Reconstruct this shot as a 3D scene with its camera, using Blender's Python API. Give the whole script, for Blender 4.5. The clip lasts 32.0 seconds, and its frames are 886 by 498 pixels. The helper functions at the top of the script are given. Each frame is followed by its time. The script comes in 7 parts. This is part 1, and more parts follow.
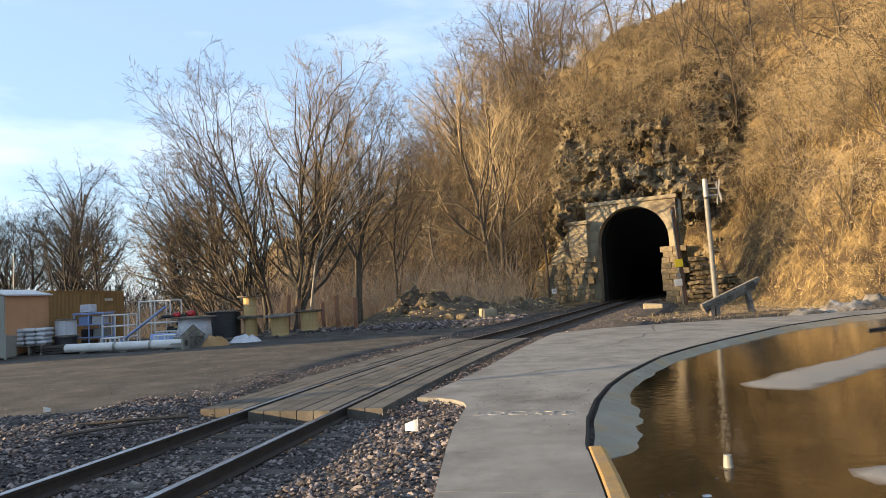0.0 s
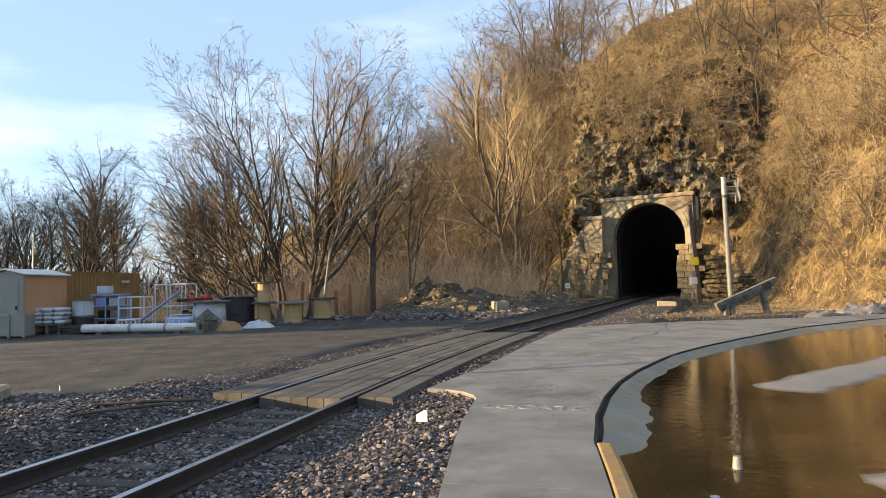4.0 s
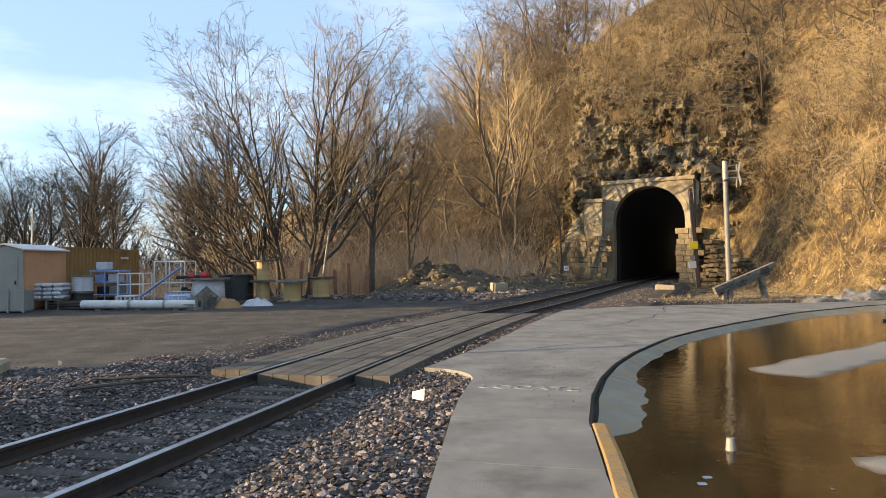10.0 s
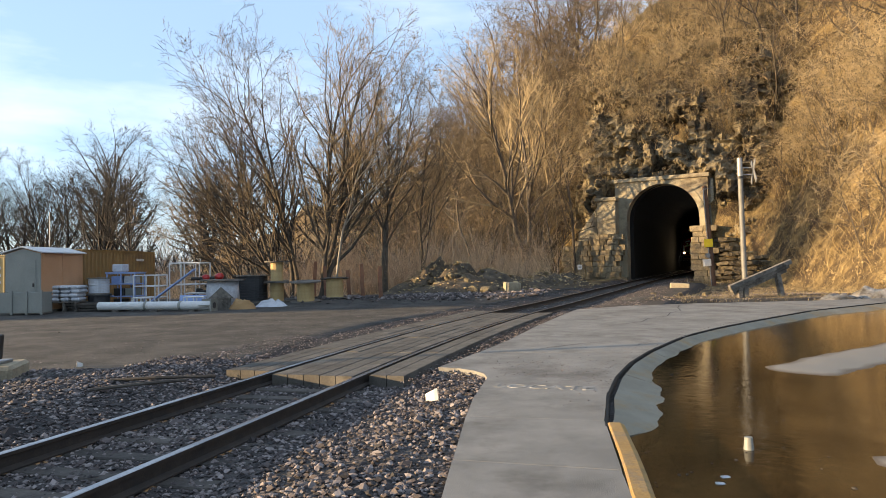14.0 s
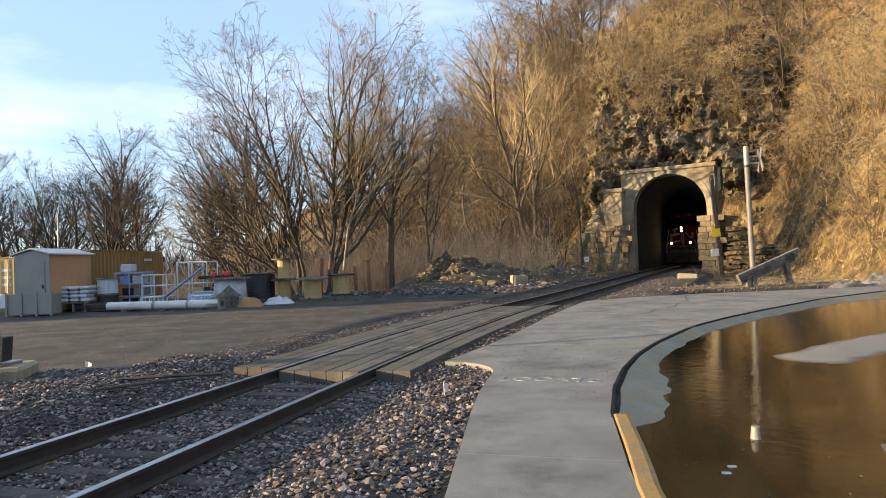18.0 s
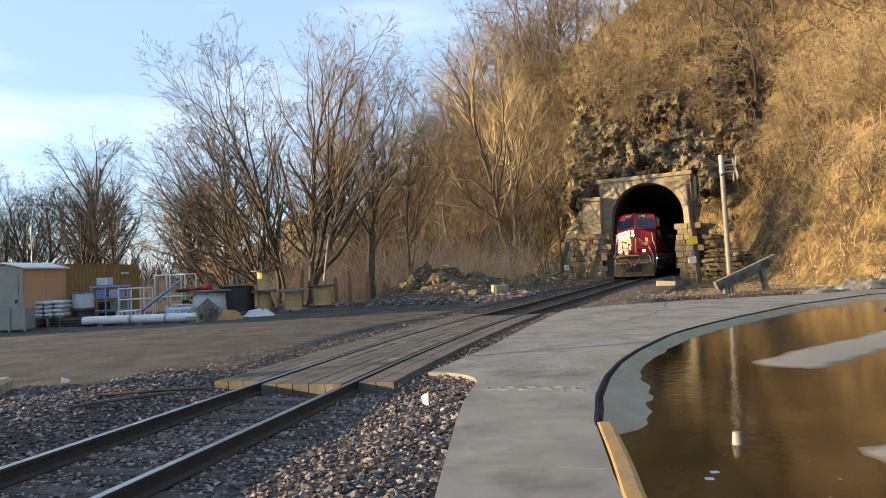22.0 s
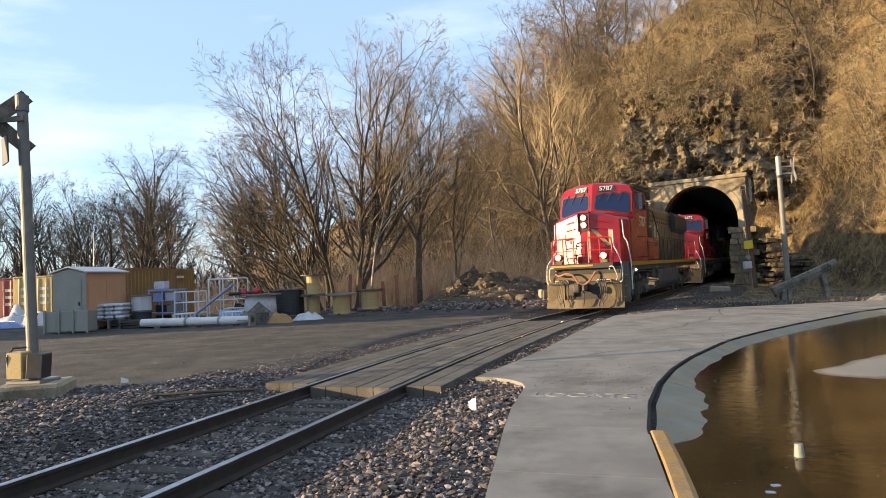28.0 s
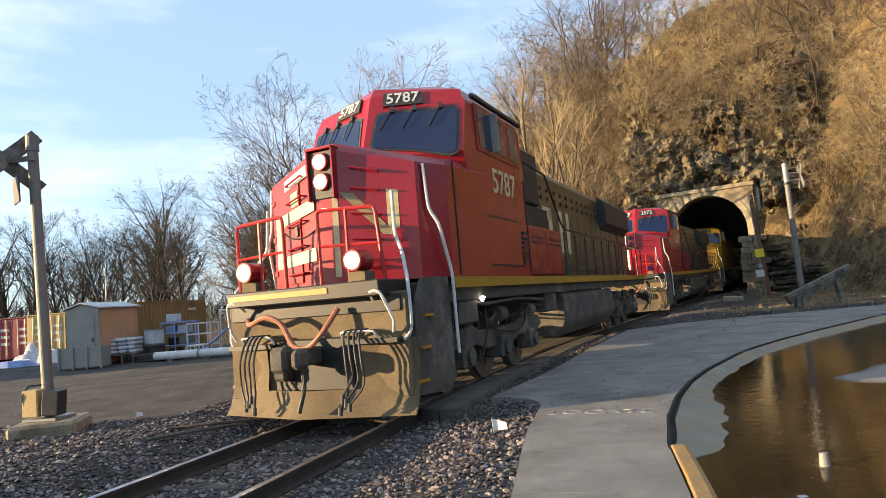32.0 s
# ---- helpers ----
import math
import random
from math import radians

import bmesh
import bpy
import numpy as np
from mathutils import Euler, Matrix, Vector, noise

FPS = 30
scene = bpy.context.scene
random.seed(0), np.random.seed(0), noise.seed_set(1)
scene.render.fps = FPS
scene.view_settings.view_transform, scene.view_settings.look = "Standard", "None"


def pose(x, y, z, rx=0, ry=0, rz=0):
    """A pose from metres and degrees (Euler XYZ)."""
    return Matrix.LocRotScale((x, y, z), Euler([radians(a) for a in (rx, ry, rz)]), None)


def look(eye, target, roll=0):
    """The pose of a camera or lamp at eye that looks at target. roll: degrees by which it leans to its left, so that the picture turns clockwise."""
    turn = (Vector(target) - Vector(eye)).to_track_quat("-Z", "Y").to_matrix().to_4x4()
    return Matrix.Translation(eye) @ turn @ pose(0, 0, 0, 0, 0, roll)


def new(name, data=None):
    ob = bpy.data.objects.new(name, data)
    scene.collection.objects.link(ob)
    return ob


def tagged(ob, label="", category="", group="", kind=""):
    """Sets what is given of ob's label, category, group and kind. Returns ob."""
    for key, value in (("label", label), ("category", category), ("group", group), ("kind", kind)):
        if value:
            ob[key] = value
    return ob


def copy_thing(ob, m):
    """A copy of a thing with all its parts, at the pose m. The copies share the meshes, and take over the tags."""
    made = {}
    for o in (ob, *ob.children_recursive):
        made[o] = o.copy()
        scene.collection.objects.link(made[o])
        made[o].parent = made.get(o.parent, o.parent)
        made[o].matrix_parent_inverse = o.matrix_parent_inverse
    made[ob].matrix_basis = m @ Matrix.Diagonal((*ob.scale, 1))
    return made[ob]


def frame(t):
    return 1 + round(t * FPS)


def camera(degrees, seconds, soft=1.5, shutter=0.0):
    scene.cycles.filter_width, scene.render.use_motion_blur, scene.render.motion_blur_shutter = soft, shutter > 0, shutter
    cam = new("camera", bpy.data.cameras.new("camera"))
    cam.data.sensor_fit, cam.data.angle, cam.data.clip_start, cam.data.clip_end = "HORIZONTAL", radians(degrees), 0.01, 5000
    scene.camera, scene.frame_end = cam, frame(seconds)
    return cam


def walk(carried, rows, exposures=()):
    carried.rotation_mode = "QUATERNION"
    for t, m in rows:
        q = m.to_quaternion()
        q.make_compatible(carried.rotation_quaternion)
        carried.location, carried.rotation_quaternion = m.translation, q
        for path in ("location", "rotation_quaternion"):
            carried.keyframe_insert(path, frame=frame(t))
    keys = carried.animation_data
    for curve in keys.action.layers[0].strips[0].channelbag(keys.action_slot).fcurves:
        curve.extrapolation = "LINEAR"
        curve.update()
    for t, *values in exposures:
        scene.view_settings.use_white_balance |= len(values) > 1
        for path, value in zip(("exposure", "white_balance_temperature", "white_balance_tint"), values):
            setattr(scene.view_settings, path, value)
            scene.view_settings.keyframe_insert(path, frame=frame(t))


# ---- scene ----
cam = camera(68.6, 32.0, soft=0.5)
PATH = [
    (0, (0.002, -0.019, 1.556), (0.036, 1.976, 1.696), -3.0),
    (0.5, (0.004, -0.02, 1.579), (0.055, 1.974, 1.72), -1.7),
    (1, (0.002, 0.009, 1.579), (0.008, 2.004, 1.729), -1.3),
    (1.5, (-0.008, 0.003, 1.57), (-0.03, 1.996, 1.73), -1.3),
    (2, (-0.009, -0.013, 1.566), (-0.036, 1.981, 1.721), -1.6),
    (2.5, (-0.007, -0.011, 1.568), (-0.043, 1.984, 1.713), -1.4),
    (3, (-0.005, -0.021, 1.565), (-0.027, 1.974, 1.695), -1.3),
    (3.5, (0.006, -0.021, 1.568), (-0.009, 1.975, 1.687), -1.5),
    (5.5, (0.001, -0.025, 1.554), (0.009, 1.972, 1.661), -0.5),
    (6, (-0.013, -0.018, 1.549), (-0.014, 1.981, 1.627), -0.4),
    (6.5, (-0.01, 0.002, 1.556), (-0.021, 2.001, 1.616), -1.1),
    (7, (0.007, 0.0, 1.56), (-0.021, 1.999, 1.637), -1.5),
    (7.5, (0.004, -0.011, 1.552), (-0.043, 1.987, 1.623), -1.0),
    (8, (-0.002, 0.002, 1.542), (-0.04, 2.001, 1.596), -0.8),
    (8.5, (-0.011, 0.01, 1.547), (-0.036, 2.009, 1.588), -0.8),
    (9, (0.001, -0.004, 1.552), (0.001, 1.995, 1.6), -0.7),
    (9.5, (0.013, -0.01, 1.557), (0.016, 1.989, 1.609), -0.7),
    (10, (0.015, -0.015, 1.555), (0.005, 1.985, 1.611), -0.6),
    (10.5, (0.019, 0.018, 1.552), (-0.034, 2.017, 1.608), -1.0),
    (11, (0.014, 0.009, 1.552), (-0.045, 2.008, 1.618), -1.1),
    (11.5, (0.012, 0.008, 1.551), (-0.047, 2.005, 1.629), -1.0),
    (12, (0.005, -0.002, 1.544), (-0.065, 1.995, 1.629), -1.6),
    (12.5, (0.005, 0.02, 1.551), (-0.068, 2.017, 1.621), -1.1),
    (13, (0.005, -0.009, 1.548), (-0.054, 1.989, 1.618), -1.2),
    (13.5, (0.021, -0.002, 1.545), (-0.021, 1.997, 1.606), -1.4),
    (14, (0.009, -0.002, 1.55), (-0.04, 1.996, 1.606), -1.0),
    (14.5, (0.004, 0.011, 1.551), (-0.057, 2.009, 1.611), -1.0),
    (16.5, (0.013, -0.008, 1.553), (-0.045, 1.989, 1.645), -1.6),
    (17, (0.006, -0.014, 1.542), (-0.058, 1.983, 1.62), -1.6),
    (17.5, (0.038, 0.004, 1.545), (-0.023, 2.003, 1.594), -1.8),
    (18, (0.051, 0.009, 1.543), (-0.02, 2.008, 1.583), -2.0),
    (18.5, (0.05, 0.0, 1.546), (-0.012, 1.998, 1.593), -2.2),
    (19, (0.033, 0.007, 1.551), (-0.021, 2.006, 1.604), -2.2),
    (19.5, (0.031, 0.001, 1.547), (-0.019, 2.0, 1.614), -2.5),
    (20, (0.035, -0.003, 1.546), (0.003, 1.996, 1.611), -2.8),
    (20.5, (0.033, -0.001, 1.549), (0.012, 1.997, 1.614), -2.9),
    (21, (0.033, 0.001, 1.547), (0.026, 2.0, 1.62), -3.0),
    (21.5, (0.035, -0.012, 1.551), (0.033, 1.987, 1.627), -3.2),
    (22, (0.024, -0.012, 1.552), (0.015, 1.986, 1.62), -2.6),
    (22.5, (0.022, -0.004, 1.552), (0.005, 1.995, 1.619), -2.8),
    (23, (0.021, -0.005, 1.546), (0.003, 1.994, 1.612), -2.8),
    (23.5, (0.017, 0.008, 1.546), (-0.001, 2.007, 1.605), -3.3),
    (24, (0.018, 0.002, 1.549), (-0.004, 2.001, 1.612), -2.9),
    (24.5, (0.032, 0.029, 1.549), (-0.026, 2.028, 1.597), -2.1),
    (25, (0.008, 0.022, 1.541), (-0.073, 2.02, 1.579), -1.2),
    (25.5, (0.015, 0.003, 1.555), (-0.068, 2.001, 1.597), -1.7),
    (26, (0.014, 0.028, 1.547), (-0.111, 2.023, 1.607), -1.7),
    (26.5, (0.001, -0.024, 1.538), (-0.154, 1.969, 1.613), -1.4),
    (28.5, (0.009, 0.028, 1.549), (-0.153, 2.02, 1.642), -3.0),
    (29, (0.007, 0.008, 1.55), (-0.173, 1.997, 1.654), -3.3),
    (29.5, (0.003, 0.001, 1.551), (-0.171, 1.99, 1.676), -3.4),
    (30, (0.007, 0.001, 1.554), (-0.169, 1.989, 1.688), -3.9),
    (30.5, (0.012, 0.01, 1.552), (-0.166, 1.997, 1.689), -4.7),
    (31, (0.008, 0.021, 1.554), (-0.183, 2.007, 1.703), -4.5),
    (31.5, (0.011, 0.018, 1.545), (-0.198, 2.001, 1.705), -4.8),
    (32, (0.002, 0.025, 1.54), (-0.172, 2.012, 1.696), -4.8),
]
walk(cam, [(t, look(eye, target, roll)) for t, eye, target, roll in PATH], [(0, 1.5, 7300, 13), (32, 1.5, 7300, 13)])

# ---- world and sun ----
SUN_TO = Vector((-0.96, -0.235, 0.135)).normalized()
world = bpy.data.worlds.new("world")
scene.world = world
world.use_nodes = True
wn, wl = world.node_tree.nodes, world.node_tree.links
sky = wn.new("ShaderNodeTexSky")
sky.sky_type = "NISHITA"
sky.sun_disc = False
sky.sun_elevation = math.asin(SUN_TO.z)
sky.sun_rotation = math.atan2(SUN_TO.x, SUN_TO.y)
sky.air_density, sky.dust_density, sky.ozone_density = 1.0, 0.3, 3.0
tc = wn.new("ShaderNodeTexCoord")
mp = wn.new("ShaderNodeMapping")
mp.inputs["Scale"].default_value = (1.2, 2.0, 6.0)
mp.inputs["Rotation"].default_value = (0.1, 0.25, 0.2)
cloud = wn.new("ShaderNodeTexNoise")
cloud.inputs["Scale"].default_value, cloud.inputs["Detail"].default_value = 1.6, 9.0
cloud.inputs["Roughness"].default_value = 0.55
cr = wn.new("ShaderNodeValToRGB")
cr.color_ramp.elements[0].position, cr.color_ramp.elements[1].position = 0.44, 0.80
cr.color_ramp.elements[0].color, cr.color_ramp.elements[1].color = (0.0, 0.0, 0.0, 1), (0.62, 0.62, 0.62, 1)
haze = wn.new("ShaderNodeMix")
haze.data_type = "RGBA"
haze.inputs["Factor"].default_value = 0.5
haze.inputs["B"].default_value = (2.2, 3.3, 4.95, 1)
mixc = wn.new("ShaderNodeMix")
mixc.data_type = "RGBA"
mixc.inputs["B"].default_value = (4.4, 4.9, 5.4, 1)
wl.new(tc.outputs["Generated"], mp.inputs["Vector"])
wl.new(mp.outputs["Vector"], cloud.inputs["Vector"])
wl.new(cloud.outputs["Fac"], cr.inputs["Fac"])
wl.new(cr.outputs["Color"], mixc.inputs["Factor"])
wl.new(sky.outputs["Color"], haze.inputs["A"])
wl.new(haze.outputs["Result"], mixc.inputs["A"])
bg = wn["Background"]
bg.inputs["Strength"].default_value = 0.12
wl.new(mixc.outputs["Result"], bg.inputs["Color"])
sun_data = bpy.data.lights.new("sun", "SUN")
sun_data.energy, sun_data.angle, sun_data.color = 5.0, radians(0.6), (1.0, 0.76, 0.46)
sun = new("sun", sun_data)
sun.matrix_world = look(SUN_TO * 100, (0, 0, 0))

# ---- materials ----
def surf(name, c1, c2, scale=3.0, rough=0.8, bump=0.3, fine=40.0, metal=0.0, c3=None, spots=0.62, coords="Object", dist=0.02, wave=False):
    """A weathered surface: two colours in patches, a third in stains, fine grain and relief."""
    m = bpy.data.materials.new(name)
    m.use_nodes = True
    n, l = m.node_tree.nodes, m.node_tree.links
    b = n["Principled BSDF"]
    t = n.new("ShaderNodeTexCoord")
    a = n.new("ShaderNodeTexNoise")
    a.inputs["Scale"].default_value, a.inputs["Detail"].default_value, a.inputs["Roughness"].default_value = scale, 8, 0.65
    f = n.new("ShaderNodeTexNoise")
    f.inputs["Scale"].default_value, f.inputs["Detail"].default_value = fine, 4
    l.new(t.outputs[coords], a.inputs["Vector"])
    l.new(t.outputs[coords], f.inputs["Vector"])
    r = n.new("ShaderNodeValToRGB")
    r.color_ramp.elements[0].position, r.color_ramp.elements[1].position = 0.34, 0.66
    r.color_ramp.elements[0].color, r.color_ramp.elements[1].color = (*c1, 1), (*c2, 1)
    l.new(a.outputs["Fac"], r.inputs["Fac"])
    out = r.outputs["Color"]
    if c3:
        s = n.new("ShaderNodeTexNoise")
        s.inputs["Scale"].default_value, s.inputs["Detail"].default_value, s.inputs["Roughness"].default_value = scale * 0.43, 9, 0.7
        l.new(t.outputs[coords], s.inputs["Vector"])
        q = n.new("ShaderNodeValToRGB")
        q.color_ramp.elements[0].position, q.color_ramp.elements[1].position = spots - 0.08, spots + 0.06
        l.new(s.outputs["Fac"], q.inputs["Fac"])
        x = n.new("ShaderNodeMix")
        x.data_type = "RGBA"
        x.inputs["B"].default_value = (*c3, 1)
        l.new(q.outputs["Color"], x.inputs["Factor"])
        l.new(out, x.inputs["A"])
        out = x.outputs["Result"]
    g = n.new("ShaderNodeMix")
    g.data_type, g.blend_type = "RGBA", "OVERLAY"
    g.inputs["Factor"].default_value = 0.45
    l.new(out, g.inputs["A"])
    l.new(f.outputs["Fac"], g.inputs["B"])
    l.new(g.outputs["Result"], b.inputs["Base Color"])
    b.inputs["Roughness"].default_value, b.inputs["Metallic"].default_value = rough, metal
    if bump:
        u = n.new("ShaderNodeBump")
        u.inputs["Strength"].default_value, u.inputs["Distance"].default_value = bump, dist
        h = f.outputs["Fac"]
        if wave:
            v = n.new("ShaderNodeTexVoronoi")
            v.inputs["Scale"].default_value = fine * 0.6
            l.new(t.outputs[coords], v.inputs["Vector"])
            h = v.outputs["Distance"]
        l.new(h, u.inputs["Height"])
        l.new(u.outputs["Normal"], b.inputs["Normal"])
    return m


def vary(m, amount=0.5):
    """Lets each object of a material differ in brightness."""
    n, l = m.node_tree.nodes, m.node_tree.links
    b = n["Principled BSDF"]
    src = b.inputs["Base Color"].links[0].from_socket
    o = n.new("ShaderNodeObjectInfo")
    k = n.new("ShaderNodeMapRange")
    k.inputs["To Min"].default_value, k.inputs["To Max"].default_value = 1 - amount, 1 + amount * 0.6
    h = n.new("ShaderNodeHueSaturation")
    l.new(o.outputs["Random"], k.inputs["Value"])
    l.new(k.outputs["Result"], h.inputs["Value"])
    l.new(src, h.inputs["Color"])
    l.new(h.outputs["Color"], b.inputs["Base Color"])
    return m


def islands(m, c1, c2, c3=None):
    """Colours each loose piece of a joined mesh by itself."""
    n, l = m.node_tree.nodes, m.node_tree.links
    b = n["Principled BSDF"]
    g = n.new("ShaderNodeNewGeometry")
    r = n.new("ShaderNodeValToRGB")
    r.color_ramp.elements[0].color, r.color_ramp.elements[1].color = (*c1, 1), (*c2, 1)
    if c3:
        e = r.color_ramp.elements.new(0.5)
        e.color = (*c3, 1)
    x = n.new("ShaderNodeMix")
    x.data_type, x.blend_type = "RGBA", "MULTIPLY"
    x.inputs["Factor"].default_value = 0.5
    src = b.inputs["Base Color"].links[0].from_socket
    l.new(g.outputs["Random Per Island"], r.inputs["Fac"])
    l.new(r.outputs["Color"], x.inputs["A"])
    l.new(src, x.inputs["B"])
    l.new(x.outputs["Result"], b.inputs["Base Color"])
    return m


def glow(name, colour, strength):
    m = bpy.data.materials.new(name)
    m.use_nodes = True
    b = m.node_tree.nodes["Principled BSDF"]
    b.inputs["Base Color"].default_value = (*colour, 1)
    b.inputs["Emission Color"].default_value = (*colour, 1)
    b.inputs["Emission Strength"].default_value = strength
    return m


def glassy(name, colour, rough=0.05):
    m = bpy.data.materials.new(name)
    m.use_nodes = True
    b = m.node_tree.nodes["Principled BSDF"]
    b.inputs["Base Color"].default_value = (*colour, 1)
    b.inputs["Roughness"].default_value = rough
    b.inputs["Specular IOR Level"].default_value = 0.55
    return m


M = {}
M["hill"] = surf("dry_hillside", (0.065, 0.0403, 0.0169), (0.338, 0.24, 0.104), 1.5, 0.95, 1.0, 11.0, c3=(0.0585, 0.0377, 0.0195), spots=0.52, dist=0.2)
M["yard"] = surf("packed_gravel", (0.0135, 0.0125, 0.011), (0.075, 0.068, 0.058), 0.9, 0.95, 1.0, 55.0, c3=(0.022, 0.02, 0.0175), spots=0.56, dist=0.02)
M["ballast"] = surf("ballast_bed", (0.0202, 0.0176, 0.0168), (0.0546, 0.0479, 0.0445), 1.2, 0.95, 1.0, 30.0, dist=0.04, wave=True)
M["stone"] = islands(surf("ballast_stone", (0.6, 0.58, 0.56), (1, 1, 1), 9.0, 0.85, 0.2, 60), (0.0235, 0.0218, 0.0227), (0.277, 0.239, 0.227), (0.084, 0.0672, 0.0647))
M["concrete"] = surf("weathered_concrete", (0.143, 0.137, 0.123), (0.223, 0.212, 0.19), 1.4, 0.85, 0.5, 120.0, c3=(0.101, 0.0941, 0.0823), spots=0.58, dist=0.006)
M["old_concrete"] = surf("stained_concrete", (0.236, 0.2, 0.136), (0.335, 0.292, 0.207), 0.8, 0.9, 0.4, 30.0, c3=(0.114, 0.089, 0.0607), spots=0.56, dist=0.02)
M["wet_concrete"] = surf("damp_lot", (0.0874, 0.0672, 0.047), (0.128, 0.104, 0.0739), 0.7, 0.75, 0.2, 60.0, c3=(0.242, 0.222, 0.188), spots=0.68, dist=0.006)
M["steel_rail"] = surf("rail_head", (0.235, 0.244, 0.269), (0.353, 0.361, 0.386), 4, 0.28, 0.05, 60, metal=0.9)
M["rust_rail"] = surf("rail_web", (0.016, 0.012, 0.010), (0.036, 0.025, 0.018), 6, 0.8, 0.3, 60, dist=0.004)
M["tie"] = vary(surf("old_tie", (0.0336, 0.0282, 0.0235), (0.0739, 0.0638, 0.0538), 4, 0.9, 0.6, 30, dist=0.01), 0.3)
M["plank"] = vary(surf("crossing_timber", (0.062, 0.056, 0.047), (0.115, 0.103, 0.086), 2.5, 0.9, 0.6, 55, c3=(0.045, 0.04, 0.033), spots=0.58, dist=0.01), 0.25)
M["ashlar"] = vary(surf("quarried_stone", (0.186, 0.143, 0.0857), (0.3, 0.246, 0.157), 2.2, 0.9, 0.6, 18, c3=(0.0857, 0.0679, 0.0465), spots=0.6, dist=0.04), 0.3)
# near-black base colour for the tunnel lining
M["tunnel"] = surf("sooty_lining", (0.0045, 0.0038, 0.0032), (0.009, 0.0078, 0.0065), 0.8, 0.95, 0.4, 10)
M["rock"] = vary(surf("limestone", (0.139, 0.106, 0.0609), (0.342, 0.277, 0.166), 0.9, 0.9, 1.0, 5, c3=(0.0416, 0.0323, 0.0222), spots=0.53, dist=0.2), 0.3)
M["yellow_paint"] = surf("worn_kerb_paint", (0.277, 0.16, 0.0462), (0.344, 0.21, 0.0714), 4, 0.75, 0.4, 60, c3=(0.185, 0.139, 0.0882), spots=0.58, dist=0.006)
M["bark"] = vary(surf("grey_bark", (0.0454, 0.0363, 0.0273), (0.119, 0.0953, 0.0703), 5, 0.95, 0.6, 25, dist=0.02), 0.35)
M["pale_bark"] = surf("pale_bark", (0.19, 0.165, 0.13), (0.31, 0.275, 0.22), 3, 0.9, 0.3, 25, c3=(0.11, 0.09, 0.065), dist=0.01)
M["twig"] = vary(surf("twigs", (0.202, 0.153, 0.0869), (0.367, 0.285, 0.169), 3, 0.95, 0.0), 0.4)
M["dark_bark"] = vary(surf("dark_bark", (0.0185, 0.016, 0.0134), (0.042, 0.0361, 0.0302), 4, 0.95, 0.3, 25), 0.3)
M["brush"] = islands(surf("dry_brush", (0.7, 0.7, 0.7), (1, 1, 1), 2, 0.95, 0.0), (0.0874, 0.0578, 0.0283), (0.611, 0.469, 0.24), (0.328, 0.235, 0.109))
M["grass"] = islands(surf("dead_grass", (0.7, 0.7, 0.7), (1, 1, 1), 2, 0.95, 0.0), (0.21, 0.16, 0.084), (0.386, 0.311, 0.168), (0.294, 0.227, 0.126))
M["galv"] = surf("galvanised_steel", (0.213, 0.213, 0.208), (0.277, 0.277, 0.268), 3, 0.5, 0.1, 60, metal=0.35, c3=(0.148, 0.125, 0.0924), spots=0.68)
M["dull_steel"] = surf("dull_steel", (0.109, 0.109, 0.101), (0.168, 0.164, 0.151), 3, 0.6, 0.1, 60, metal=0.2, c3=(0.0756, 0.063, 0.0504), spots=0.64)
M["white_metal"] = surf("white_metal", (0.443, 0.443, 0.443), (0.535, 0.535, 0.528), 3, 0.5, 0.05, 60, c3=(0.286, 0.271, 0.249), spots=0.68)
M["rusty"] = surf("rusty_steel", (0.134, 0.0605, 0.0336), (0.229, 0.108, 0.0605), 4, 0.85, 0.4, 50, dist=0.004)
M["wood"] = surf("spool_wood", (0.353, 0.235, 0.101), (0.47, 0.336, 0.16), 3, 0.8, 0.3, 40, c3=(0.21, 0.151, 0.084), spots=0.64, dist=0.006)
M["grey_wood"] = surf("weathered_board", (0.084, 0.0739, 0.0622), (0.197, 0.176, 0.15), 5, 0.9, 0.7, 40, c3=(0.042, 0.0353, 0.0286), spots=0.58, dist=0.012)
M["black"] = surf("black_rubber", (0.0151, 0.0151, 0.0168), (0.0336, 0.0336, 0.0353), 3, 0.6, 0.2, 40)
M["yellow_sign"] = surf("yellow_sheet", (0.63, 0.462, 0.0168), (0.714, 0.529, 0.0252), 2, 0.5, 0.0)

# ---- helpers for building ----
def part(name, bm, material, parent=None, label="", smooth=False):
    me = bpy.data.meshes.new(name)
    bm.to_mesh(me)
    bm.free()
    if smooth:
        me.shade_smooth()
    me.materials.append(material)
    ob = new(name, me)
    if parent is not None:
        ob.parent = parent
    if label:
        ob["label"] = label
    return ob


def mesh_part(name, verts, faces, material, parent=None, label="", smooth=False):
    me = bpy.data.meshes.new(name)
    me.from_pydata(verts, [], faces)
    me.update()
    if smooth:
        me.shade_smooth()
    me.materials.append(material)
    ob = new(name, me)
    if parent is not None:
        ob.parent = parent
    if label:
        ob["label"] = label
    return ob


def again(ob, m, parent=None):
    """One more piece on the same mesh."""
    o = new(ob.name.split(".")[0], ob.data)
    o.parent = parent if parent is not None else ob.parent
    o.matrix_basis = m
    for k in ("label",):
        if k in ob:
            o[k] = ob[k]
    return o


def thing(name, m, label, category, group="", kind=""):
    e = new(name)
    e.empty_display_size = 0.2
    e.matrix_basis = m
    return tagged(e, label, category, group, kind)


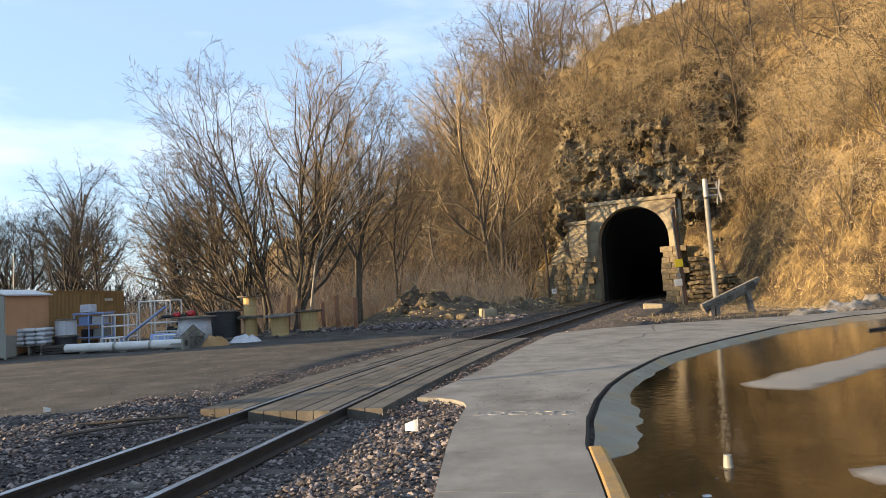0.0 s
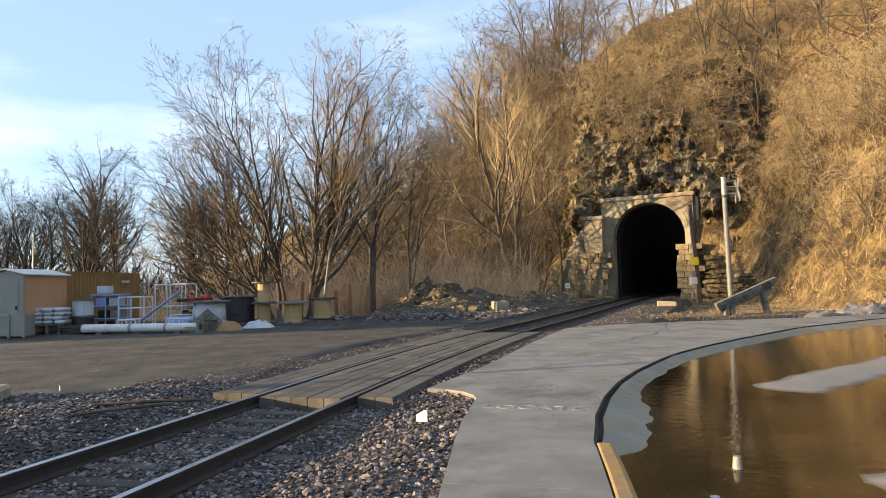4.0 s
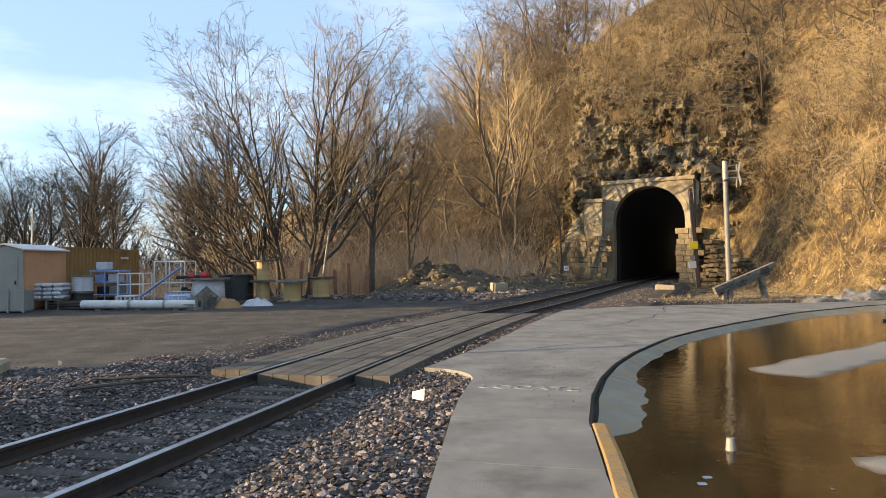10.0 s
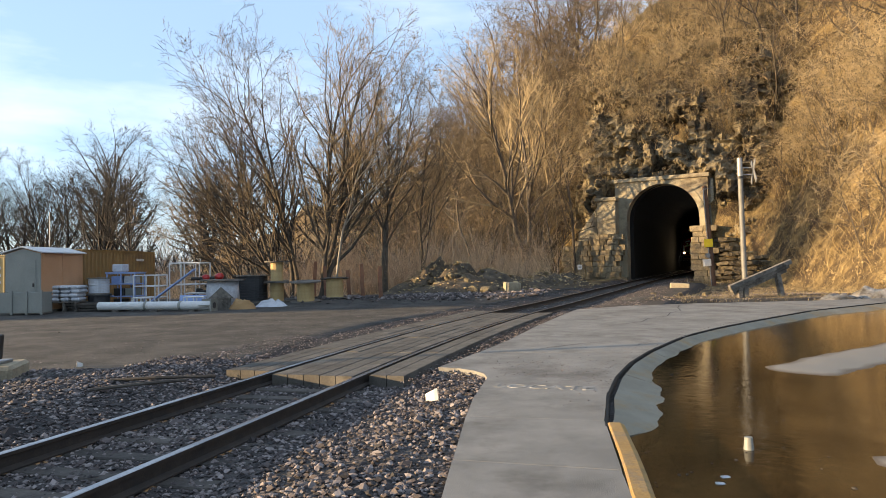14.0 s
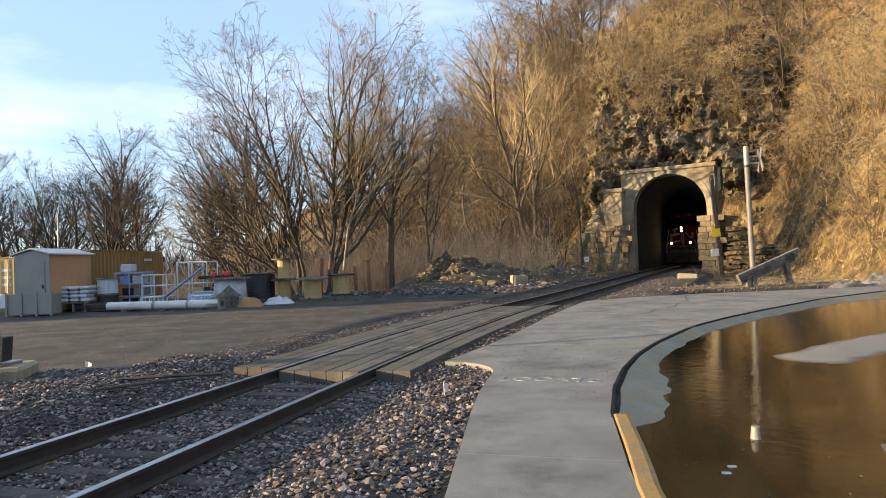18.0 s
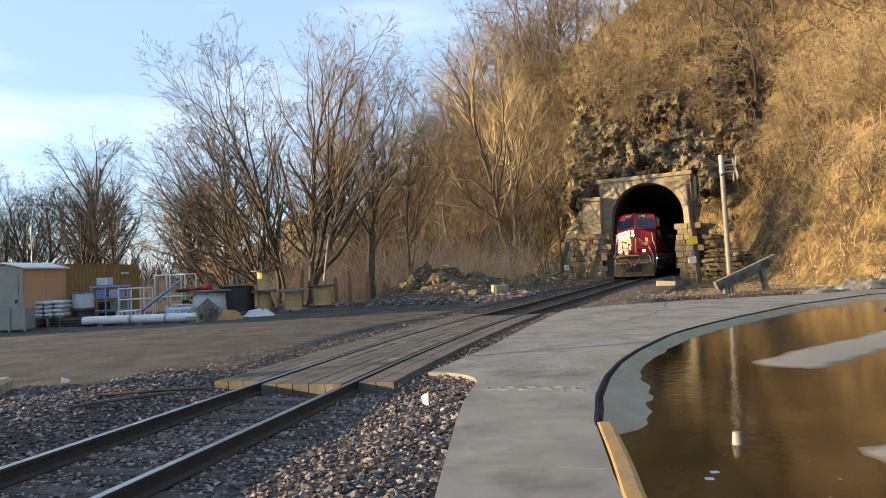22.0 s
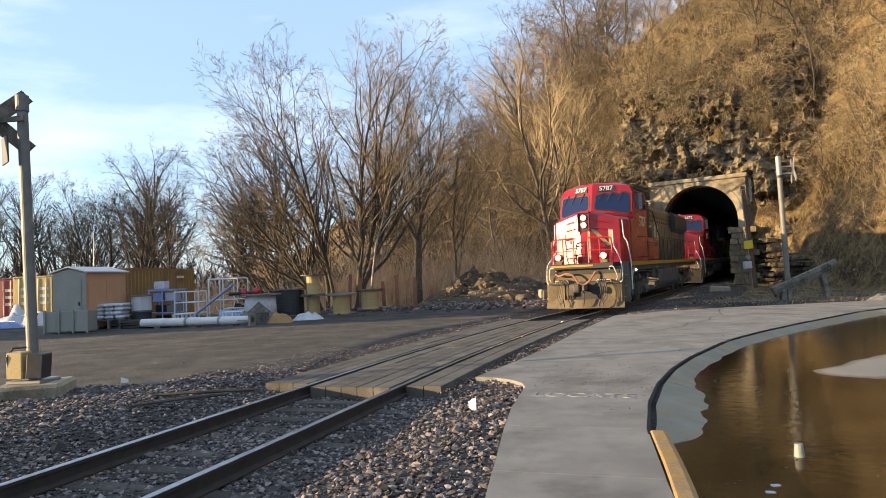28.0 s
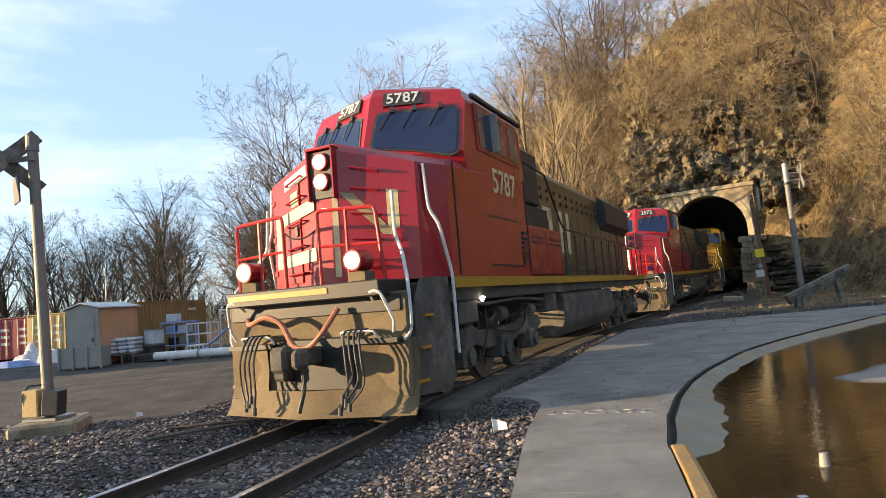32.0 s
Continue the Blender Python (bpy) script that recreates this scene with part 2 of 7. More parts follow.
def box(bm, x0, x1, y0, y1, z0, z1, m=None, bevel=0.0):
    geo = bmesh.ops.create_cube(bm, size=1)
    vs = geo["verts"]
    bmesh.ops.scale(bm, verts=vs, vec=(x1 - x0, y1 - y0, z1 - z0))
    bmesh.ops.translate(bm, verts=vs, vec=((x0 + x1) / 2, (y0 + y1) / 2, (z0 + z1) / 2))
    if m is not None:
        bmesh.ops.transform(bm, matrix=m, verts=vs)
    if bevel:
        es = list({e for v in vs for e in v.link_edges})
        bmesh.ops.bevel(bm, geom=es, offset=bevel, segments=1, affect="EDGES")
    return bm


def rod(bm, p0, p1, r0, r1=None, n=10, caps=True):
    p0, p1 = Vector(p0), Vector(p1)
    r1 = r0 if r1 is None else r1
    d = p1 - p0
    m = Matrix.Translation((p0 + p1) / 2) @ d.to_track_quat("Z", "Y").to_matrix().to_4x4()
    bmesh.ops.create_cone(bm, cap_ends=caps, segments=n, radius1=r0, radius2=r1, depth=d.length, matrix=m)
    return bm


def eased(pts, size=0.09):
    """The same line with its corners rounded."""
    pts = [Vector(p) for p in pts]
    out = [pts[0]]
    for a, b, c in zip(pts, pts[1:], pts[2:]):
        d, e = a - b, c - b
        k, q = min(size, d.length * 0.45), min(size, e.length * 0.45)
        p0, p2 = b + d.normalized() * k, b + e.normalized() * q
        out += [p0, p0.lerp(b, 0.5).lerp(b.lerp(p2, 0.5), 0.5), p2]
    return out + [pts[-1]]


def curved(pts, steps=4):
    """A smooth line through all the points."""
    p = [Vector(q) for q in pts]
    p = [p[0] * 2 - p[1]] + p + [p[-1] * 2 - p[-2]]
    out = []
    for a, b, c, d in zip(p, p[1:], p[2:], p[3:]):
        for i in range(steps):
            t = i / steps
            out.append(0.5 * (2 * b + (c - a) * t + (2 * a - 5 * b + 4 * c - d) * t * t + (3 * b - a - 3 * c + d) * t ** 3))
    return out + [p[-2]]


def pipe(bm, pts, r, n=6):
    """A round bar along a line of points."""
    pts = [Vector(p) for p in pts]
    rings = []
    for i, p in enumerate(pts):
        d = (pts[min(i + 1, len(pts) - 1)] - pts[max(i - 1, 0)]).normalized()
        q = d.to_track_quat("Z", "Y")
        rings.append([bm.verts.new(p + q @ Vector((r * math.cos(k * math.tau / n), r * math.sin(k * math.tau / n), 0))) for k in range(n)])
    for a, b in zip(rings, rings[1:]):
        for k in range(n):
            bm.faces.new((a[k], a[(k + 1) % n], b[(k + 1) % n], b[k]))
    bm.faces.new(rings[0][::-1])
    bm.faces.new(rings[-1])
    return bm


def prism(bm, poly, a, b, axis="x", bevel=0.0):
    """A closed outline of 2-D points, drawn out from a to b along an axis."""
    def at(p, h):
        u, v = p
        return {"x": (h, u, v), "y": (u, h, v), "z": (u, v, h)}[axis]
    lo = [bm.verts.new(at(p, a)) for p in poly]
    hi = [bm.verts.new(at(p, b)) for p in poly]
    fs = [bm.faces.new(lo[::-1]), bm.faces.new(hi)]
    for i in range(len(poly)):
        j = (i + 1) % len(poly)
        fs.append(bm.faces.new((lo[i], lo[j], hi[j], hi[i])))
    bmesh.ops.recalc_face_normals(bm, faces=fs)
    if bevel:
        es = list({e for f in fs for e in f.edges})
        bmesh.ops.bevel(bm, geom=es, offset=bevel, segments=1, affect="EDGES")
    return bm


B = bmesh.new

# ---- the line of the track ----
S_STEP = 0.25
S_MIN, S_MAX = -12.0, 260.0


def heading(s):
    return 0.2543 + 0.00926 * min(max(s - 7.378, 0.0), 17.57) + 0.0014 * min(max(s - 51.0, 0.0), 90.0)


def rise(y):
    return 0.01215 * max(0.0, min(y, 120.0) - 26.67)


_line = []
_x, _y, _s = -3.902, 3.05, 0.0
while _s < S_MAX + 1:
    _line.append((_s, _x, _y))
    _th = heading(_s + S_STEP / 2)
    _x, _y, _s = _x + math.sin(_th) * S_STEP, _y + math.cos(_th) * S_STEP, _s + S_STEP
_ls, _lx, _ly = (np.array(c) for c in zip(*_line))


def on_track(s, off=0.0, up=0.0):
    th = heading(s)
    if s < 0:
        x, y = -3.902 + math.sin(th) * s, 3.05 + math.cos(th) * s
    else:
        x, y = float(np.interp(s, _ls, _lx)), float(np.interp(s, _ls, _ly))
    return Vector((x + off * math.cos(th), y - off * math.sin(th), rise(y) + up))


_sx = np.arange(-40, 60, 0.5)
_tp = np.array([on_track(s) for s in _sx])


def track_off(x, y):
    """Distance along the track and sideways from it (right is positive)."""
    i = int(np.argmin((_tp[:, 0] - x) ** 2 + (_tp[:, 1] - y) ** 2))
    th = heading(_sx[i])
    dx, dy = x - _tp[i, 0], y - _tp[i, 1]
    return _sx[i] + dx * math.sin(th) + dy * math.cos(th), dx * math.cos(th) - dy * math.sin(th)


PORTAL_S = 54.3
P_TH = 0.5009
P_K = 1.07
P_C = Vector((16.853, 54.035, 0))
P_A = Vector((math.cos(P_TH), -math.sin(P_TH), 0))
P_N = Vector((math.sin(P_TH), math.cos(P_TH), 0))
PORTAL = Matrix.Translation((P_C.x, P_C.y, -0.108)) @ Matrix.Rotation(-P_TH, 4, "Z") @ Matrix.Diagonal((P_K, P_K, P_K, 1))

# ---- ground and hill ----
FOOT = [(120, -5), (80, 14), (45, 25.5), (27, 29.0), (20.5, 32.5), (20.9, 43.0), (21.2, 49.0), (20.7, 52.2), (15.7, 55.6), (12.3, 57.0), (9.6, 59.8), (4.8, 66.3), (-1, 76), (-9, 108), (-30, 188), (-110, 428)]


def foot_dist(x, y):
    """Distance into the hill from the line of its foot; negative outside."""
    best, side = 1e9, 1
    for (ax, ay), (bx, by) in zip(FOOT, FOOT[1:]):
        ux, uy = bx - ax, by - ay
        k = max(0, min(1, ((x - ax) * ux + (y - ay) * uy) / (ux * ux + uy * uy)))
        px, py = ax + k * ux, ay + k * uy
        d = math.hypot(x - px, y - py)
        if d < best - 1e-6:
            best, side = d, (1 if ux * (y - ay) - uy * (x - ax) < 0 else -1)
    return best * side


def ground_z(x, y):
    d = foot_dist(x, y)
    s, off = track_off(x, y) if -50 < x < 60 and -40 < y < 60 else (999, 999)
    z = rise(min(y, 60.0))
    if y < 60:
        if -2.2 < off < 2.2 and s < PORTAL_S + 2:
            z -= 0.45
        elif off >= 2.2 and y < 27.5 - 0.0 * x and x < 60:
            z -= 0.55
        elif off >= 2.2 and y < 53:
            z -= 0.03 + 0.28 * min(1, max(0, (y - 30) / 6))
        else:
            z -= 0.03
    if x < -3 and y > 34:
        z -= min(1.5, 0.05 * (y - 34)) if y > 34 else 0
    if d > 0:
        q = (Vector((x, y, 0)) - P_C)
        lat, ahead = q.dot(P_A), q.dot(P_N)
        h = 24 * (1 - math.exp(-d / 11)) + 0.42 * min(d, 70)
        if x > 17 and y < 54:
            h = 22 * (1 - math.exp(-d / 13)) + 0.5 * min(d, 70)
        if abs(lat) < 10 and ahead > 0.2:
            k = max(0, 1 - max(0, abs(lat) - 5.0) / 5.0)
            h = max(h, (5.6 + 1.9 * ahead) * k) if ahead < 9 else max(h, 22.7 * k)
        n = noise.fractal(Vector((x * 0.13, y * 0.13, 0.3)), 0.9, 2.0, 4)
        z += h + n * min(d, 5) * 0.5 + min(d, 2) * (0.3 * noise.noise(Vector((x * 0.55, y * 0.55, 4.1))) + 0.24 * noise.noise(Vector((x * 1.1, y * 1.1, 2.2))) + 0.12 * noise.noise(Vector((x * 2.6, y * 2.6, 7.2))))
    else:
        z += 0.03 * noise.noise(Vector((x * 0.35, y * 0.35, 1.7)))
    return z


def spread(lo, hi, fine_lo, fine_hi, step):
    mid = list(np.arange(fine_lo, fine_hi + 0.01, step))
    out, d, v = [], step, fine_hi
    while v < hi:
        d *= 1.22
        v += d
        out.append(v)
    pre, d, v = [], step, fine_lo
    while v > lo:
        d *= 1.22
        v -= d
        pre.append(v)
    return pre[::-1] + mid + out


gx, gy = spread(-2500, 2500, -16, 46, 0.55), spread(-2500, 2500, 24, 80, 0.55)
gv = [(x, y, ground_z(x, y)) for y in gy for x in gx]
gf = []
for j in range(len(gy) - 1):
    for i in range(len(gx) - 1):
        a = j * len(gx) + i
        idx = (a, a + 1, a + 1 + len(gx), a + len(gx))
        q = [Vector(gv[k]) - P_C for k in idx]
        lat = [abs(v.dot(P_A)) for v in q]
        if min(lat) < 3.6 and max(v.z for v in q) > 0.9 and min(v.z for v in q) < 8.9 and min(v.dot(P_N) for v in q) < 4:
            continue
        gf.append(idx)
ground = mesh_part("ground", gv, gf, M["yard"], smooth=True)
ground.data.materials.append(M["hill"])
for p in ground.data.polygons:
    c = p.center
    if foot_dist(c.x, c.y) > -0.6 or c.y > 60 or (c.y > 28.5 and c.x > 9.5) or (c.y > 42 and c.x > 0):
        p.material_index = 1
tagged(ground, "packed gravel yard and dry wooded hillside", "ground", kind="structure")

# ---- ballast, track, crossing ----
def ballast_z(s, off):
    a = abs(off)
    if a < 1.2:
        z = -0.19
    else:
        z = -0.19 + 0.13 * min(1, (a - 1.2) / 1.3)
    if off < -1.6 and s < 8:
        z += 0.08 * min(1, (-off - 1.6) / 1.5)
    if off > 2.0:
        z = min(z, -0.05) if s < 6 else min(z, -0.035)
    return z + 0.025 * noise.noise(Vector((s * 1.3, off * 1.3, 0.5)))


bs, bo = np.concatenate([np.arange(-9, PORTAL_S + 2, 0.4), np.arange(PORTAL_S + 4, 232, 3.0)]), np.arange(-3.4, 4.61, 0.2)
bv = []
for s in bs:
    for o in bo:
        oo = o if s < 47 else max(-2.6, min(2.6, o))
        edge = 0.3 if o in (bo[0], bo[-1]) else 0.0
        bv.append(on_track(s, oo + math.copysign(edge, oo), ballast_z(s, oo) - 1.4 * edge))
bf = [(j * len(bo) + i, j * len(bo) + i + 1, (j + 1) * len(bo) + i + 1, (j + 1) * len(bo) + i) for j in range(len(bs) - 1) for i in range(len(bo) - 1)]
bed = mesh_part("track_bed", bv, bf, M["ballast"], smooth=True)
tagged(bed, "bed of grey and pinkish crushed ballast stone", "track bed", kind="structure")

track = thing("railway_track", Matrix(), "curved single railway track with worn steel rails on buried ties", "railway track")
RAIL = [(-0.07, -0.17), (0.07, -0.17), (0.07, -0.155), (0.012, -0.13), (0.012, -0.045), (0.037, -0.035), (0.037, -0.006), (0.028, 0.0), (-0.028, 0.0), (-0.037, -0.006), (-0.037, -0.035), (-0.012, -0.045), (-0.012, -0.13), (-0.07, -0.155)]
for side in (-1, 1):
    rs = np.concatenate([np.arange(-9, 60, 0.5), np.arange(60, 231, 3.0)])
    vs, fs = [], []
    for s in rs:
        for o, u in RAIL:
            vs.append(on_track(s, side * 0.7545 + o, u))
    k = len(RAIL)
    top = []
    for j in range(len(rs) - 1):
        for i in range(k):
            q = (j * k + i, j * k + (i + 1) % k, (j + 1) * k + (i + 1) % k, (j + 1) * k + i)
            if i in (6, 7, 8):
                top.append(len(fs))
            fs.append(q)
    rail = mesh_part("rail", vs, fs, M["rust_rail"], track, "rusted rail with a bright worn head")
    rail.data.materials.append(M["steel_rail"])
    for i in top:
        rail.data.polygons[i].material_index = 1
b = box(B(), -1.3, 1.3, -0.11, 0.11, -0.33, -0.175, bevel=0.015)
first = part("tie", b, M["tie"], track, "half-buried creosoted wooden tie")
first.matrix_basis = Matrix.Translation(on_track(-8.4)) @ Matrix.Rotation(-heading(-8.4), 4, "Z")
for i in range(1, 112):
    s = -8.4 + 0.55 * i
    again(first, Matrix.Translation(on_track(s, random.uniform(-0.04, 0.04), random.uniform(-0.012, 0.008))) @ Matrix.Rotation(-heading(s) + random.uniform(-0.02, 0.02), 4, "Z"))

# loose stones
def stones(name, spots, label, size, material):
    """Angular stones, each a dented octahedron, in one mesh."""
    rng = np.random.default_rng(5)
    n = len(spots)
    d = np.array([(1, 0, 0), (-1, 0, 0), (0, 1, 0), (0, -1, 0), (0, 0, 1), (0, 0, -1), (0.6, 0.6, 0.55), (-0.6, 0.55, -0.6), (0.55, -0.6, 0.6), (-0.6, -0.6, 0.55)], float)
    # hull faces of the ten corners
    tri = [(4, 6, 2), (4, 2, 9), (0, 6, 8), (6, 4, 8), (4, 9, 8), (9, 3, 8), (8, 3, 0), (0, 2, 6), (2, 7, 9), (7, 1, 9), (1, 3, 9), (2, 5, 7), (5, 1, 7), (1, 5, 3), (3, 5, 0), (0, 5, 2)]
    j = d[None] * rng.uniform(0.7, 1.25, (n, 10, 1)) * rng.uniform(0.65, 1.2, (n, 1, 3))
    j[:, :, 2] *= 0.7
    a = rng.uniform(0, 6.28, n)
    c, s = np.cos(a)[:, None], np.sin(a)[:, None]
    x, y, z = j[..., 0] * c - j[..., 1] * s, j[..., 0] * s + j[..., 1] * c, j[..., 2]
    r = (size * rng.lognormal(0, 0.35, n))[:, None]
    p = np.stack([x * r, y * r, z * r], -1) + np.array(spots)[:, None]
    f = (np.array(tri)[None] + (np.arange(n) * 10)[:, None, None]).reshape(-1, 3)
    ob = mesh_part(name, p.reshape(-1, 3).tolist(), f.tolist(), material)
    return tagged(ob, label, "ballast", kind="stuff")


spots = []
for _ in range(56000):
    s = -4.5 + 13.7 * random.random()
    off = random.uniform(-3.4, 3.2)
    if 0.70 < abs(off) < 0.82:
        continue
    spots.append(on_track(s, off, ballast_z(s, off) + random.uniform(-0.012, 0.015)))
for _ in range(9000):
    s = random.uniform(21, 55)
    off = random.uniform(-3.4, 3.6)
    if 0.70 < abs(off) < 0.82:
        continue
    spots.append(on_track(s, off, ballast_z(s, off) + random.uniform(-0.012, 0.015)))
stones("ballast_stones", spots, "loose angular ballast stones, grey to pinkish brown", 0.0225, M["stone"])

# timber crossing
crossing = thing("timber_crossing", Matrix(), "weathered timber plank crossing set between and beside the rails", "level crossing")
for lo, hi, n, s0, s1 in ((-0.655, 0.655, 5, 6.75, 19.6), (-1.62, -0.85, 3, 7.0, 20.4), (0.85, 1.40, 2, 6.9, 19.8)):
    w = (hi - lo) / n
    for k in range(n):
        for q in range(5):
            a = s0 + (s1 - s0) * q / 5 + (random.uniform(0, 0.05) if q else 0)
            e = s0 + (s1 - s0) * (q + 1) / 5 - 0.012
            up = random.uniform(-0.012, 0.0)
            vs, fs = [], []
            for i in range(5):
                s = a + (e - a) * i / 4
                for o, u in ((lo + k * w + 0.006, -0.19), (lo + k * w + 0.006, -0.008), (lo + k * w + 0.014, 0), (lo + (k + 1) * w - 0.014, 0), (lo + (k + 1) * w - 0.006, -0.008), (lo + (k + 1) * w - 0.006, -0.19)):
                    vs.append(on_track(s, o, u + up - 0.004))
            for i in range(4):
                for c in range(6):
                    fs.append((i * 6 + c, i * 6 + (c + 1) % 6, i * 6 + 6 + (c + 1) % 6, i * 6 + 6 + c))
            fs += [tuple(range(6)), tuple(range(29, 23, -1))]
            mesh_part("plank", vs, fs, M["plank"], crossing)

# ---- footway, apron, kerb ----
KERB = [(1.10, 4.3), (1.25, 5.2), (1.42, 6.45), (1.56, 7.0), (1.71, 7.68), (2.15, 9.06), (2.69, 10.37), (3.36, 11.67), (4.71, 13.91), (6.06, 15.57), (7.71, 17.34), (11.05, 20.69), (15.24, 23.79), (22, 26.6)]
KX, KY = zip(*KERB)


def kerb_x(y):
    return float(np.interp(y, KY, KX))


pavement = new("pavement")
tagged(pavement, "grey concrete footway and crossing apron in jointed slabs", "pavement", kind="structure")


def slab(outline, top=0.0, depth=0.25, material=None, name="slab", label=""):
    bm = B()
    prism(bm, outline, top - depth, top, "z")
    ob = part(name, bm, material or M["concrete"], pavement, label)
    return ob


def between(y0, y1, left, gap=0.002):
    ys = np.linspace(y0 + gap, y1 - gap, 5)
    return [(left(y), y) for y in ys] + [(kerb_x(y) - 0.012, y) for y in ys[::-1]]


def walk_left(y):
    return float(np.interp(y, [-6, 4.36, 6.81, 7.67, 8.7, 9.14, 9.5], [-0.9, -0.15, 0.06, 0.14, 0.31, 0.37, 0.36]))


KERB_NEAR = [(0.2, -6), *KERB]
KX, KY = zip(*KERB_NEAR)
for y0, y1 in ((-6, -2.4), (-2.4, 1.4), (1.4, 3.3)):
    slab(between(y0, y1, walk_left))
slab([(walk_left(3.303), 3.303), (-0.14, 4.4), (-0.075, 5.272), (kerb_x(4.97) - 0.012, 4.96), (kerb_x(3.303) - 0.012, 3.303)])
slab([(-0.07, 5.277), (0.05, 6.802), (kerb_x(6.52) - 0.012, 6.515), (kerb_x(5.0) - 0.012, 4.965)])
slab([(0.055, 6.807), (0.14, 7.67), (0.37, 9.12), (0.34, 9.45), (0.2, 9.75), (-0.05, 10.0), (-0.34, 10.12), (0.33, 11.8)] + [(kerb_x(y) - 0.02, y) for y in np.linspace(11.5, 6.52, 9)])
slab([(0.35, 11.83), (1.02, 13.7), (1.95, 16.7), (2.9, 19.5)] + [(kerb_x(y) - 0.02, y) for y in np.linspace(19.6, 11.53, 9)])
slab([(2.91, 19.53), (4.05, 22.7), (6.1, 24.2), (8.8, 25.05), (11.2, 25.3), (kerb_x(21.6) - 0.02, 21.6)] + [(kerb_x(y) - 0.02, y) for y in (21.0, 20.3, 19.63)])
slab([(11.23, 25.32), (14.9, 25.9), (22, 28.2), (kerb_x(26.3) - 0.02, 26.3)] + [(kerb_x(y) - 0.02, y) for y in (25.0, 23.8, 22.6, 21.63)])

# painted kerb
vs, fs = [], []
prof = [(0.012, -0.3), (0.012, 0.0), (0.03, 0.012), (0.13, 0.012), (0.17, -0.01), (0.20, -0.18), (0.20, -0.3)]
ys = np.linspace(-6, 6.42, 26)
for y in ys:
    th = math.atan2(kerb_x(y + 0.1) - kerb_x(y - 0.1), 0.2)
    for o, u in prof:
        vs.append((kerb_x(y) + o * math.cos(th), y - o * math.sin(th), u * (1 if y < 6.2 else 0.9)))
k = len(prof)
for j in range(len(ys) - 1):
    for i in range(k - 1):
        fs.append((j * k + i, j * k + i + 1, (j + 1) * k + i + 1, (j + 1) * k + i))
fs.append(tuple(range((len(ys) - 1) * k, len(ys) * k)))
kerb = mesh_part("kerb", vs, fs, M["yellow_paint"])
tagged(kerb, "concrete kerb in worn ochre-yellow paint", "kerb", kind="structure")

# ---- the flooded lot ----
def lot_z(x, y):
    """Height of the lot: falls from the kerb line into the flooded dip."""
    dk = 1e9
    for (ax, ay), (bx, by) in zip(KERB_NEAR, KERB_NEAR[1:]):
        ux, uy = bx - ax, by - ay
        q = max(0, min(1, ((x - ax) * ux + (y - ay) * uy) / (ux * ux + uy * uy)))
        dk = min(dk, math.hypot(x - ax - q * ux, y - ay - q * uy))
    n = noise.noise(Vector((x * 1.6, y * 1.6, 0))) * 0.014 + noise.noise(Vector((x * 5, y * 5, 3))) * 0.004
    z = -0.15 - 0.03 * min(1, dk / 1.2)
    for (ax, ay, bx, by, w, hgt) in ((5.35, 10.2, 10.6, 14.2, 0.85, 0.075), (3.65, 5.35, 5.2, 5.8, 0.45, 0.075), (10, 14, 24, 22, 1.0, 0.06)):
        ux, uy = bx - ax, by - ay
        q = max(0, min(1, ((x - ax) * ux + (y - ay) * uy) / (ux * ux + uy * uy)))
        d = math.hypot(x - ax - q * ux, y - ay - q * uy)
        if d < w:
            z = max(z, -0.17 + hgt * math.cos(d / w * 1.57) ** 0.6)
    far = max(0, y - 24.0)
    if x > 15:
        z += 0.02 * far
    return min(z + n * min(1, dk / 0.4), -0.004) if dk > 0.05 else min(z, -0.02)


lu = [0.0] + list(np.arange(0.08, 12, 0.2)) + list(np.arange(12.5, 45, 1.5))
ly = list(np.arange(-8, 26.6, 0.22)) + [26.8, 27.6, 28.6, 29.6]
lv = []
for y in ly:
    k = kerb_x(min(y, 26.6)) + (0.015 if y > 6.42 else 0.1)
    for u in lu:
        lv.append((k + u, y, lot_z(k + u, y)))
lf = [(j * len(lu) + i, j * len(lu) + i + 1, (j + 1) * len(lu) + i + 1, (j + 1) * len(lu) + i) for j in range(len(ly) - 1) for i in range(len(lu) - 1)]
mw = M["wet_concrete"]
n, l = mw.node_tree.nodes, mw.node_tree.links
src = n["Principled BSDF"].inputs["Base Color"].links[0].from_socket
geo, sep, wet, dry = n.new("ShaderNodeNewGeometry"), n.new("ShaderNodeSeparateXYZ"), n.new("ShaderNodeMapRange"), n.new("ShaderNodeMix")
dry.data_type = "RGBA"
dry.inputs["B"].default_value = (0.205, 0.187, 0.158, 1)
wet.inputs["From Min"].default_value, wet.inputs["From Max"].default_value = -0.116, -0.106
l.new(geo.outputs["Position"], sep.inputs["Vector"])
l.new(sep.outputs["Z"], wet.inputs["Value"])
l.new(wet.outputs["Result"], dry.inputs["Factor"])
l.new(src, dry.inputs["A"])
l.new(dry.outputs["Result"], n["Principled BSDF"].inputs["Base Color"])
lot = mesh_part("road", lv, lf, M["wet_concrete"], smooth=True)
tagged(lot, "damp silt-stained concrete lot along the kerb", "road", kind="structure")

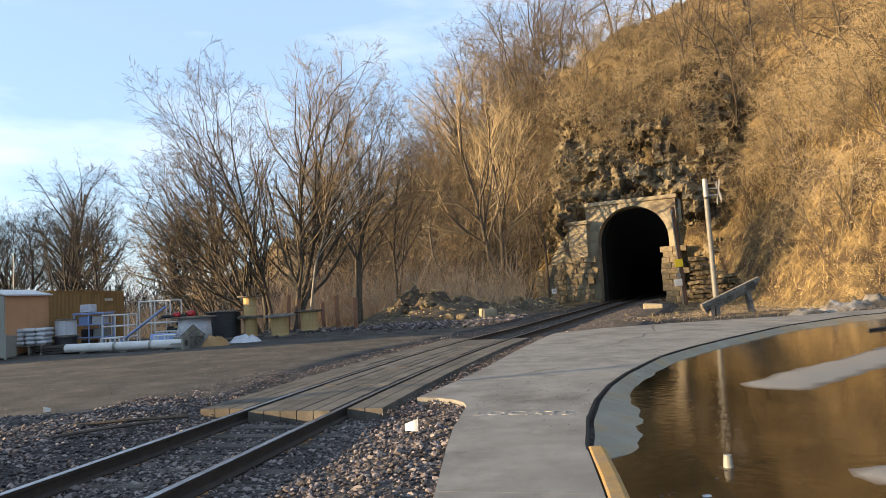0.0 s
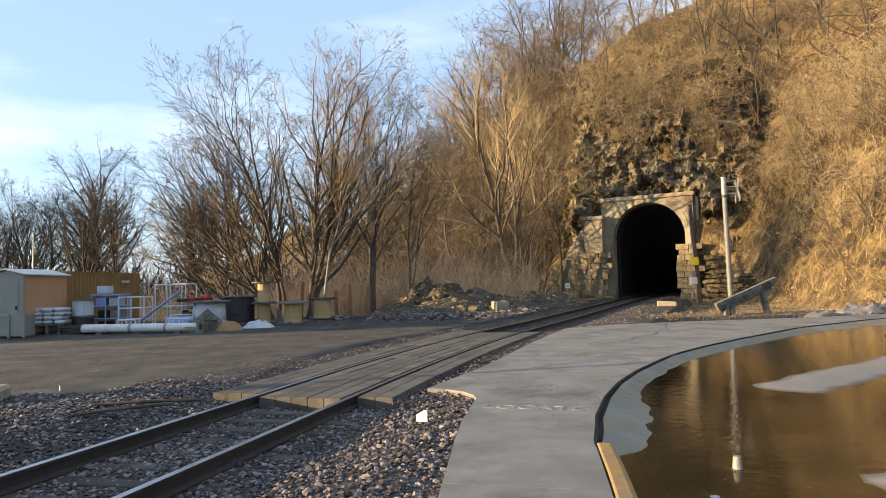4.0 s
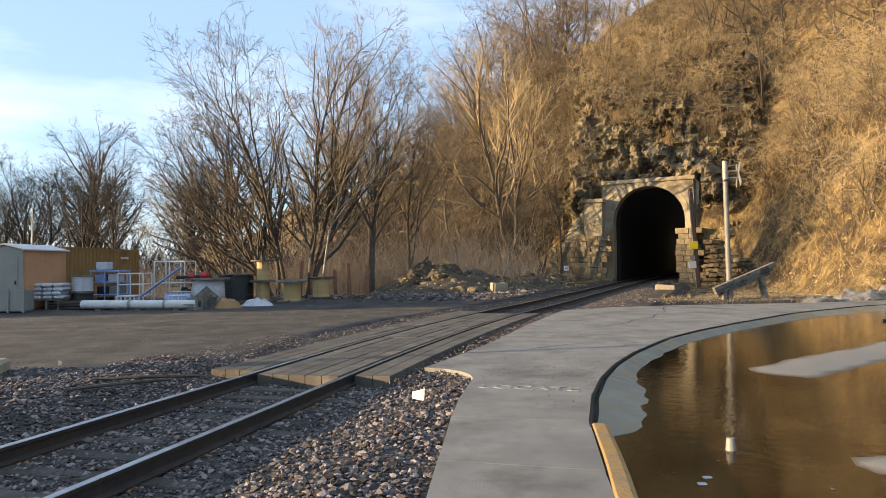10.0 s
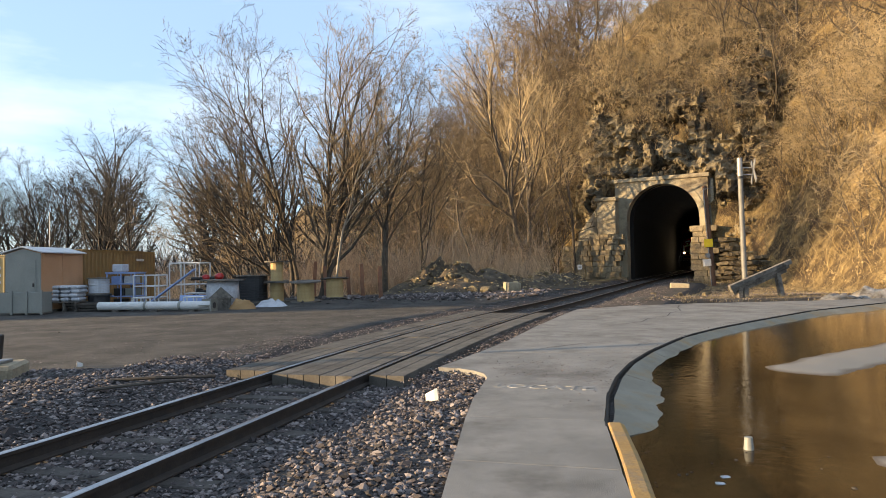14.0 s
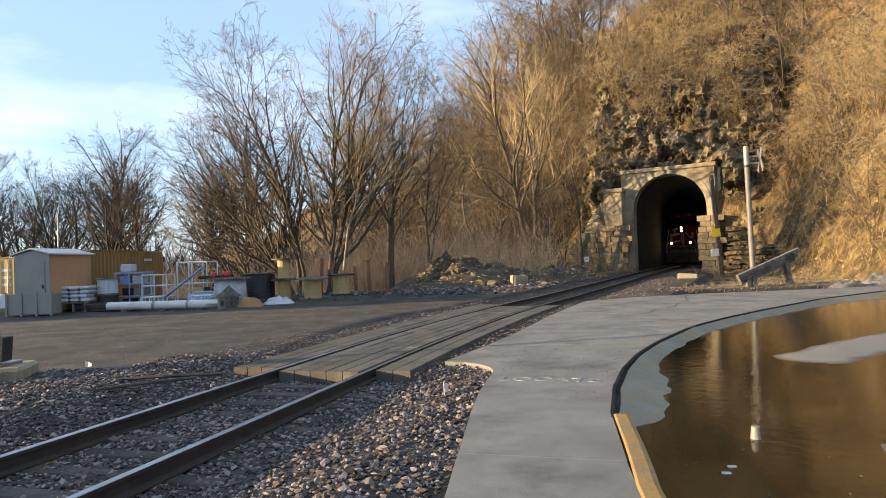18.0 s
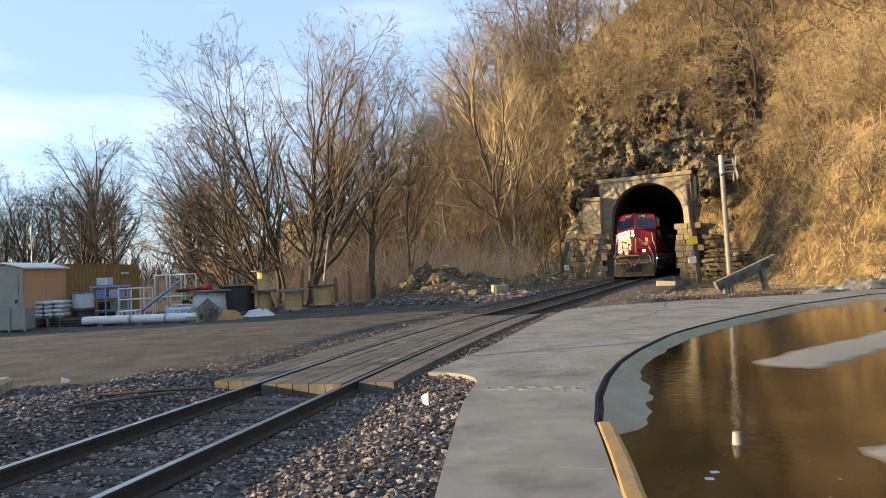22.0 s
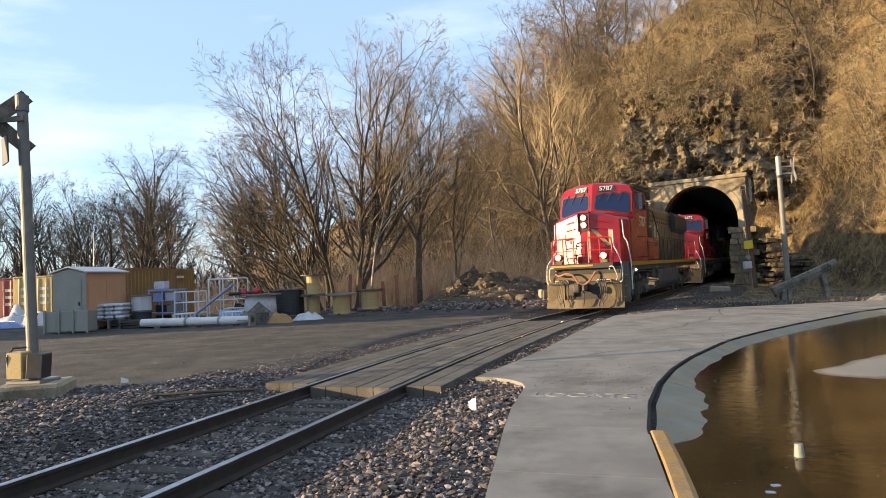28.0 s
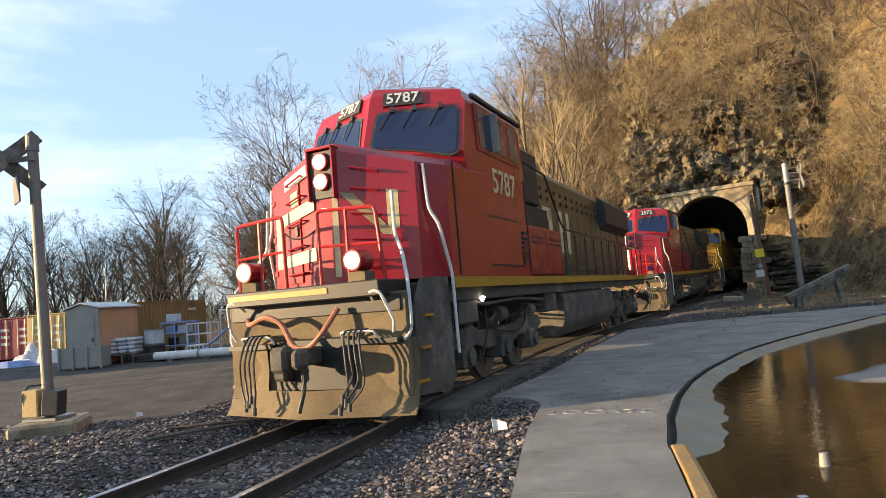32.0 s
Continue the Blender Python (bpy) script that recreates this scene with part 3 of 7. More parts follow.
m = bpy.data.materials.new("muddy_water")
m.use_nodes = True
n, l = m.node_tree.nodes, m.node_tree.links
p = n["Principled BSDF"]
p.inputs["Roughness"].default_value, p.inputs["IOR"].default_value = 0.06, 1.33
nz = n.new("ShaderNodeTexNoise")
nz.inputs["Scale"].default_value, nz.inputs["Detail"].default_value = 0.9, 14
nz.inputs["Roughness"].default_value = 0.7
ramp = n.new("ShaderNodeValToRGB")
ramp.color_ramp.elements[0].position, ramp.color_ramp.elements[1].position = 0.35, 0.7
ramp.color_ramp.elements[0].color, ramp.color_ramp.elements[1].color = (0.016, 0.0095, 0.004, 1), (0.065, 0.038, 0.014, 1)
tcn = n.new("ShaderNodeTexCoord")
l.new(tcn.outputs["Object"], nz.inputs["Vector"])
l.new(nz.outputs["Fac"], ramp.inputs["Fac"])
l.new(ramp.outputs["Color"], p.inputs["Base Color"])
nb = n.new("ShaderNodeTexNoise")
nb.inputs["Scale"].default_value, nb.inputs["Detail"].default_value = 7.0, 5
bp = n.new("ShaderNodeBump")
bp.inputs["Strength"].default_value, bp.inputs["Distance"].default_value = 0.3, 0.012
l.new(tcn.outputs["Object"], nb.inputs["Vector"])
l.new(nb.outputs["Fac"], bp.inputs["Height"])
l.new(bp.outputs["Normal"], p.inputs["Normal"])
M["water"] = m
ys = np.linspace(-8, 26, 60)
wv, wf = [], []
for y in ys:
    wv += [(kerb_x(y) + 0.12, y, -0.12), (40.0, y, -0.12)]
wf = [(2 * j, 2 * j + 1, 2 * j + 3, 2 * j + 2) for j in range(len(ys) - 1)]
water = mesh_part("water", wv, wf, M["water"])
tagged(water, "shallow brown muddy puddle mirroring the hillside", "puddle", kind="structure")

# gutter pan along the kerb line, its outer edge under water
M["gutter"] = surf("stained_gutter", (0.18, 0.155, 0.112), (0.245, 0.218, 0.165), 1.6, 0.8, 0.5, 70.0, c3=(0.26, 0.165, 0.07), spots=0.57, dist=0.006)
M["joint"] = surf("joint_dirt", (0.0151, 0.0126, 0.0101), (0.042, 0.0336, 0.0252), 9, 0.95, 0.8, 60, dist=0.02)
PAN_Y, PAN_W = [6.43, 6.7, 7.2, 8.2, 9.0, 9.6, 10.6, 13, 16, 20, 24, 27], [0.16, 0.36, 0.50, 0.58, 0.52, 0.34, 0.27, 0.27, 0.30, 0.42, 0.8, 1.5]


def along_kerb(y):
    th = math.atan2(kerb_x(y + 0.15) - kerb_x(y - 0.15), 0.3)
    return Vector((kerb_x(y), y, 0)), Vector((math.cos(th), -math.sin(th), 0))


gutter = new("gutter")
tagged(gutter, "stained concrete gutter pan sloping into the puddle", "gutter", kind="structure")
lengths = [6.43, 9.35, 11.7, 14.4, 17.4, 21.0, 26.5]
for y0, y1 in zip(lengths, lengths[1:]):
    vs, fs = [], []
    ys = np.linspace(y0 + 0.006, y1 - 0.006, max(6, int((y1 - y0) / 0.09)))
    us = (0.05, 0.12, 0.3, 0.55, 0.8, 1.0, 1.15, 1.3)
    for y in ys:
        p, d = along_kerb(y)
        w = float(np.interp(y, PAN_Y, PAN_W)) * (1 + 0.22 * noise.noise(Vector((y * 1.7, 0, 1))) + 0.05 * noise.noise(Vector((y * 5, 0, 2))))
        for u in us:
            q = p + d * (0.05 + w * u)
            vs.append((q.x, q.y, -0.012 - 0.108 * u + 0.006 * noise.noise(Vector((q.x * 7, q.y * 7, 0)))))
    k = len(us)
    for j in range(len(ys) - 1):
        for i in range(k - 1):
            fs.append((j * k + i, j * k + i + 1, (j + 1) * k + i + 1, (j + 1) * k + i))
    mesh_part("gutter_slab", vs, fs, M["gutter"], gutter, smooth=True)
vs, fs = [], []
ys = np.linspace(6.3, 26.5, 230)
for y in ys:
    p, d = along_kerb(y)
    w = (0.014 + 0.03 * max(0, noise.noise(Vector((y * 2.2, 3, 0))))) * (1.0 if y < 14 else 0.8)
    for o, z in ((-0.014 - 0.025 * max(0, noise.noise(Vector((y * 5, 9, 0)))), 0.004), (0.02, -0.004), (w, -0.012), (w + 0.01, -0.05)):
        q = p + d * o
        vs.append((q.x, q.y, z + 0.006 * noise.noise(Vector((y * 9, o * 40, 0)))))
for j in range(len(ys) - 1):
    for i in range(3):
        fs.append((j * 4 + i, j * 4 + i + 1, j * 4 + 5 + i, j * 4 + 4 + i))
mesh_part("dirt_joint", vs, fs, M["joint"], gutter, "joint packed with dark dirt", smooth=True)

# ---- tunnel portal ----
portal = thing("tunnel_portal", PORTAL, "stained concrete tunnel portal with round arch and cornice", "tunnel portal")
CX, HALF, SPRING = 0.0, 2.71, 5.0


def arch(n=24, r=HALF, base=-0.6):
    return [(CX - r, base)] + [(CX - r * math.cos(math.pi * i / n), SPRING + r * math.sin(math.pi * i / n)) for i in range(n + 1)] + [(CX + r, base)]


def loft_ring():
    bm = B()
    rows = []
    for r, y in ((HALF + 0.002, -0.06), (HALF + 0.42, -0.06), (HALF + 0.42, 0.02)):
        rows.append([bm.verts.new((CX - r * math.cos(math.pi * i / 28), y, SPRING + r * math.sin(math.pi * i / 28))) for i in range(29)])
    for a, b in zip(rows, rows[1:]):
        for i in range(28):
            bm.faces.new((a[i], a[i + 1], b[i + 1], b[i]))
    bmesh.ops.recalc_face_normals(bm, faces=bm.faces)
    return bm


def arch_wall(x0, x1, z1, y0, y1, base=-0.6):
    """A wall with a round-headed opening right through it."""
    bm = B()
    inner = arch(24, HALF, base)
    outer = [(x0, base)]
    for x, z in inner[1:-1]:
        dx, dz = x - CX, z - SPRING + 1e-6
        k = min((x1 - CX) / dx if dx > 1e-6 else 1e9, (x0 - CX) / dx if dx < -1e-6 else 1e9, (z1 - SPRING) / dz if dz > 1e-6 else 1e9)
        outer.append((CX + dx * k, SPRING + dz * k))
    outer.append((x1, base))
    rows = []
    for y in (y0, y1):
        rows.append(([bm.verts.new((x, y, z)) for x, z in inner], [bm.verts.new((x, y, z)) for x, z in outer]))
    corner = [bm.verts.new((x, y, z1)) for y in (y0, y1) for x in (x0, x1)]
    k = len(inner)
    for i in range(k - 1):
        a, o = rows[0]
        bm.faces.new((a[i], a[i + 1], o[i + 1], o[i]))
        c, d = rows[1]
        bm.faces.new((c[i], d[i], d[i + 1], c[i + 1]))
        bm.faces.new((a[i], c[i], c[i + 1], a[i + 1]))
    for f, q in ((0, 0), (1, 2)):
        o = rows[f][1]
        for cn, xs in ((corner[q], x0), (corner[q + 1], x1)):
            for i in range(k - 1):
                p0, p1 = o[i].co, o[i + 1].co
                if (abs(p0.x - xs) < 1e-4) != (abs(p1.x - xs) < 1e-4) and min(p0.z, p1.z) > 0 and abs(p0.x + p1.x - 2 * xs) < 3:
                    bm.faces.new((o[i], o[i + 1], cn))
    for x in (x0, x1):
        v = [bm.verts.new(p) for p in ((x, y0, base), (x, y1, base), (x, y1, z1), (x, y0, z1))]
        bm.faces.new(v)
    bm.faces.new([bm.verts.new(p) for p in ((x0, y0, z1), (x1, y0, z1), (x1, y1, z1), (x0, y1, z1))])
    bmesh.ops.recalc_face_normals(bm, faces=bm.faces)
    return bm


part("headwall", arch_wall(-3.6, 3.35, 8.0, 0, 1.6), M["old_concrete"], portal)
part("cornice", box(B(), -3.8, 3.5, -0.18, 1.65, 8.0, 8.3, bevel=0.03), M["old_concrete"], portal, "projecting concrete cornice")
part("arch_ring", loft_ring(), M["old_concrete"], portal, "raised band round the arch")
# lining, following the track
ring = arch(20, HALF + 0.03, -0.5)
lv, lf = [], []
deep = [on_track(s) - P_C for s in np.arange(51.0, 240.0, 4.0)]
side0 = (on_track(PORTAL_S + 1.0) - P_C).dot(P_A)
for j, q in enumerate(deep):
    for x, z in ring:
        lv.append((x + (q.dot(P_A) - side0) / P_K, max(0.9, q.dot(P_N) / P_K), z + (0.0 if j == 0 else (on_track(51.0 + 4.0 * j).z - 0.33) / P_K)))
k = len(ring)
for j in range(len(deep) - 1):
    for i in range(k - 1):
        lf.append((j * k + i, j * k + i + 1, (j + 1) * k + i + 1, (j + 1) * k + i))
lf.append(tuple(range((len(deep) - 1) * k, len(deep) * k)))
mesh_part("lining", lv, lf, M["tunnel"], portal, "near-black tunnel lining", smooth=False)
part("pilaster", box(B(), -4.85, -3.35, -0.9, 1.2, -0.6, 6.55, bevel=0.04), M["old_concrete"], portal)
part("pilaster_cap", box(B(), -4.98, -3.25, -1.05, 1.2, 6.55, 6.85, bevel=0.03), M["old_concrete"], portal)
part("sloped_wing", prism(B(), [(-4.80, 6.4), (-6.6, 4.0), (-6.6, -0.5), (-4.80, -0.5)], -0.35, 0.6, "y", bevel=0.03), M["old_concrete"], portal)


def ashlar(parent, x0, x1, y0, y1, z0, z1, course=0.42, rnd=None, slope=0.0, jag=0.05):
    """Courses of quarried blocks along x with recessed joints; slope lowers the top towards x0."""
    rnd = rnd or random.Random(3)
    shapes = []
    for w in (0.55, 0.75, 0.95):
        bm = box(B(), -w / 2, w / 2, -(y1 - y0) / 2, (y1 - y0) / 2, -course / 2, course / 2, bevel=0.03)
        for v in bm.verts:
            v.co.y += rnd.uniform(-jag, jag)
        me = bpy.data.meshes.new("stone_block")
        bm.to_mesh(me)
        bm.free()
        me.materials.append(M["ashlar"])
        shapes.append((w, me))
    z = z0
    while z < z1 - 0.05:
        x = x0 + rnd.uniform(-0.3, 0)
        while x < x1 - 0.15:
            w, me = rnd.choice(shapes)
            if z + course <= z1 - slope * max(0, (x1 - x)) + 0.1:
                o = new("stone_block", me)
                o.parent = parent
                o.matrix_basis = pose(x + w / 2, (y0 + y1) / 2 + rnd.uniform(-0.04, 0.04), z + course / 2, 0, 0, rnd.uniform(-1, 1))
                o.scale.x = 0.97
            x += w
        z += course


ashlar(portal, 2.32, 3.5, -0.55, 0.35, -0.3, 4.55, rnd=random.Random(4))
ashlar(portal, -5.0, -3.2, -1.45, -0.9, -0.3, 3.9, rnd=random.Random(6), jag=0.08)
# rock face over the portal
cv, cf = [], []
cxs, czs = np.arange(-7.6, 7.7, 0.17), np.arange(3.0, 21.0, 0.17)
for z in czs:
    for x in cxs:
        p = Vector((x, z, 0))
        n1 = noise.cell(Vector((x * 1.25 + 0.7 * noise.noise(p * 0.7), z * 0.45 + 0.25 * noise.noise(p * 0.4), 2.0)))
        n2 = noise.cell(Vector((x * 1.25 + 2 * n1, z * 2.6 + 0.5 * noise.noise(p * 0.9), 5.0)))
        n3 = noise.fractal(p * 0.22, 0.8, 2.0, 4)
        y = 0.55 + 0.42 * max(0, z - 8.0) + 0.10 * max(0, abs(x + 0.3) - 3.4) ** 2 + 0.04 * max(0, z - 13) ** 2 + 0.65 * n1 + 0.36 * n2 + 1.5 * n3 + 0.26 * noise.fractal(p * 1.7, 0.8, 2.0, 3)
        if z < 8.4 and abs(x) < 3.9:
            y = max(y, 0.95)
        cv.append((x, y, z))
k = len(cxs)
for j in range(len(czs) - 1):
    for i in range(k - 1):
        a = j * k + i
        if -3.9 < cxs[i] < 3.6 and czs[j] < 8.05:
            continue
        cf.append((a, a + 1, a + k + 1, a + k))
cliff = mesh_part("cliff", cv, cf, M["rock"])
cliff.matrix_basis = PORTAL
tagged(cliff, "broken limestone cliff face above the tunnel mouth", "cliff", kind="structure")

left_wall = thing("wing_wall", PORTAL @ pose(-5.0, -0.65, -0.3, 0, 0, 14), "wing wall of rough tan quarried stone", "retaining wall")
ashlar(left_wall, -2.6, 0.0, -0.35, 0.3, 0, 4.2, slope=0.3)


def ledges(parent, length, z0, top, rnd):
    """Broken natural courses: uneven blocks, some lost, some thrust out."""
    shapes = []
    for i in range(9):
        w, h = rnd.uniform(0.5, 1.9), rnd.uniform(0.16, 0.42)
        bm = box(B(), -w / 2, w / 2, -0.45, 0.45, -h / 2, h / 2, bevel=0.05)
        for v in bm.verts:
            v.co += Vector((rnd.uniform(-0.06, 0.06), rnd.uniform(-0.12, 0.12), rnd.uniform(-0.05, 0.05)))
        me = bpy.data.meshes.new("ledge_rock")
        bm.to_mesh(me)
        bm.free()
        me.materials.append(M["rock"])
        shapes.append((w, h, me))
    z = z0
    while z < 4.8:
        x = rnd.uniform(-0.3, 0)
        back = rnd.uniform(-0.1, 0.2) + 0.16 * (z - z0)
        while x < length:
            w, h, me = rnd.choice(shapes)
            if z < top(x) and rnd.random() > 0.10:
                o = new("ledge_rock", me)
                o.parent = parent
                o.matrix_basis = pose(x + w / 2, back + rnd.uniform(-0.12, 0.15), z + h / 2, rnd.uniform(-5, 5), rnd.uniform(-4, 4), rnd.uniform(-10, 10))
            x += w * rnd.uniform(0.85, 1.1)
        z += 0.36


right_wall = thing("rock_ledges", pose(20.35, 52.5, -0.3, 0, 0, -80), "broken ledges of weathered limestone in the bank", "rock ledge")
ledges(right_wall, 6.5, 0.2, lambda x: 3.4 - 0.3 * x, random.Random(12))

# ---- trees ----
def grow(seed, height, trunk_r, levels=4, lean=(0, 0), first=0.3, kids=(9, 6, 4, 3), spreadout=0.75, up=0.25, fork=1, twig_len=0.5, sides=(7, 5, 3, 3, 3), fine_r=0.009, kink=1.0):
    """A bare tree: lists of tubes for the trunk and limbs and for the twigs."""
    rnd = random.Random(seed)
    wood, fine = ([], []), ([], [])

    def tube(pts, radii, n, store):
        vs, fs = store
        base = len(vs)
        for i, p in enumerate(pts):
            d = (pts[min(i + 1, len(pts) - 1)] - pts[max(i - 1, 0)]).normalized()
            a = d.orthogonal().normalized()
            b = d.cross(a)
            for k in range(n):
                w = k * math.tau / n
                vs.append(p + (a * math.cos(w) + b * math.sin(w)) * radii[i])
        for i in range(len(pts) - 1):
            for k in range(n):
                fs.append((base + i * n + k, base + i * n + (k + 1) % n, base + (i + 1) * n + (k + 1) % n, base + (i + 1) * n + k))

    def branch(p, d, length, r, level):
        n = 7 if level == 0 else 5 if level == 1 else 1 if level == levels else 3 if level == 2 else 2
        pts, radii = [p.copy()], [r]
        for i in range(n):
            wob = kink * (0.12 if level == 0 else 0.2)
            d = (d + Vector((rnd.gauss(0, wob), rnd.gauss(0, wob), rnd.gauss(0, wob * 0.8) + (up * (0.9 * i / n - 0.15) if level else 0.03)))).normalized()
            p = p + d * length / n
            pts.append(p.copy())
            radii.append(max(r * (1 - 0.76 * (i + 1) / n), fine_r))
        tube(pts, radii, sides[min(level, 4)], wood if level < 2 else fine)
        if level >= levels:
            return
        m = kids[min(level, len(kids) - 1)]
        m = max(2, int(m * rnd.uniform(0.8, 1.25)))
        for j in range(m):
            t = first + (1 - first) * ((j + rnd.random()) / m) if level == 0 else rnd.random() ** 0.6 * 0.85 + 0.15
            q = min(int(t * n), n - 1)
            u = t * n - q
            at = pts[q].lerp(pts[q + 1], min(u, 1))
            rr = radii[q] * (1 - u) + radii[q + 1] * u
            axis = (pts[q + 1] - pts[q]).normalized()
            side = Vector((rnd.gauss(0, 1), rnd.gauss(0, 1), rnd.gauss(0, 0.55)))
            side = (side - axis * side.dot(axis)).normalized()
            sp = spreadout * rnd.uniform(0.6, 1.2) * (1.45 if level > 1 else 1.0)
            dd = (axis * math.cos(sp) + side * math.sin(sp)).normalized()
            ln = length * (0.62 if level == 0 else 0.52) * (1.15 - 0.62 * t) * rnd.uniform(0.7, 1.2)
            branch(at, dd, max(ln, twig_len), max(rr * 0.72, fine_r), level + 1)

    for f in range(fork):
        a = rnd.uniform(0, 6.28)
        tilt = 0.0 if fork == 1 else rnd.uniform(0.12, 0.32)
        d = Vector((lean[0] + math.cos(a) * tilt, lean[1] + math.sin(a) * tilt, 1)).normalized()
        branch(Vector((0.15 * f * math.cos(a), 0.15 * f * math.sin(a), -0.3)), d, (height + 0.3) * (1 if f == 0 else rnd.uniform(0.75, 1)), trunk_r, 0)
    return wood, fine


def tree(seed, m, label, bark, twigs, group="", name="tree", **kw):
    wood, fine = grow(seed, **kw)
    t = thing(name, m, label, name, group)
    mesh_part("trunk" if name == "tree" else "stem", *wood, bark, t, smooth=True)
    mesh_part("crown", *fine, twigs, t, "fine bare twigs")
    return t


def root(x, y, rz=0, drop=0.1):
    return pose(x, y, ground_z(x, y) - drop, 0, 0, rz)


M["edge"] = islands(surf("grey_brush", (0.7, 0.7, 0.7), (1, 1, 1), 2, 0.95, 0.0), (0.212, 0.161, 0.109), (0.786, 0.59, 0.392), (0.454, 0.34, 0.227))
M["hill_twig"] = vary(surf("hillside_twigs", (0.101, 0.0763, 0.0473), (0.217, 0.162, 0.0968), 3, 0.95, 0.0), 0.45)
BARE = "bare deciduous tree with grey bark and fine twigs"
# the row in front of the hill
ROW = dict(up=0.34, spreadout=0.52, kids=(16, 7, 6, 3), fine_r=0.0055, kink=0.75, twig_len=0.25, sides=(7, 4, 3, 3, 3))
tree(1, root(-8.0, 37), "tall bare tree with a pale lower trunk", M["bark"], M["hill_twig"], height=13.5, trunk_r=0.17, fork=3, first=0.18, **ROW)
tree(2, root(-10.1, 39), "bare tree leaning out over the yard", M["bark"], M["hill_twig"], height=12.3, trunk_r=0.14, fork=4, lean=(-0.3, 0), first=0.15, **ROW)
tree(3, root(-7.1, 36), "slender leaning bare tree with pale bark", M["pale_bark"], M["twig"], height=9.0, trunk_r=0.085, lean=(0.26, 0), first=0.45, up=0.3, kids=(9, 7, 6), levels=3, spreadout=0.55, kink=0.6, fine_r=0.006)
tree(4, root(-4.3, 38), BARE, M["bark"], M["hill_twig"], height=13.0, trunk_r=0.14, fork=2, first=0.3, **ROW)
tree(5, root(5.6, 53.8), "forked bare tree at the hill's foot", M["bark"], M["twig"], height=16.0, trunk_r=0.25, fork=2, first=0.3, **ROW)
tree(8, root(-2.6, 42), BARE, M["bark"], M["hill_twig"], height=10.5, trunk_r=0.11, fork=2, first=0.3, **ROW)
tree(6, root(10.0, 56.2), BARE, M["bark"], M["hill_twig"], height=12, trunk_r=0.15, lean=(-0.1, 0), first=0.35, up=0.3, spreadout=0.6, kids=(10, 8, 6), levels=3, fine_r=0.007, kink=0.7)
tree(7, root(-13.4, 43), "bare tree with long limbs arching towards the yard", M["bark"], M["hill_twig"], height=8.5, trunk_r=0.13, fork=4, lean=(-0.6, 0), first=0.12, up=0.3, spreadout=0.6, kids=(9, 8, 6), levels=3, fine_r=0.007, kink=0.7)

# kinds for the woods
woods = []
for i, (h, r) in enumerate(((9, 0.10), (11, 0.13), (12.5, 0.14), (8, 0.08), (10, 0.11), (11.5, 0.12))):
    woods.append(tree(20 + i, pose(0, 0, -60), "bare tree on the wooded hillside", M["bark"], M["hill_twig"], "trees on the hillside", fine_r=0.0075, height=h, trunk_r=r, fork=1 + i % 2, first=0.3, up=0.24, kids=(9, 7, 6), levels=3, spreadout=0.8, kink=1.25, sides=(6, 4, 3, 3, 3)))
dark = []
for i, (h, r) in enumerate(((15.0, 0.30), (13.5, 0.25), (15.5, 0.32))):
    dark.append(tree(40 + i, pose(0, 0, -60), "dark spreading bare tree behind the yard", M["dark_bark"], M["dark_bark"], "trees behind the yard", fine_r=0.0085, height=h, trunk_r=r, fork=2, first=0.2, up=0.3, kids=(14, 6, 5, 3), spreadout=0.62, twig_len=0.45, kink=0.6, sides=(6, 4, 3, 3, 3)))


def plant(pool, used, x, y, rz, k=1.0):
    i = used[0] % len(pool)
    used[0] += 1
    m = root(x, y, rz, 0.3) @ Matrix.Diagonal((k, k, k, 1))
    if i in used[1]:
        o = copy_thing(pool[i], m)
        o.scale = (k, k, k)
        return o
    used[1].add(i)
    pool[i].matrix_basis = m
    return pool[i]


rw = random.Random(77)
uw, ud, us = [0, set()], [0, set()], [0, set()]
shrubs = []
for i in range(5):
    shrubs.append(tree(60 + i, pose(0, 0, -60), "many-stemmed bare shrub on the sunlit slope", M["bark"], M["twig"], "shrubs on the hillside", "shrub", fine_r=0.008, height=3.6 + 0.4 * i, trunk_r=0.035, fork=5, first=0.12, up=0.12, kids=(6, 5, 3), levels=3, spreadout=0.9, sides=(4, 3, 3, 3, 3)))
n = 0
while n < 84:
    x, y = rw.uniform(-14, 50), rw.uniform(30, 125)
    d = foot_dist(x, y)
    q = Vector((x, y, 0)) - P_C
    if d < 0.8 or d > (14 if n < 56 else 34) or (-6 < q.dot(P_A) < 6.5 and q.dot(P_N) < 8) or x / y > 0.95 or x / y < -0.16 or (17 < x < 26 and 35 < y < 52):
        continue
    plant(woods, uw, x, y, rw.uniform(0, 360), rw.uniform(0.65, 1.2))
    n += 1
n = 0
while n < 165:
    x, y = rw.uniform(-10, 46), rw.uniform(29, 90)
    d = foot_dist(x, y)
    q = Vector((x, y, 0)) - P_C
    if d < 0.6 or d > (9 if n < 120 else 22) or (18 < x < 25 and 36 < y < 52) or (-5 < q.dot(P_A) < 5 and q.dot(P_N) < 3) or x / y > 0.95:
        continue
    plant(shrubs, us, x, y, rw.uniform(0, 360), rw.uniform(0.7, 1.4))
    n += 1
n = 0
while n < 30:
    x, y = rw.uniform(16, 62), rw.uniform(56, 100)
    if not 22 < foot_dist(x, y) < 48 or x / y > 0.95:
        continue
    plant(woods, uw, x, y, rw.uniform(0, 360), rw.uniform(0.8, 1.2))
    n += 1
n = 0
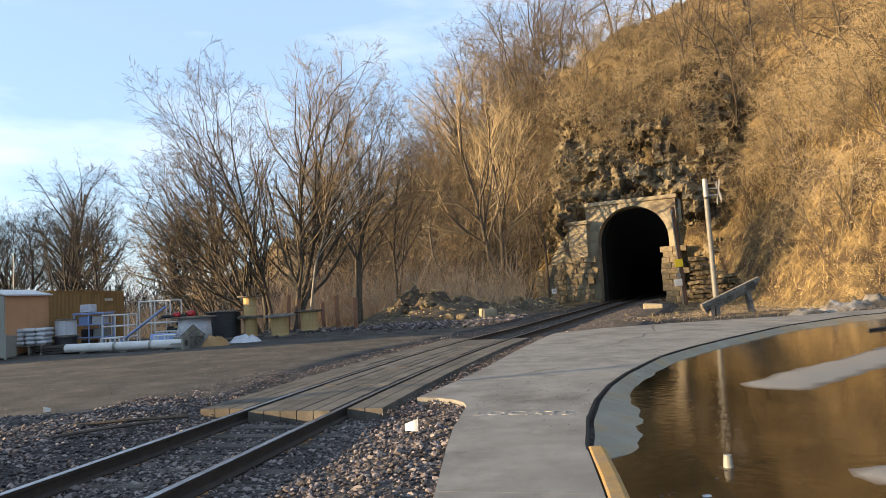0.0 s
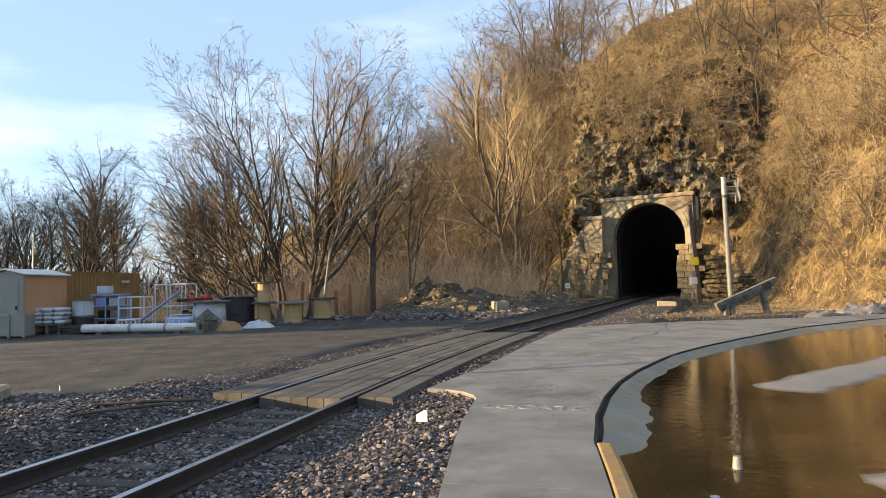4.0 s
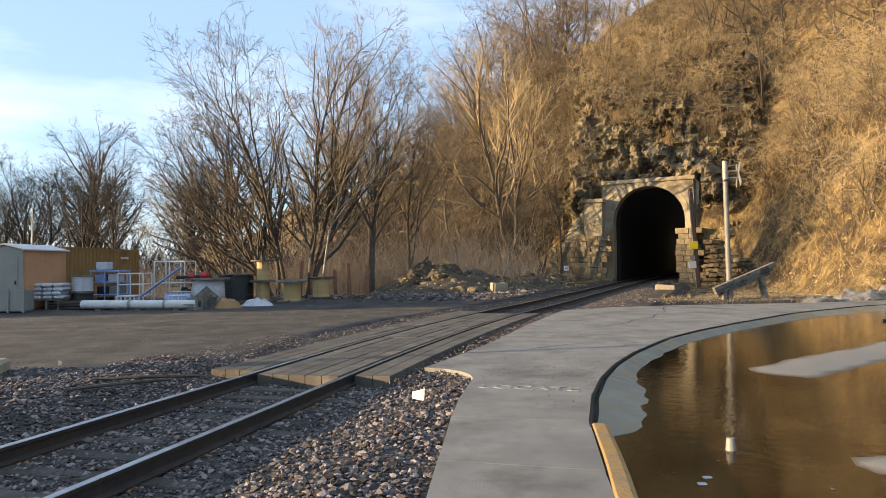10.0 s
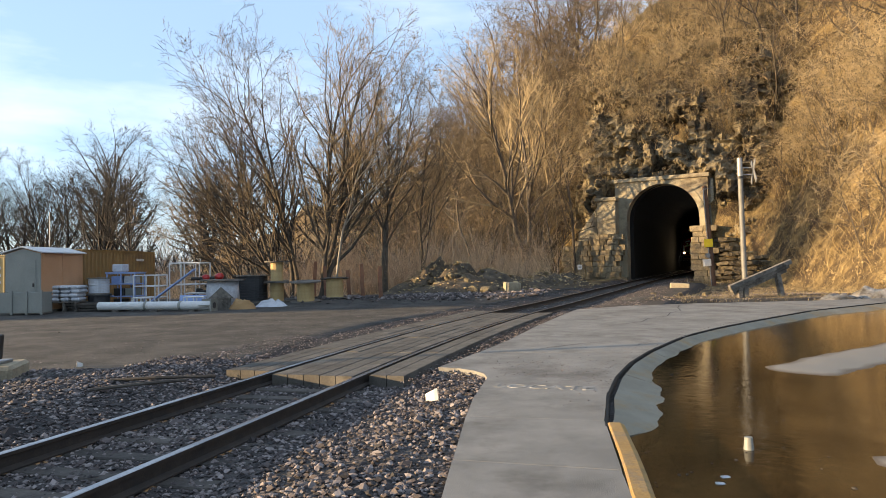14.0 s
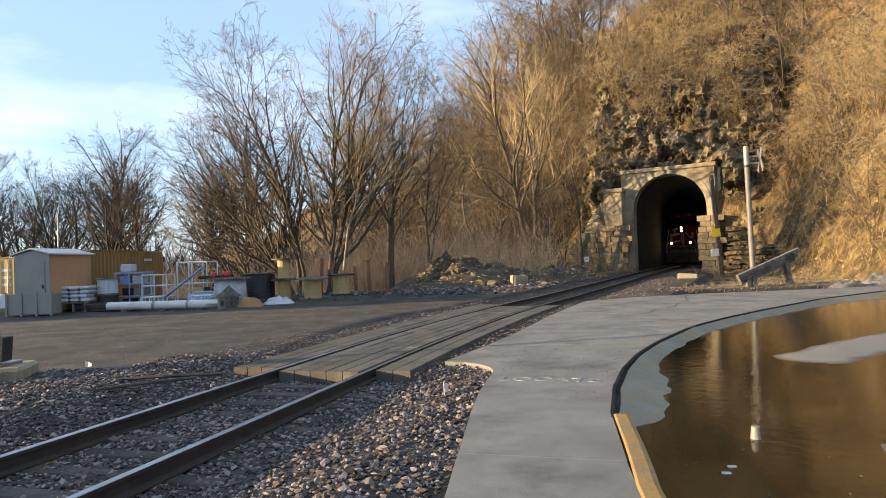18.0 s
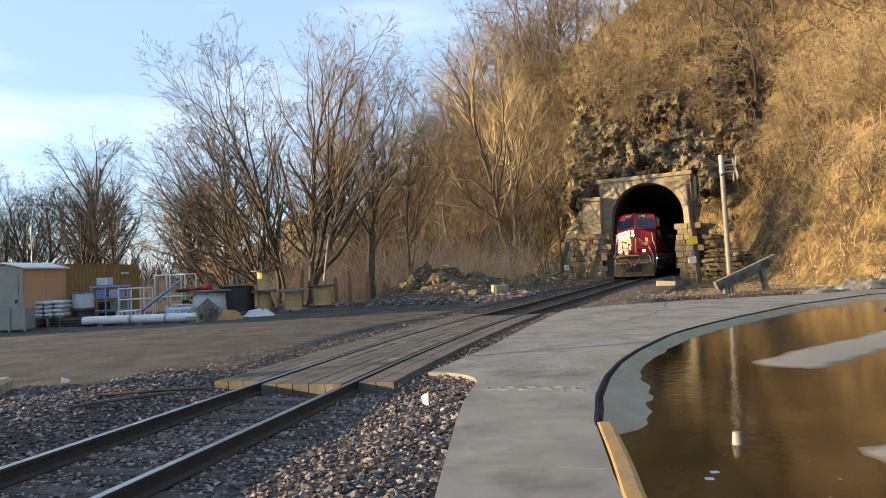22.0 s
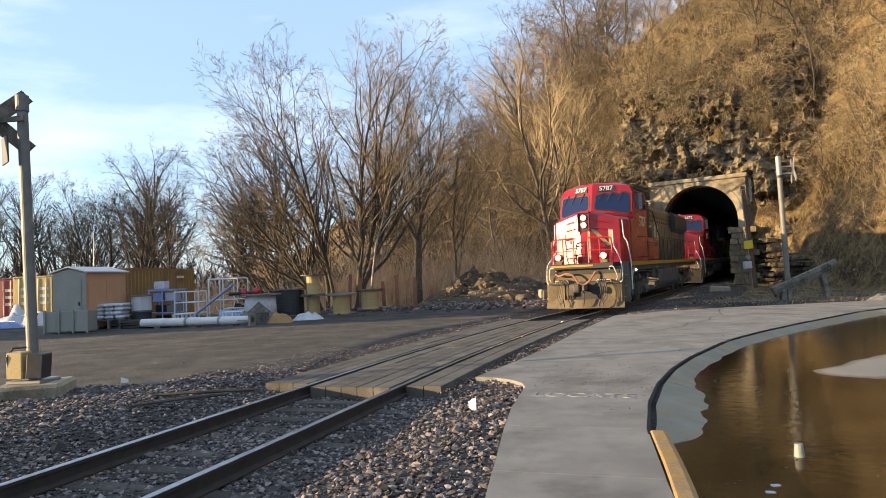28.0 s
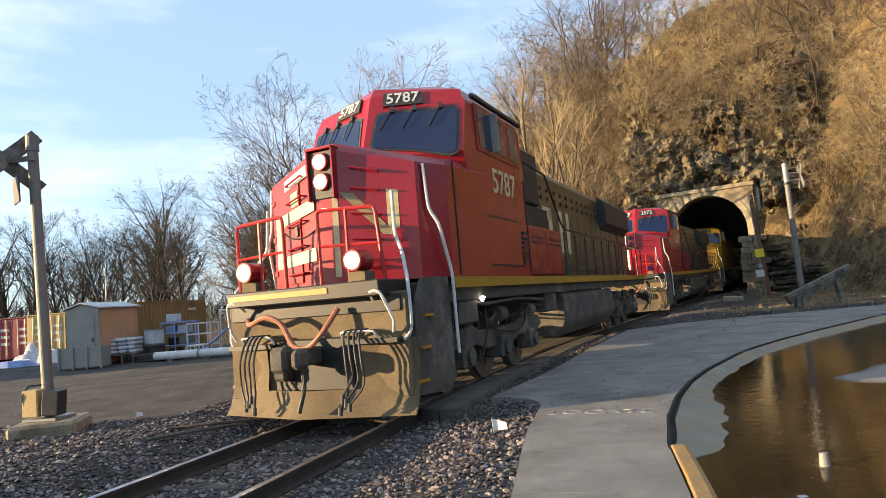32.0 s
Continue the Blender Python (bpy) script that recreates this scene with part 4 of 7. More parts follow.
while n < 46:
    lat, ahead = rw.uniform(-17, 9), rw.uniform(0.8, 15)
    q = P_C + P_A * lat + P_N * ahead
    if foot_dist(q.x, q.y) < 0.4 or (-5 < lat < 4.6 and ahead < 3):
        continue
    plant(shrubs if n % 3 else woods, us if n % 3 else uw, q.x, q.y, rw.uniform(0, 360), rw.uniform(0.7, 1.2) if n % 3 else rw.uniform(0.6, 0.9))
    n += 1
n = 0
while n < 60:
    x, y = rw.uniform(-9, 11), rw.uniform(46, 84)
    if foot_dist(x, y) > 12 or (x > 5 and y < 55) or (y < 60 and foot_dist(x, y) < 0 and rw.random() < 0.75) or (y < 47 and -4.5 > x):
        continue
    plant(woods, uw, x, y, rw.uniform(0, 360), rw.uniform(0.8, 1.15))
    n += 1
n = 0
while n < 26:
    x, y = rw.uniform(-5, 15), rw.uniform(66, 94)
    if not 1 < foot_dist(x, y) < 17:
        continue
    plant(woods, uw, x, y, rw.uniform(0, 360), rw.uniform(1.2, 1.55))
    n += 1
for x, y, k in ((-43, 75, 1.15), (-50, 78, 1.0), (-37, 66, 0.8), (-58, 72, 1.0), (-30, 60, 0.75), (-19, 58, 0.9), (-66, 84, 1.1), (-34, 84, 1.0), (-12, 64, 1.0), (-75, 80, 1.0), (-52, 98, 1.1), (-40, 110, 1.2), (-18, 92, 1.1), (-28, 100, 1.2), (-10, 78, 1.1), (-47, 86, 0.95), (-62, 94, 1.0), (-70, 98, 1.0), (-36, 96, 1.0), (-55, 84, 0.9)):
    plant(dark, ud, x, y, rw.uniform(0, 360), k)


def thicket(name, count, place, label, tall, material, stem=0.012, twigs=3, category="brush", seed=8, loose=0.55):
    """Thin bent stems with side shoots, all in one mesh."""
    rnd = random.Random(seed)
    vs, fs = [], []

    def strand(p, d, ln, r, seg):
        base = len(vs)
        pts = [p]
        for i in range(seg):
            d = (d + Vector((rnd.gauss(0, 0.3), rnd.gauss(0, 0.3), rnd.gauss(-0.02, 0.2)))).normalized()
            pts.append(pts[-1] + d * ln / seg)
        for i, q in enumerate(pts):
            rr = r * (1 - 0.75 * i / seg)
            for k in range(3):
                w = k * 2.094
                vs.append((q.x + rr * math.cos(w), q.y + rr * math.sin(w), q.z))
        for i in range(seg):
            for k in range(3):
                fs.append((base + i * 3 + k, base + i * 3 + (k + 1) % 3, base + i * 3 + 3 + (k + 1) % 3, base + i * 3 + 3 + k))
        return pts

    for _ in range(count):
        at = place(rnd)
        if at is None:
            continue
        x, y = at
        h = tall * rnd.lognormvariate(0, 0.35)
        p = Vector((x, y, ground_z(x, y) - 0.1))
        pts = strand(p, Vector((rnd.gauss(0, loose), rnd.gauss(0, loose), 1)).normalized(), h, stem * rnd.uniform(0.7, 1.5), 3)
        for _ in range(twigs):
            i = rnd.randint(1, 2)
            strand(pts[i], Vector((rnd.gauss(0, 0.7), rnd.gauss(0, 0.7), rnd.uniform(0.1, 1))).normalized(), h * rnd.uniform(0.25, 0.65), stem * 0.7, 1)
    return tagged(mesh_part(name, vs, fs, material), label, category, kind="stuff")


def on_hill(rnd):
    for _ in range(60):
        x, y = rnd.uniform(-12, 42), rnd.uniform(29, 90)
        d = foot_dist(x, y)
        if 16 < x < 27 and 30 < y < 53 and d < 5.5 and rnd.random() < 0.45:
            continue
        if 0.3 < d < (9 if rnd.random() < 0.6 else 24) and x / y < 0.95:
            break
    q = Vector((x, y, 0)) - P_C
    if d < 0.3 or d > 42 or x / y > 0.95 or (-5.0 < q.dot(P_A) < 4.6 and q.dot(P_N) < 2.8):
        return None
    return x, y


def on_bank(rnd):
    x, y = rnd.uniform(14, 30), rnd.uniform(29, 53)
    d = foot_dist(x, y)
    return (x, y) if -1.2 < d < 8 * rnd.random() ** 1.4 else None


def by_yard(rnd):
    x, y = rnd.uniform(-30, 6), rnd.uniform(37, 60)
    if foot_dist(x, y) > 1 or (x > -12 and y < 37.5 + 0.25 * (x + 8)) or (x <= -12 and y < 44):
        return None
    return x, y


thicket("hillside_brush", 13000, on_hill, "tangled bare brush on the sunlit slope", 1.45, M["brush"], 0.0115, 5, loose=0.8)
thicket("bank_grass", 9000, on_bank, "short dead grass and leaf litter on the bank", 0.4, M["grass"], 0.012, 2, "grass", 17, 1.1)


def on_verge(rnd):
    x, y = rnd.uniform(8, 22), rnd.uniform(26, 50)
    if foot_dist(x, y) > 0 or track_off(x, y)[1] < 3.2 or y < 25.6 + 0.16 * max(0, x - 9):
        return None
    return x, y


thicket("verge_grass", 7000, on_verge, "trampled dead grass beside the track", 0.2, M["grass"], 0.010, 2, "grass", 23, 1.4)
rb_ = random.Random(19)
spots = []
for _ in range(5000):
    at = on_verge(rb_)
    if at:
        spots.append((at[0], at[1], ground_z(*at) + 0.005))
stones("verge_stones", spots, "loose stone and clods on the verge", 0.03, M["stone"])
spots = []
for _ in range(5200):
    at = on_bank(rb_)
    if at:
        spots.append((at[0], at[1], ground_z(*at) + 0.01))
M["bank_stone"] = islands(surf("bank_stone", (0.6, 0.58, 0.56), (1, 1, 1), 9.0, 0.9, 0.3, 20), (0.10, 0.075, 0.04), (0.48, 0.37, 0.20), (0.28, 0.21, 0.11))
stones("bank_stones", spots, "weathered limestone rubble lying on the bank", 0.07, M["bank_stone"])
thicket("edge_brush", 2800, by_yard, "dense bare thicket along the yard's edge", 2.6, M["edge"], 0.011, 5, loose=0.35)


def under_row(rnd):
    x, y = rnd.uniform(-11, 8), rnd.uniform(39, 60)
    if foot_dist(x, y) > 2 or y < 39 + 0.9 * max(0, x + 4):
        return None
    return x, y


thicket("understory", 1300, under_row, "tall tangle of grey-brown saplings under the trees", 3.6, M["edge"], 0.013, 7, "saplings", 31, 0.25)


def far_wood(rnd):
    return rnd.uniform(-190, 2), rnd.uniform(105, 165)


thicket("far_woods", 2800, far_wood, "distant dark line of bare woods", 8.0, M["dark_bark"], 0.09, 4, "woods", 21, 0.35)

# ---- locomotives ----
M["red"] = surf("red_enamel", (0.225, 0.006, 0.012), (0.28, 0.009, 0.016), 1.3, 0.25, 0.02, 30, c3=(0.22, 0.022, 0.02), spots=0.66, dist=0.003)
M["bright_red"] = surf("red_rail_paint", (0.30, 0.010, 0.010), (0.38, 0.016, 0.016), 3, 0.4, 0.0)
M["hood"] = surf("dusty_dark_hood", (0.034, 0.0227, 0.0125), (0.0737, 0.0487, 0.025), 1.0, 0.32, 0.1, 30, c3=(0.0567, 0.0454, 0.034), spots=0.58, dist=0.004)
M["loco_black"] = surf("loco_black", (0.00755, 0.00755, 0.008), (0.0147, 0.0143, 0.0138), 2, 0.55, 0.1, 40, c3=(0.0294, 0.0252, 0.021), spots=0.68)
M["frame_grey"] = surf("dusty_underframe", (0.0322, 0.0287, 0.0253), (0.0978, 0.0839, 0.069), 2.5, 0.8, 0.3, 40, c3=(0.184, 0.155, 0.127), spots=0.64, dist=0.006)
M["dust"] = surf("dust_caked_steel", (0.085, 0.061, 0.034), (0.14, 0.104, 0.058), 1.8, 0.85, 0.3, 40, c3=(0.055, 0.042, 0.027), spots=0.62, dist=0.006)
M["loco_yellow"] = surf("sill_yellow", (0.30, 0.15, 0.008), (0.37, 0.19, 0.014), 2, 0.5, 0.05, 40, c3=(0.24, 0.14, 0.03), spots=0.68)
M["white_paint"] = surf("chipped_white_paint", (0.462, 0.462, 0.445), (0.571, 0.571, 0.554), 8, 0.5, 0.1, 60, c3=(0.252, 0.227, 0.202), spots=0.62)
M["pale_shape"] = surf("faded_cream", (0.437, 0.353, 0.168), (0.554, 0.479, 0.286), 3, 0.5, 0.0)
M["steel"] = surf("wheel_steel", (0.0756, 0.063, 0.0504), (0.134, 0.113, 0.0924), 3, 0.6, 0.2, 40, metal=0.3)
M["hose"] = surf("red_brown_hose", (0.252, 0.0924, 0.0504), (0.319, 0.126, 0.0756), 6, 0.6, 0.1)
# the blue base colour paints in the sky's reflection
M["glass"] = glassy("cab_glass", (0.006, 0.013, 0.05), 0.03)
M["lamp"] = glow("lit_bulb", (1.0, 0.80, 0.50), 60.0)
M["lamp_rim"] = glow("lit_reflector", (1.0, 0.62, 0.30), 1.6)
M["small_lamp"] = glow("step_light", (1.0, 0.95, 0.85), 6.0)
M["amber"] = surf("armour_yellow", (0.313, 0.166, 0.00756), (0.373, 0.212, 0.0151), 1, 0.45, 0.05)


def words(text, size, material, m, parent, name="number", label=""):
    """Flat raised writing in the built-in font, centred, facing local -y after m."""
    c = bpy.data.curves.new("text", "FONT")
    c.body, c.size, c.align_x, c.align_y, c.extrude = text, size, "CENTER", "CENTER", 0.004
    c.offset = 0.012 * size
    o = bpy.data.objects.new("text", c)
    scene.collection.objects.link(o)
    bpy.context.view_layer.update()
    me = bpy.data.meshes.new_from_object(o.evaluated_get(bpy.context.evaluated_depsgraph_get()))
    bpy.data.objects.remove(o)
    me.materials.clear()
    me.materials.append(material)
    ob = new(name, me)
    ob.parent = parent
    ob.matrix_basis = m
    if label:
        ob["label"] = label
    return ob


def facing(p, x_dir, up):
    """A pose at p whose x runs along x_dir and y along up."""
    x = Vector(x_dir).normalized()
    y = Vector(up)
    y = (y - x * y.dot(x)).normalized()
    z = x.cross(y)
    return Matrix.Translation(p) @ Matrix((x, y, z)).transposed().to_4x4()


class Facet:
    """A flat four-cornered face: corners low-left, low-right, top-left, top-right as seen from outside."""
    def __init__(self, a, b, c, d):
        self.c = [Vector(p) for p in (a, b, c, d)]
        self.n = (self.c[1] - self.c[0]).cross(self.c[2] - self.c[0]).normalized()

    def at(self, u, v, out=0.0):
        a, b, c, d = self.c
        return a.lerp(b, u).lerp(c.lerp(d, u), v) + self.n * out

    def plate(self, bm, u0, u1, v0, v1, out, thick=0.03):
        q = [self.at(u, v, out) for u, v in ((u0, v0), (u1, v0), (u1, v1), (u0, v1))]
        hi = [bm.verts.new(p) for p in q]
        lo = [bm.verts.new(p - self.n * thick) for p in q]
        bm.faces.new(hi)
        bm.faces.new(lo[::-1])
        for i in range(4):
            bm.faces.new((lo[i], lo[(i + 1) % 4], hi[(i + 1) % 4], hi[i]))
        return bm

    def shape(self, bm, uvs, out, thick=0.03):
        hi = [bm.verts.new(self.at(u, v, out)) for u, v in uvs]
        lo = [bm.verts.new(self.at(u, v, out - thick)) for u, v in uvs]
        bm.faces.new(hi)
        bm.faces.new(lo[::-1])
        n = len(uvs)
        for i in range(n):
            bm.faces.new((lo[i], lo[(i + 1) % n], hi[(i + 1) % n], hi[i]))
        bmesh.ops.recalc_face_normals(bm, faces=bm.faces)
        return bm

    def frame_at(self, u, v, out=0.0):
        return facing(self.at(u, v, out), self.c[1] - self.c[0], self.c[2] - self.c[0])


def loft(rings, cap=True):
    bm = B()
    rows = [[bm.verts.new(p) for p in r] for r in rings]
    n = len(rings[0])
    for a, b in zip(rows, rows[1:]):
        for i in range(n):
            bm.faces.new((a[i], a[(i + 1) % n], b[(i + 1) % n], b[i]))
    if cap:
        bm.faces.new(rows[0][::-1])
        bm.faces.new(rows[-1])
    bmesh.ops.recalc_face_normals(bm, faces=bm.faces)
    return bm


WHEEL_R = 0.533


def wheelset(parent, y, wheel_meshes):
    """Two wheels on an axle; turns as one piece."""
    if not wheel_meshes:
        bm = B()
        rod(bm, (-0.62, 0, 0), (0.62, 0, 0), 0.09, n=12)
        ax = bpy.data.meshes.new("wheelset")
        for s in (-1, 1):
            rod(bm, (s * 0.70, 0, 0), (s * 0.80, 0, 0), WHEEL_R, n=32)
            rod(bm, (s * 0.665, 0, 0), (s * 0.70, 0, 0), WHEEL_R + 0.028, n=32)
            rod(bm, (s * 0.80, 0, 0), (s * 0.84, 0, 0), 0.17, n=16)
            for k in range(3):
                a = k * 2.094
                box(bm, s * 0.80, s * 0.812, 0.20, 0.36, -0.05, 0.05, Matrix.Rotation(a, 4, "X"))
        bm.to_mesh(ax)
        bm.free()
        ax.materials.append(M["steel"])
        wheel_meshes.append(ax)
    o = new("wheelset", wheel_meshes[0])
    o.parent = parent
    o.matrix_basis = pose(0, y, WHEEL_R)
    return o


def truck(loco, y0, axles, wheels, meshes):
    """A three-axle truck: side frames, journals, springs, brake gear, wheelsets."""
    t = new("truck")
    t.parent = loco
    t.matrix_basis = pose(0, y0, 0)
    t["label"] = "dusty three-axle truck"
    for s in (-1, 1):
        bm = B()
        out = [(-2.55, 0.78), (-2.35, 0.98), (-1.2, 1.0), (-0.9, 0.88), (0.9, 0.88), (1.2, 1.0), (2.35, 0.98), (2.55, 0.78), (2.3, 0.66), (1.1, 0.66), (0.7, 0.56), (-0.7, 0.56), (-1.1, 0.66), (-2.3, 0.66)]
        prism(bm, out, s * 0.98, s * 1.14, "x", bevel=0.02)
        part("side_frame", bm, M["frame_grey"], t)
        for a in axles:
            bm = box(B(), min(s * 0.90, s * 1.24), max(s * 0.90, s * 1.24), a - 0.20, a + 0.20, 0.36, 0.74, bevel=0.03)
            rod(bm, (s * 1.2, a, 0.533), (s * 1.30, a, 0.533), 0.13, n=14)
            part("journal_box", bm, M["frame_grey"], t)
            for k in (-0.33, 0.33):
                bm = rod(B(), (s * 1.06, a + k, 0.60), (s * 1.06, a + k, 0.86), 0.05, n=8)
                for i in range(5):
                    rod(bm, (s * 1.06, a + k, 0.60 + i * 0.055), (s * 1.06, a + k, 0.635 + i * 0.055), 0.085, n=10)
                part("spring", bm, M["loco_black"], t)
        for a in (-1.75, -0.1, 1.5):
            bm = rod(B(), (s * 1.16, a, 1.12), (s * 1.16, a + 0.34, 1.12), 0.14, n=12)
            rod(bm, (s * 1.16, a + 0.34, 1.12), (s * 1.16, a + 0.62, 1.02), 0.035, n=8)
            part("brake_cylinder", bm, M["frame_grey"], t)
        bm = pipe(B(), curved([(s * 1.2, -2.4, 1.16), (s * 1.25, -1.4, 1.2), (s * 1.25, -0.9, 0.8), (s * 1.22, 0.4, 0.86), (s * 1.25, 1.3, 1.22), (s * 1.2, 2.4, 1.1)], 3), 0.02)
        pipe(bm, [(s * 1.25, 0.9, 1.3), (s * 1.3, 1.0, 0.9), (s * 1.28, 1.25, 0.5)], 0.018)
        part("air_pipe", bm, M["loco_black"], t)
        for a in axles:
            bm = box(B(), s * 0.93 - 0.04, s * 0.93 + 0.04, a + 0.50, a + 0.60, 0.34, 0.80, bevel=0.01)
            part("brake_shoe", bm, M["frame_grey"], t)
    part("bolster", box(B(), -0.95, 0.95, -0.5, 0.5, 0.75, 1.25, bevel=0.04), M["loco_black"], t)
    for a in axles:
        wheels.append((wheelset(t, a, meshes), loco))
    return t


def locomotive(number, label, paint, body, lit, style):
    """A wide-cab six-axle diesel; y points ahead, its origin lies on the rail at the plough's tip."""
    L = thing("locomotive", Matrix(), label, "locomotive")
    wheels, meshes = [], []
    truck(L, -4.35, (1.68, 0.0, -1.68), wheels, meshes)
    truck(L, -17.4, (1.68, 0.0, -1.68), wheels, meshes)
    # plough: a shallow V of curved plate
    bm = B()
    cols = 13
    rows = [(0.10, 0.02), (0.22, -0.07), (0.42, -0.15), (0.70, -0.19), (1.03, -0.16)]
    grid = []
    for z, dy in rows:
        line = []
        for i in range(cols):
            x = -1.48 + 2.96 * i / (cols - 1)
            line.append((x, -0.05 + dy - 0.30 * abs(x) / 1.48, z))
        grid.append(line)
    keep = lambda i, j: not (j >= 2 and abs(-1.48 + 2.96 * (i + 0.5) / (cols - 1)) < 0.62)
    for back in (0, 0.035):
        vv = [[bm.verts.new((x, y - back, z)) for x, y, z in line] for line in grid]
        for j in range(len(rows) - 1):
            for i in range(cols - 1):
                if keep(i, j):
                    bm.faces.new((vv[j][i], vv[j][i + 1], vv[j + 1][i + 1], vv[j + 1][i]))
    part("plough", bm, M["dust"], L, "snow plough caked with tan dust", smooth=True)
    bm = box(B(), -1.42, 1.42, -0.52, -0.42, 0.30, 1.60, bevel=0.02)
    part("pilot_plate", bm, M["dust"], L, "dusty tan pilot plate")
    for s in (-1, 1):
        bm = box(B(), s * 0.95 - 0.38, s * 0.95 + 0.38, -0.42, -0.28, 0.98, 1.04)
        part("plough_ledge", bm, M["loco_black"], L)
    # coupler
    bm = box(B(), -0.16, 0.16, -0.55, 0.02, 0.76, 0.98, bevel=0.03)
    box(bm, -0.02, 0.24, 0.0, 0.22, 0.70, 1.02, bevel=0.05)
    box(bm, -0.24, -0.10, -0.02, 0.24, 0.74, 0.98, bevel=0.05)
    part("coupler", bm, M["frame_grey"], L, "grey knuckle coupler")
    # black plate behind the coupler paints the plough notch as dark as its shade
    part("coupler_pocket", box(B(), -0.62, 0.62, -0.6, -0.36, 0.40, 1.08, bevel=0.02), M["loco_black"], L)
    # black strip stands in for the shade under the deck
    part("buffer_beam", box(B(), -1.35, 1.35, -0.5, -0.395, 1.36, 1.57, bevel=0.01), M["loco_black"], L, "black strip standing in for the shade under the deck")
    part("draft_gear", box(B(), 0.30, 0.52, -0.38, -0.18, 0.55, 1.0, bevel=0.04), M["frame_grey"], L)
    # brake hoses
    for s in (-1, 1):
        for k in range(4):
            x = s * (0.66 + 0.075 * k)
            lo = 0.24 + 0.05 * ((k * 3) % 4)
            bm = pipe(B(), curved([(x, -0.34, 1.16), (x + 0.01, -0.16, 1.12), (x + 0.05 * s, -0.06, 0.85), (x + 0.06 * s, -0.07, lo + 0.22), (x - 0.03 * k * s, 0.03, lo)]), 0.0145)
            rod(bm, (x - 0.03 * k * s, 0.03, lo + 0.02), (x - 0.03 * k * s, 0.04, lo - 0.08), 0.027, n=8)
            part("air_hose", bm, M["black"], L)
    bm = pipe(B(), curved([(1.05, -0.38, 1.38), (0.85, -0.2, 1.32), (0.55, -0.15, 1.40), (0.3, -0.15, 1.30), (0.1, -0.12, 1.02), (-0.12, -0.12, 0.98), (-0.32, -0.15, 1.14), (-0.5, -0.3, 1.45)]), 0.036, 8)
    part("jumper_cable", bm, M["hose"], L, "drooping red-brown jumper cable")
    bm = pipe(B(), curved([(0.1, -0.42, 0.9), (-0.05, -0.1, 0.8), (-0.12, 0.0, 0.5), (-0.08, 0.08, 0.2)]), 0.03, 8)
    part("brake_pipe_hose", bm, M["black"], L)
    # anticlimber and deck
    bm = box(B(), -1.2, 1.2, -0.9, -0.16, 1.56, 1.76, bevel=0.015)
    part("front_deck", bm, M["loco_black"], L)
    bm = box(B(), -0.45, 1.17, -0.17, -0.148, 1.64, 1.71)
    part("yellow_stripe", bm, M["loco_yellow"], L, "yellow stripe on the deck edge")
    for s in (-1, 1):
        bm = prism(B(), [(-0.55, 0.30), (-1.30, 0.24), (-1.62, 0.36), (-1.62, 1.76), (-0.85, 1.76), (-0.55, 1.30)], s * 1.40, s * 1.46, "x")
        part("step_side", bm, M["frame_grey"], L)
        bm = box(B(), min(s * 0.95, s * 1.4), max(s * 0.95, s * 1.4), -1.5, -0.45, 0.35, 1.3, bevel=0.02)
        part("step_well", bm, M["loco_black"], L)
        for z, y in ((0.45, -0.62), (0.85, -0.75), (1.25, -0.88)):
            part("step_tread", box(B(), min(s * 1.05, s * 1.5), max(s * 1.05, s * 1.5), y - 0.12, y + 0.12, z, z + 0.035), M["loco_yellow"], L)
        # bent white stair rails
        bm = pipe(B(), eased([(s * 1.05, -0.93, 2.95), (s * 1.07, -0.90, 2.35), (s * 1.22, -0.78, 2.12), (s * 1.42, -0.50, 1.72), (s * 1.45, -0.46, 1.1), (s * 1.35, -0.42, 1.0)]), 0.024, 8)
        part("stair_rail", bm, M["white_paint"], L, "chipped white stair handrail")
        bm = pipe(B(), eased([(s * 1.32, -1.38, 3.35), (s * 1.36, -1.38, 2.70), (s * 1.48, -1.42, 2.50), (s * 1.53, -1.62, 1.80), (s * 1.53, -1.64, 0.70)]), 0.024, 8)
        part("stair_rail", bm, M["white_paint"], L, "chipped white stair handrail")
        bm = pipe(B(), eased([(s * 0.55, -0.30, 1.04), (s * 0.55, -0.22, 1.14), (s * 1.05, -0.22, 1.14), (s * 1.05, -0.30, 1.04)], 0.05), 0.016)
        part("grab_iron", bm, M["white_paint"], L)
        bm = pipe(B(), eased([(s * 1.02, -0.30, 1.50), (s * 1.05, -0.16, 1.62), (s * 1.20, -0.16, 1.62), (s * 1.30, -0.30, 1.25), (s * 1.25, -0.35, 1.1)], 0.06), 0.02)
        part("cut_lever", bm, M["white_paint"], L)
        # ditch lights
        part("ditch_light_bracket", box(B(), s * 0.86 - 0.12, s * 0.86 + 0.12, -0.46, -0.22, 1.76, 1.88), M["dust"], L)
        bm = rod(B(), (s * 0.86, -0.44, 2.02), (s * 0.86, -0.14, 2.02), 0.135, n=20)
        can = part("ditch_light", bm, M["red"] if paint is M["red"] else M["loco_black"], L)
        bm = rod(B(), (s * 0.86, -0.145, 2.02), (s * 0.86, -0.12, 2.02), 0.115, 0.105, n=20)
        part("lens", bm, M["lamp_rim"] if lit else M["glass"], can, "lit round lens" if lit else "")
        if lit:
            part("bulb", rod(B(), (s * 0.86, -0.13, 2.02), (s * 0.86, -0.112, 2.02), 0.078, 0.06, n=16), M["lamp"], can, "bright lamp core")
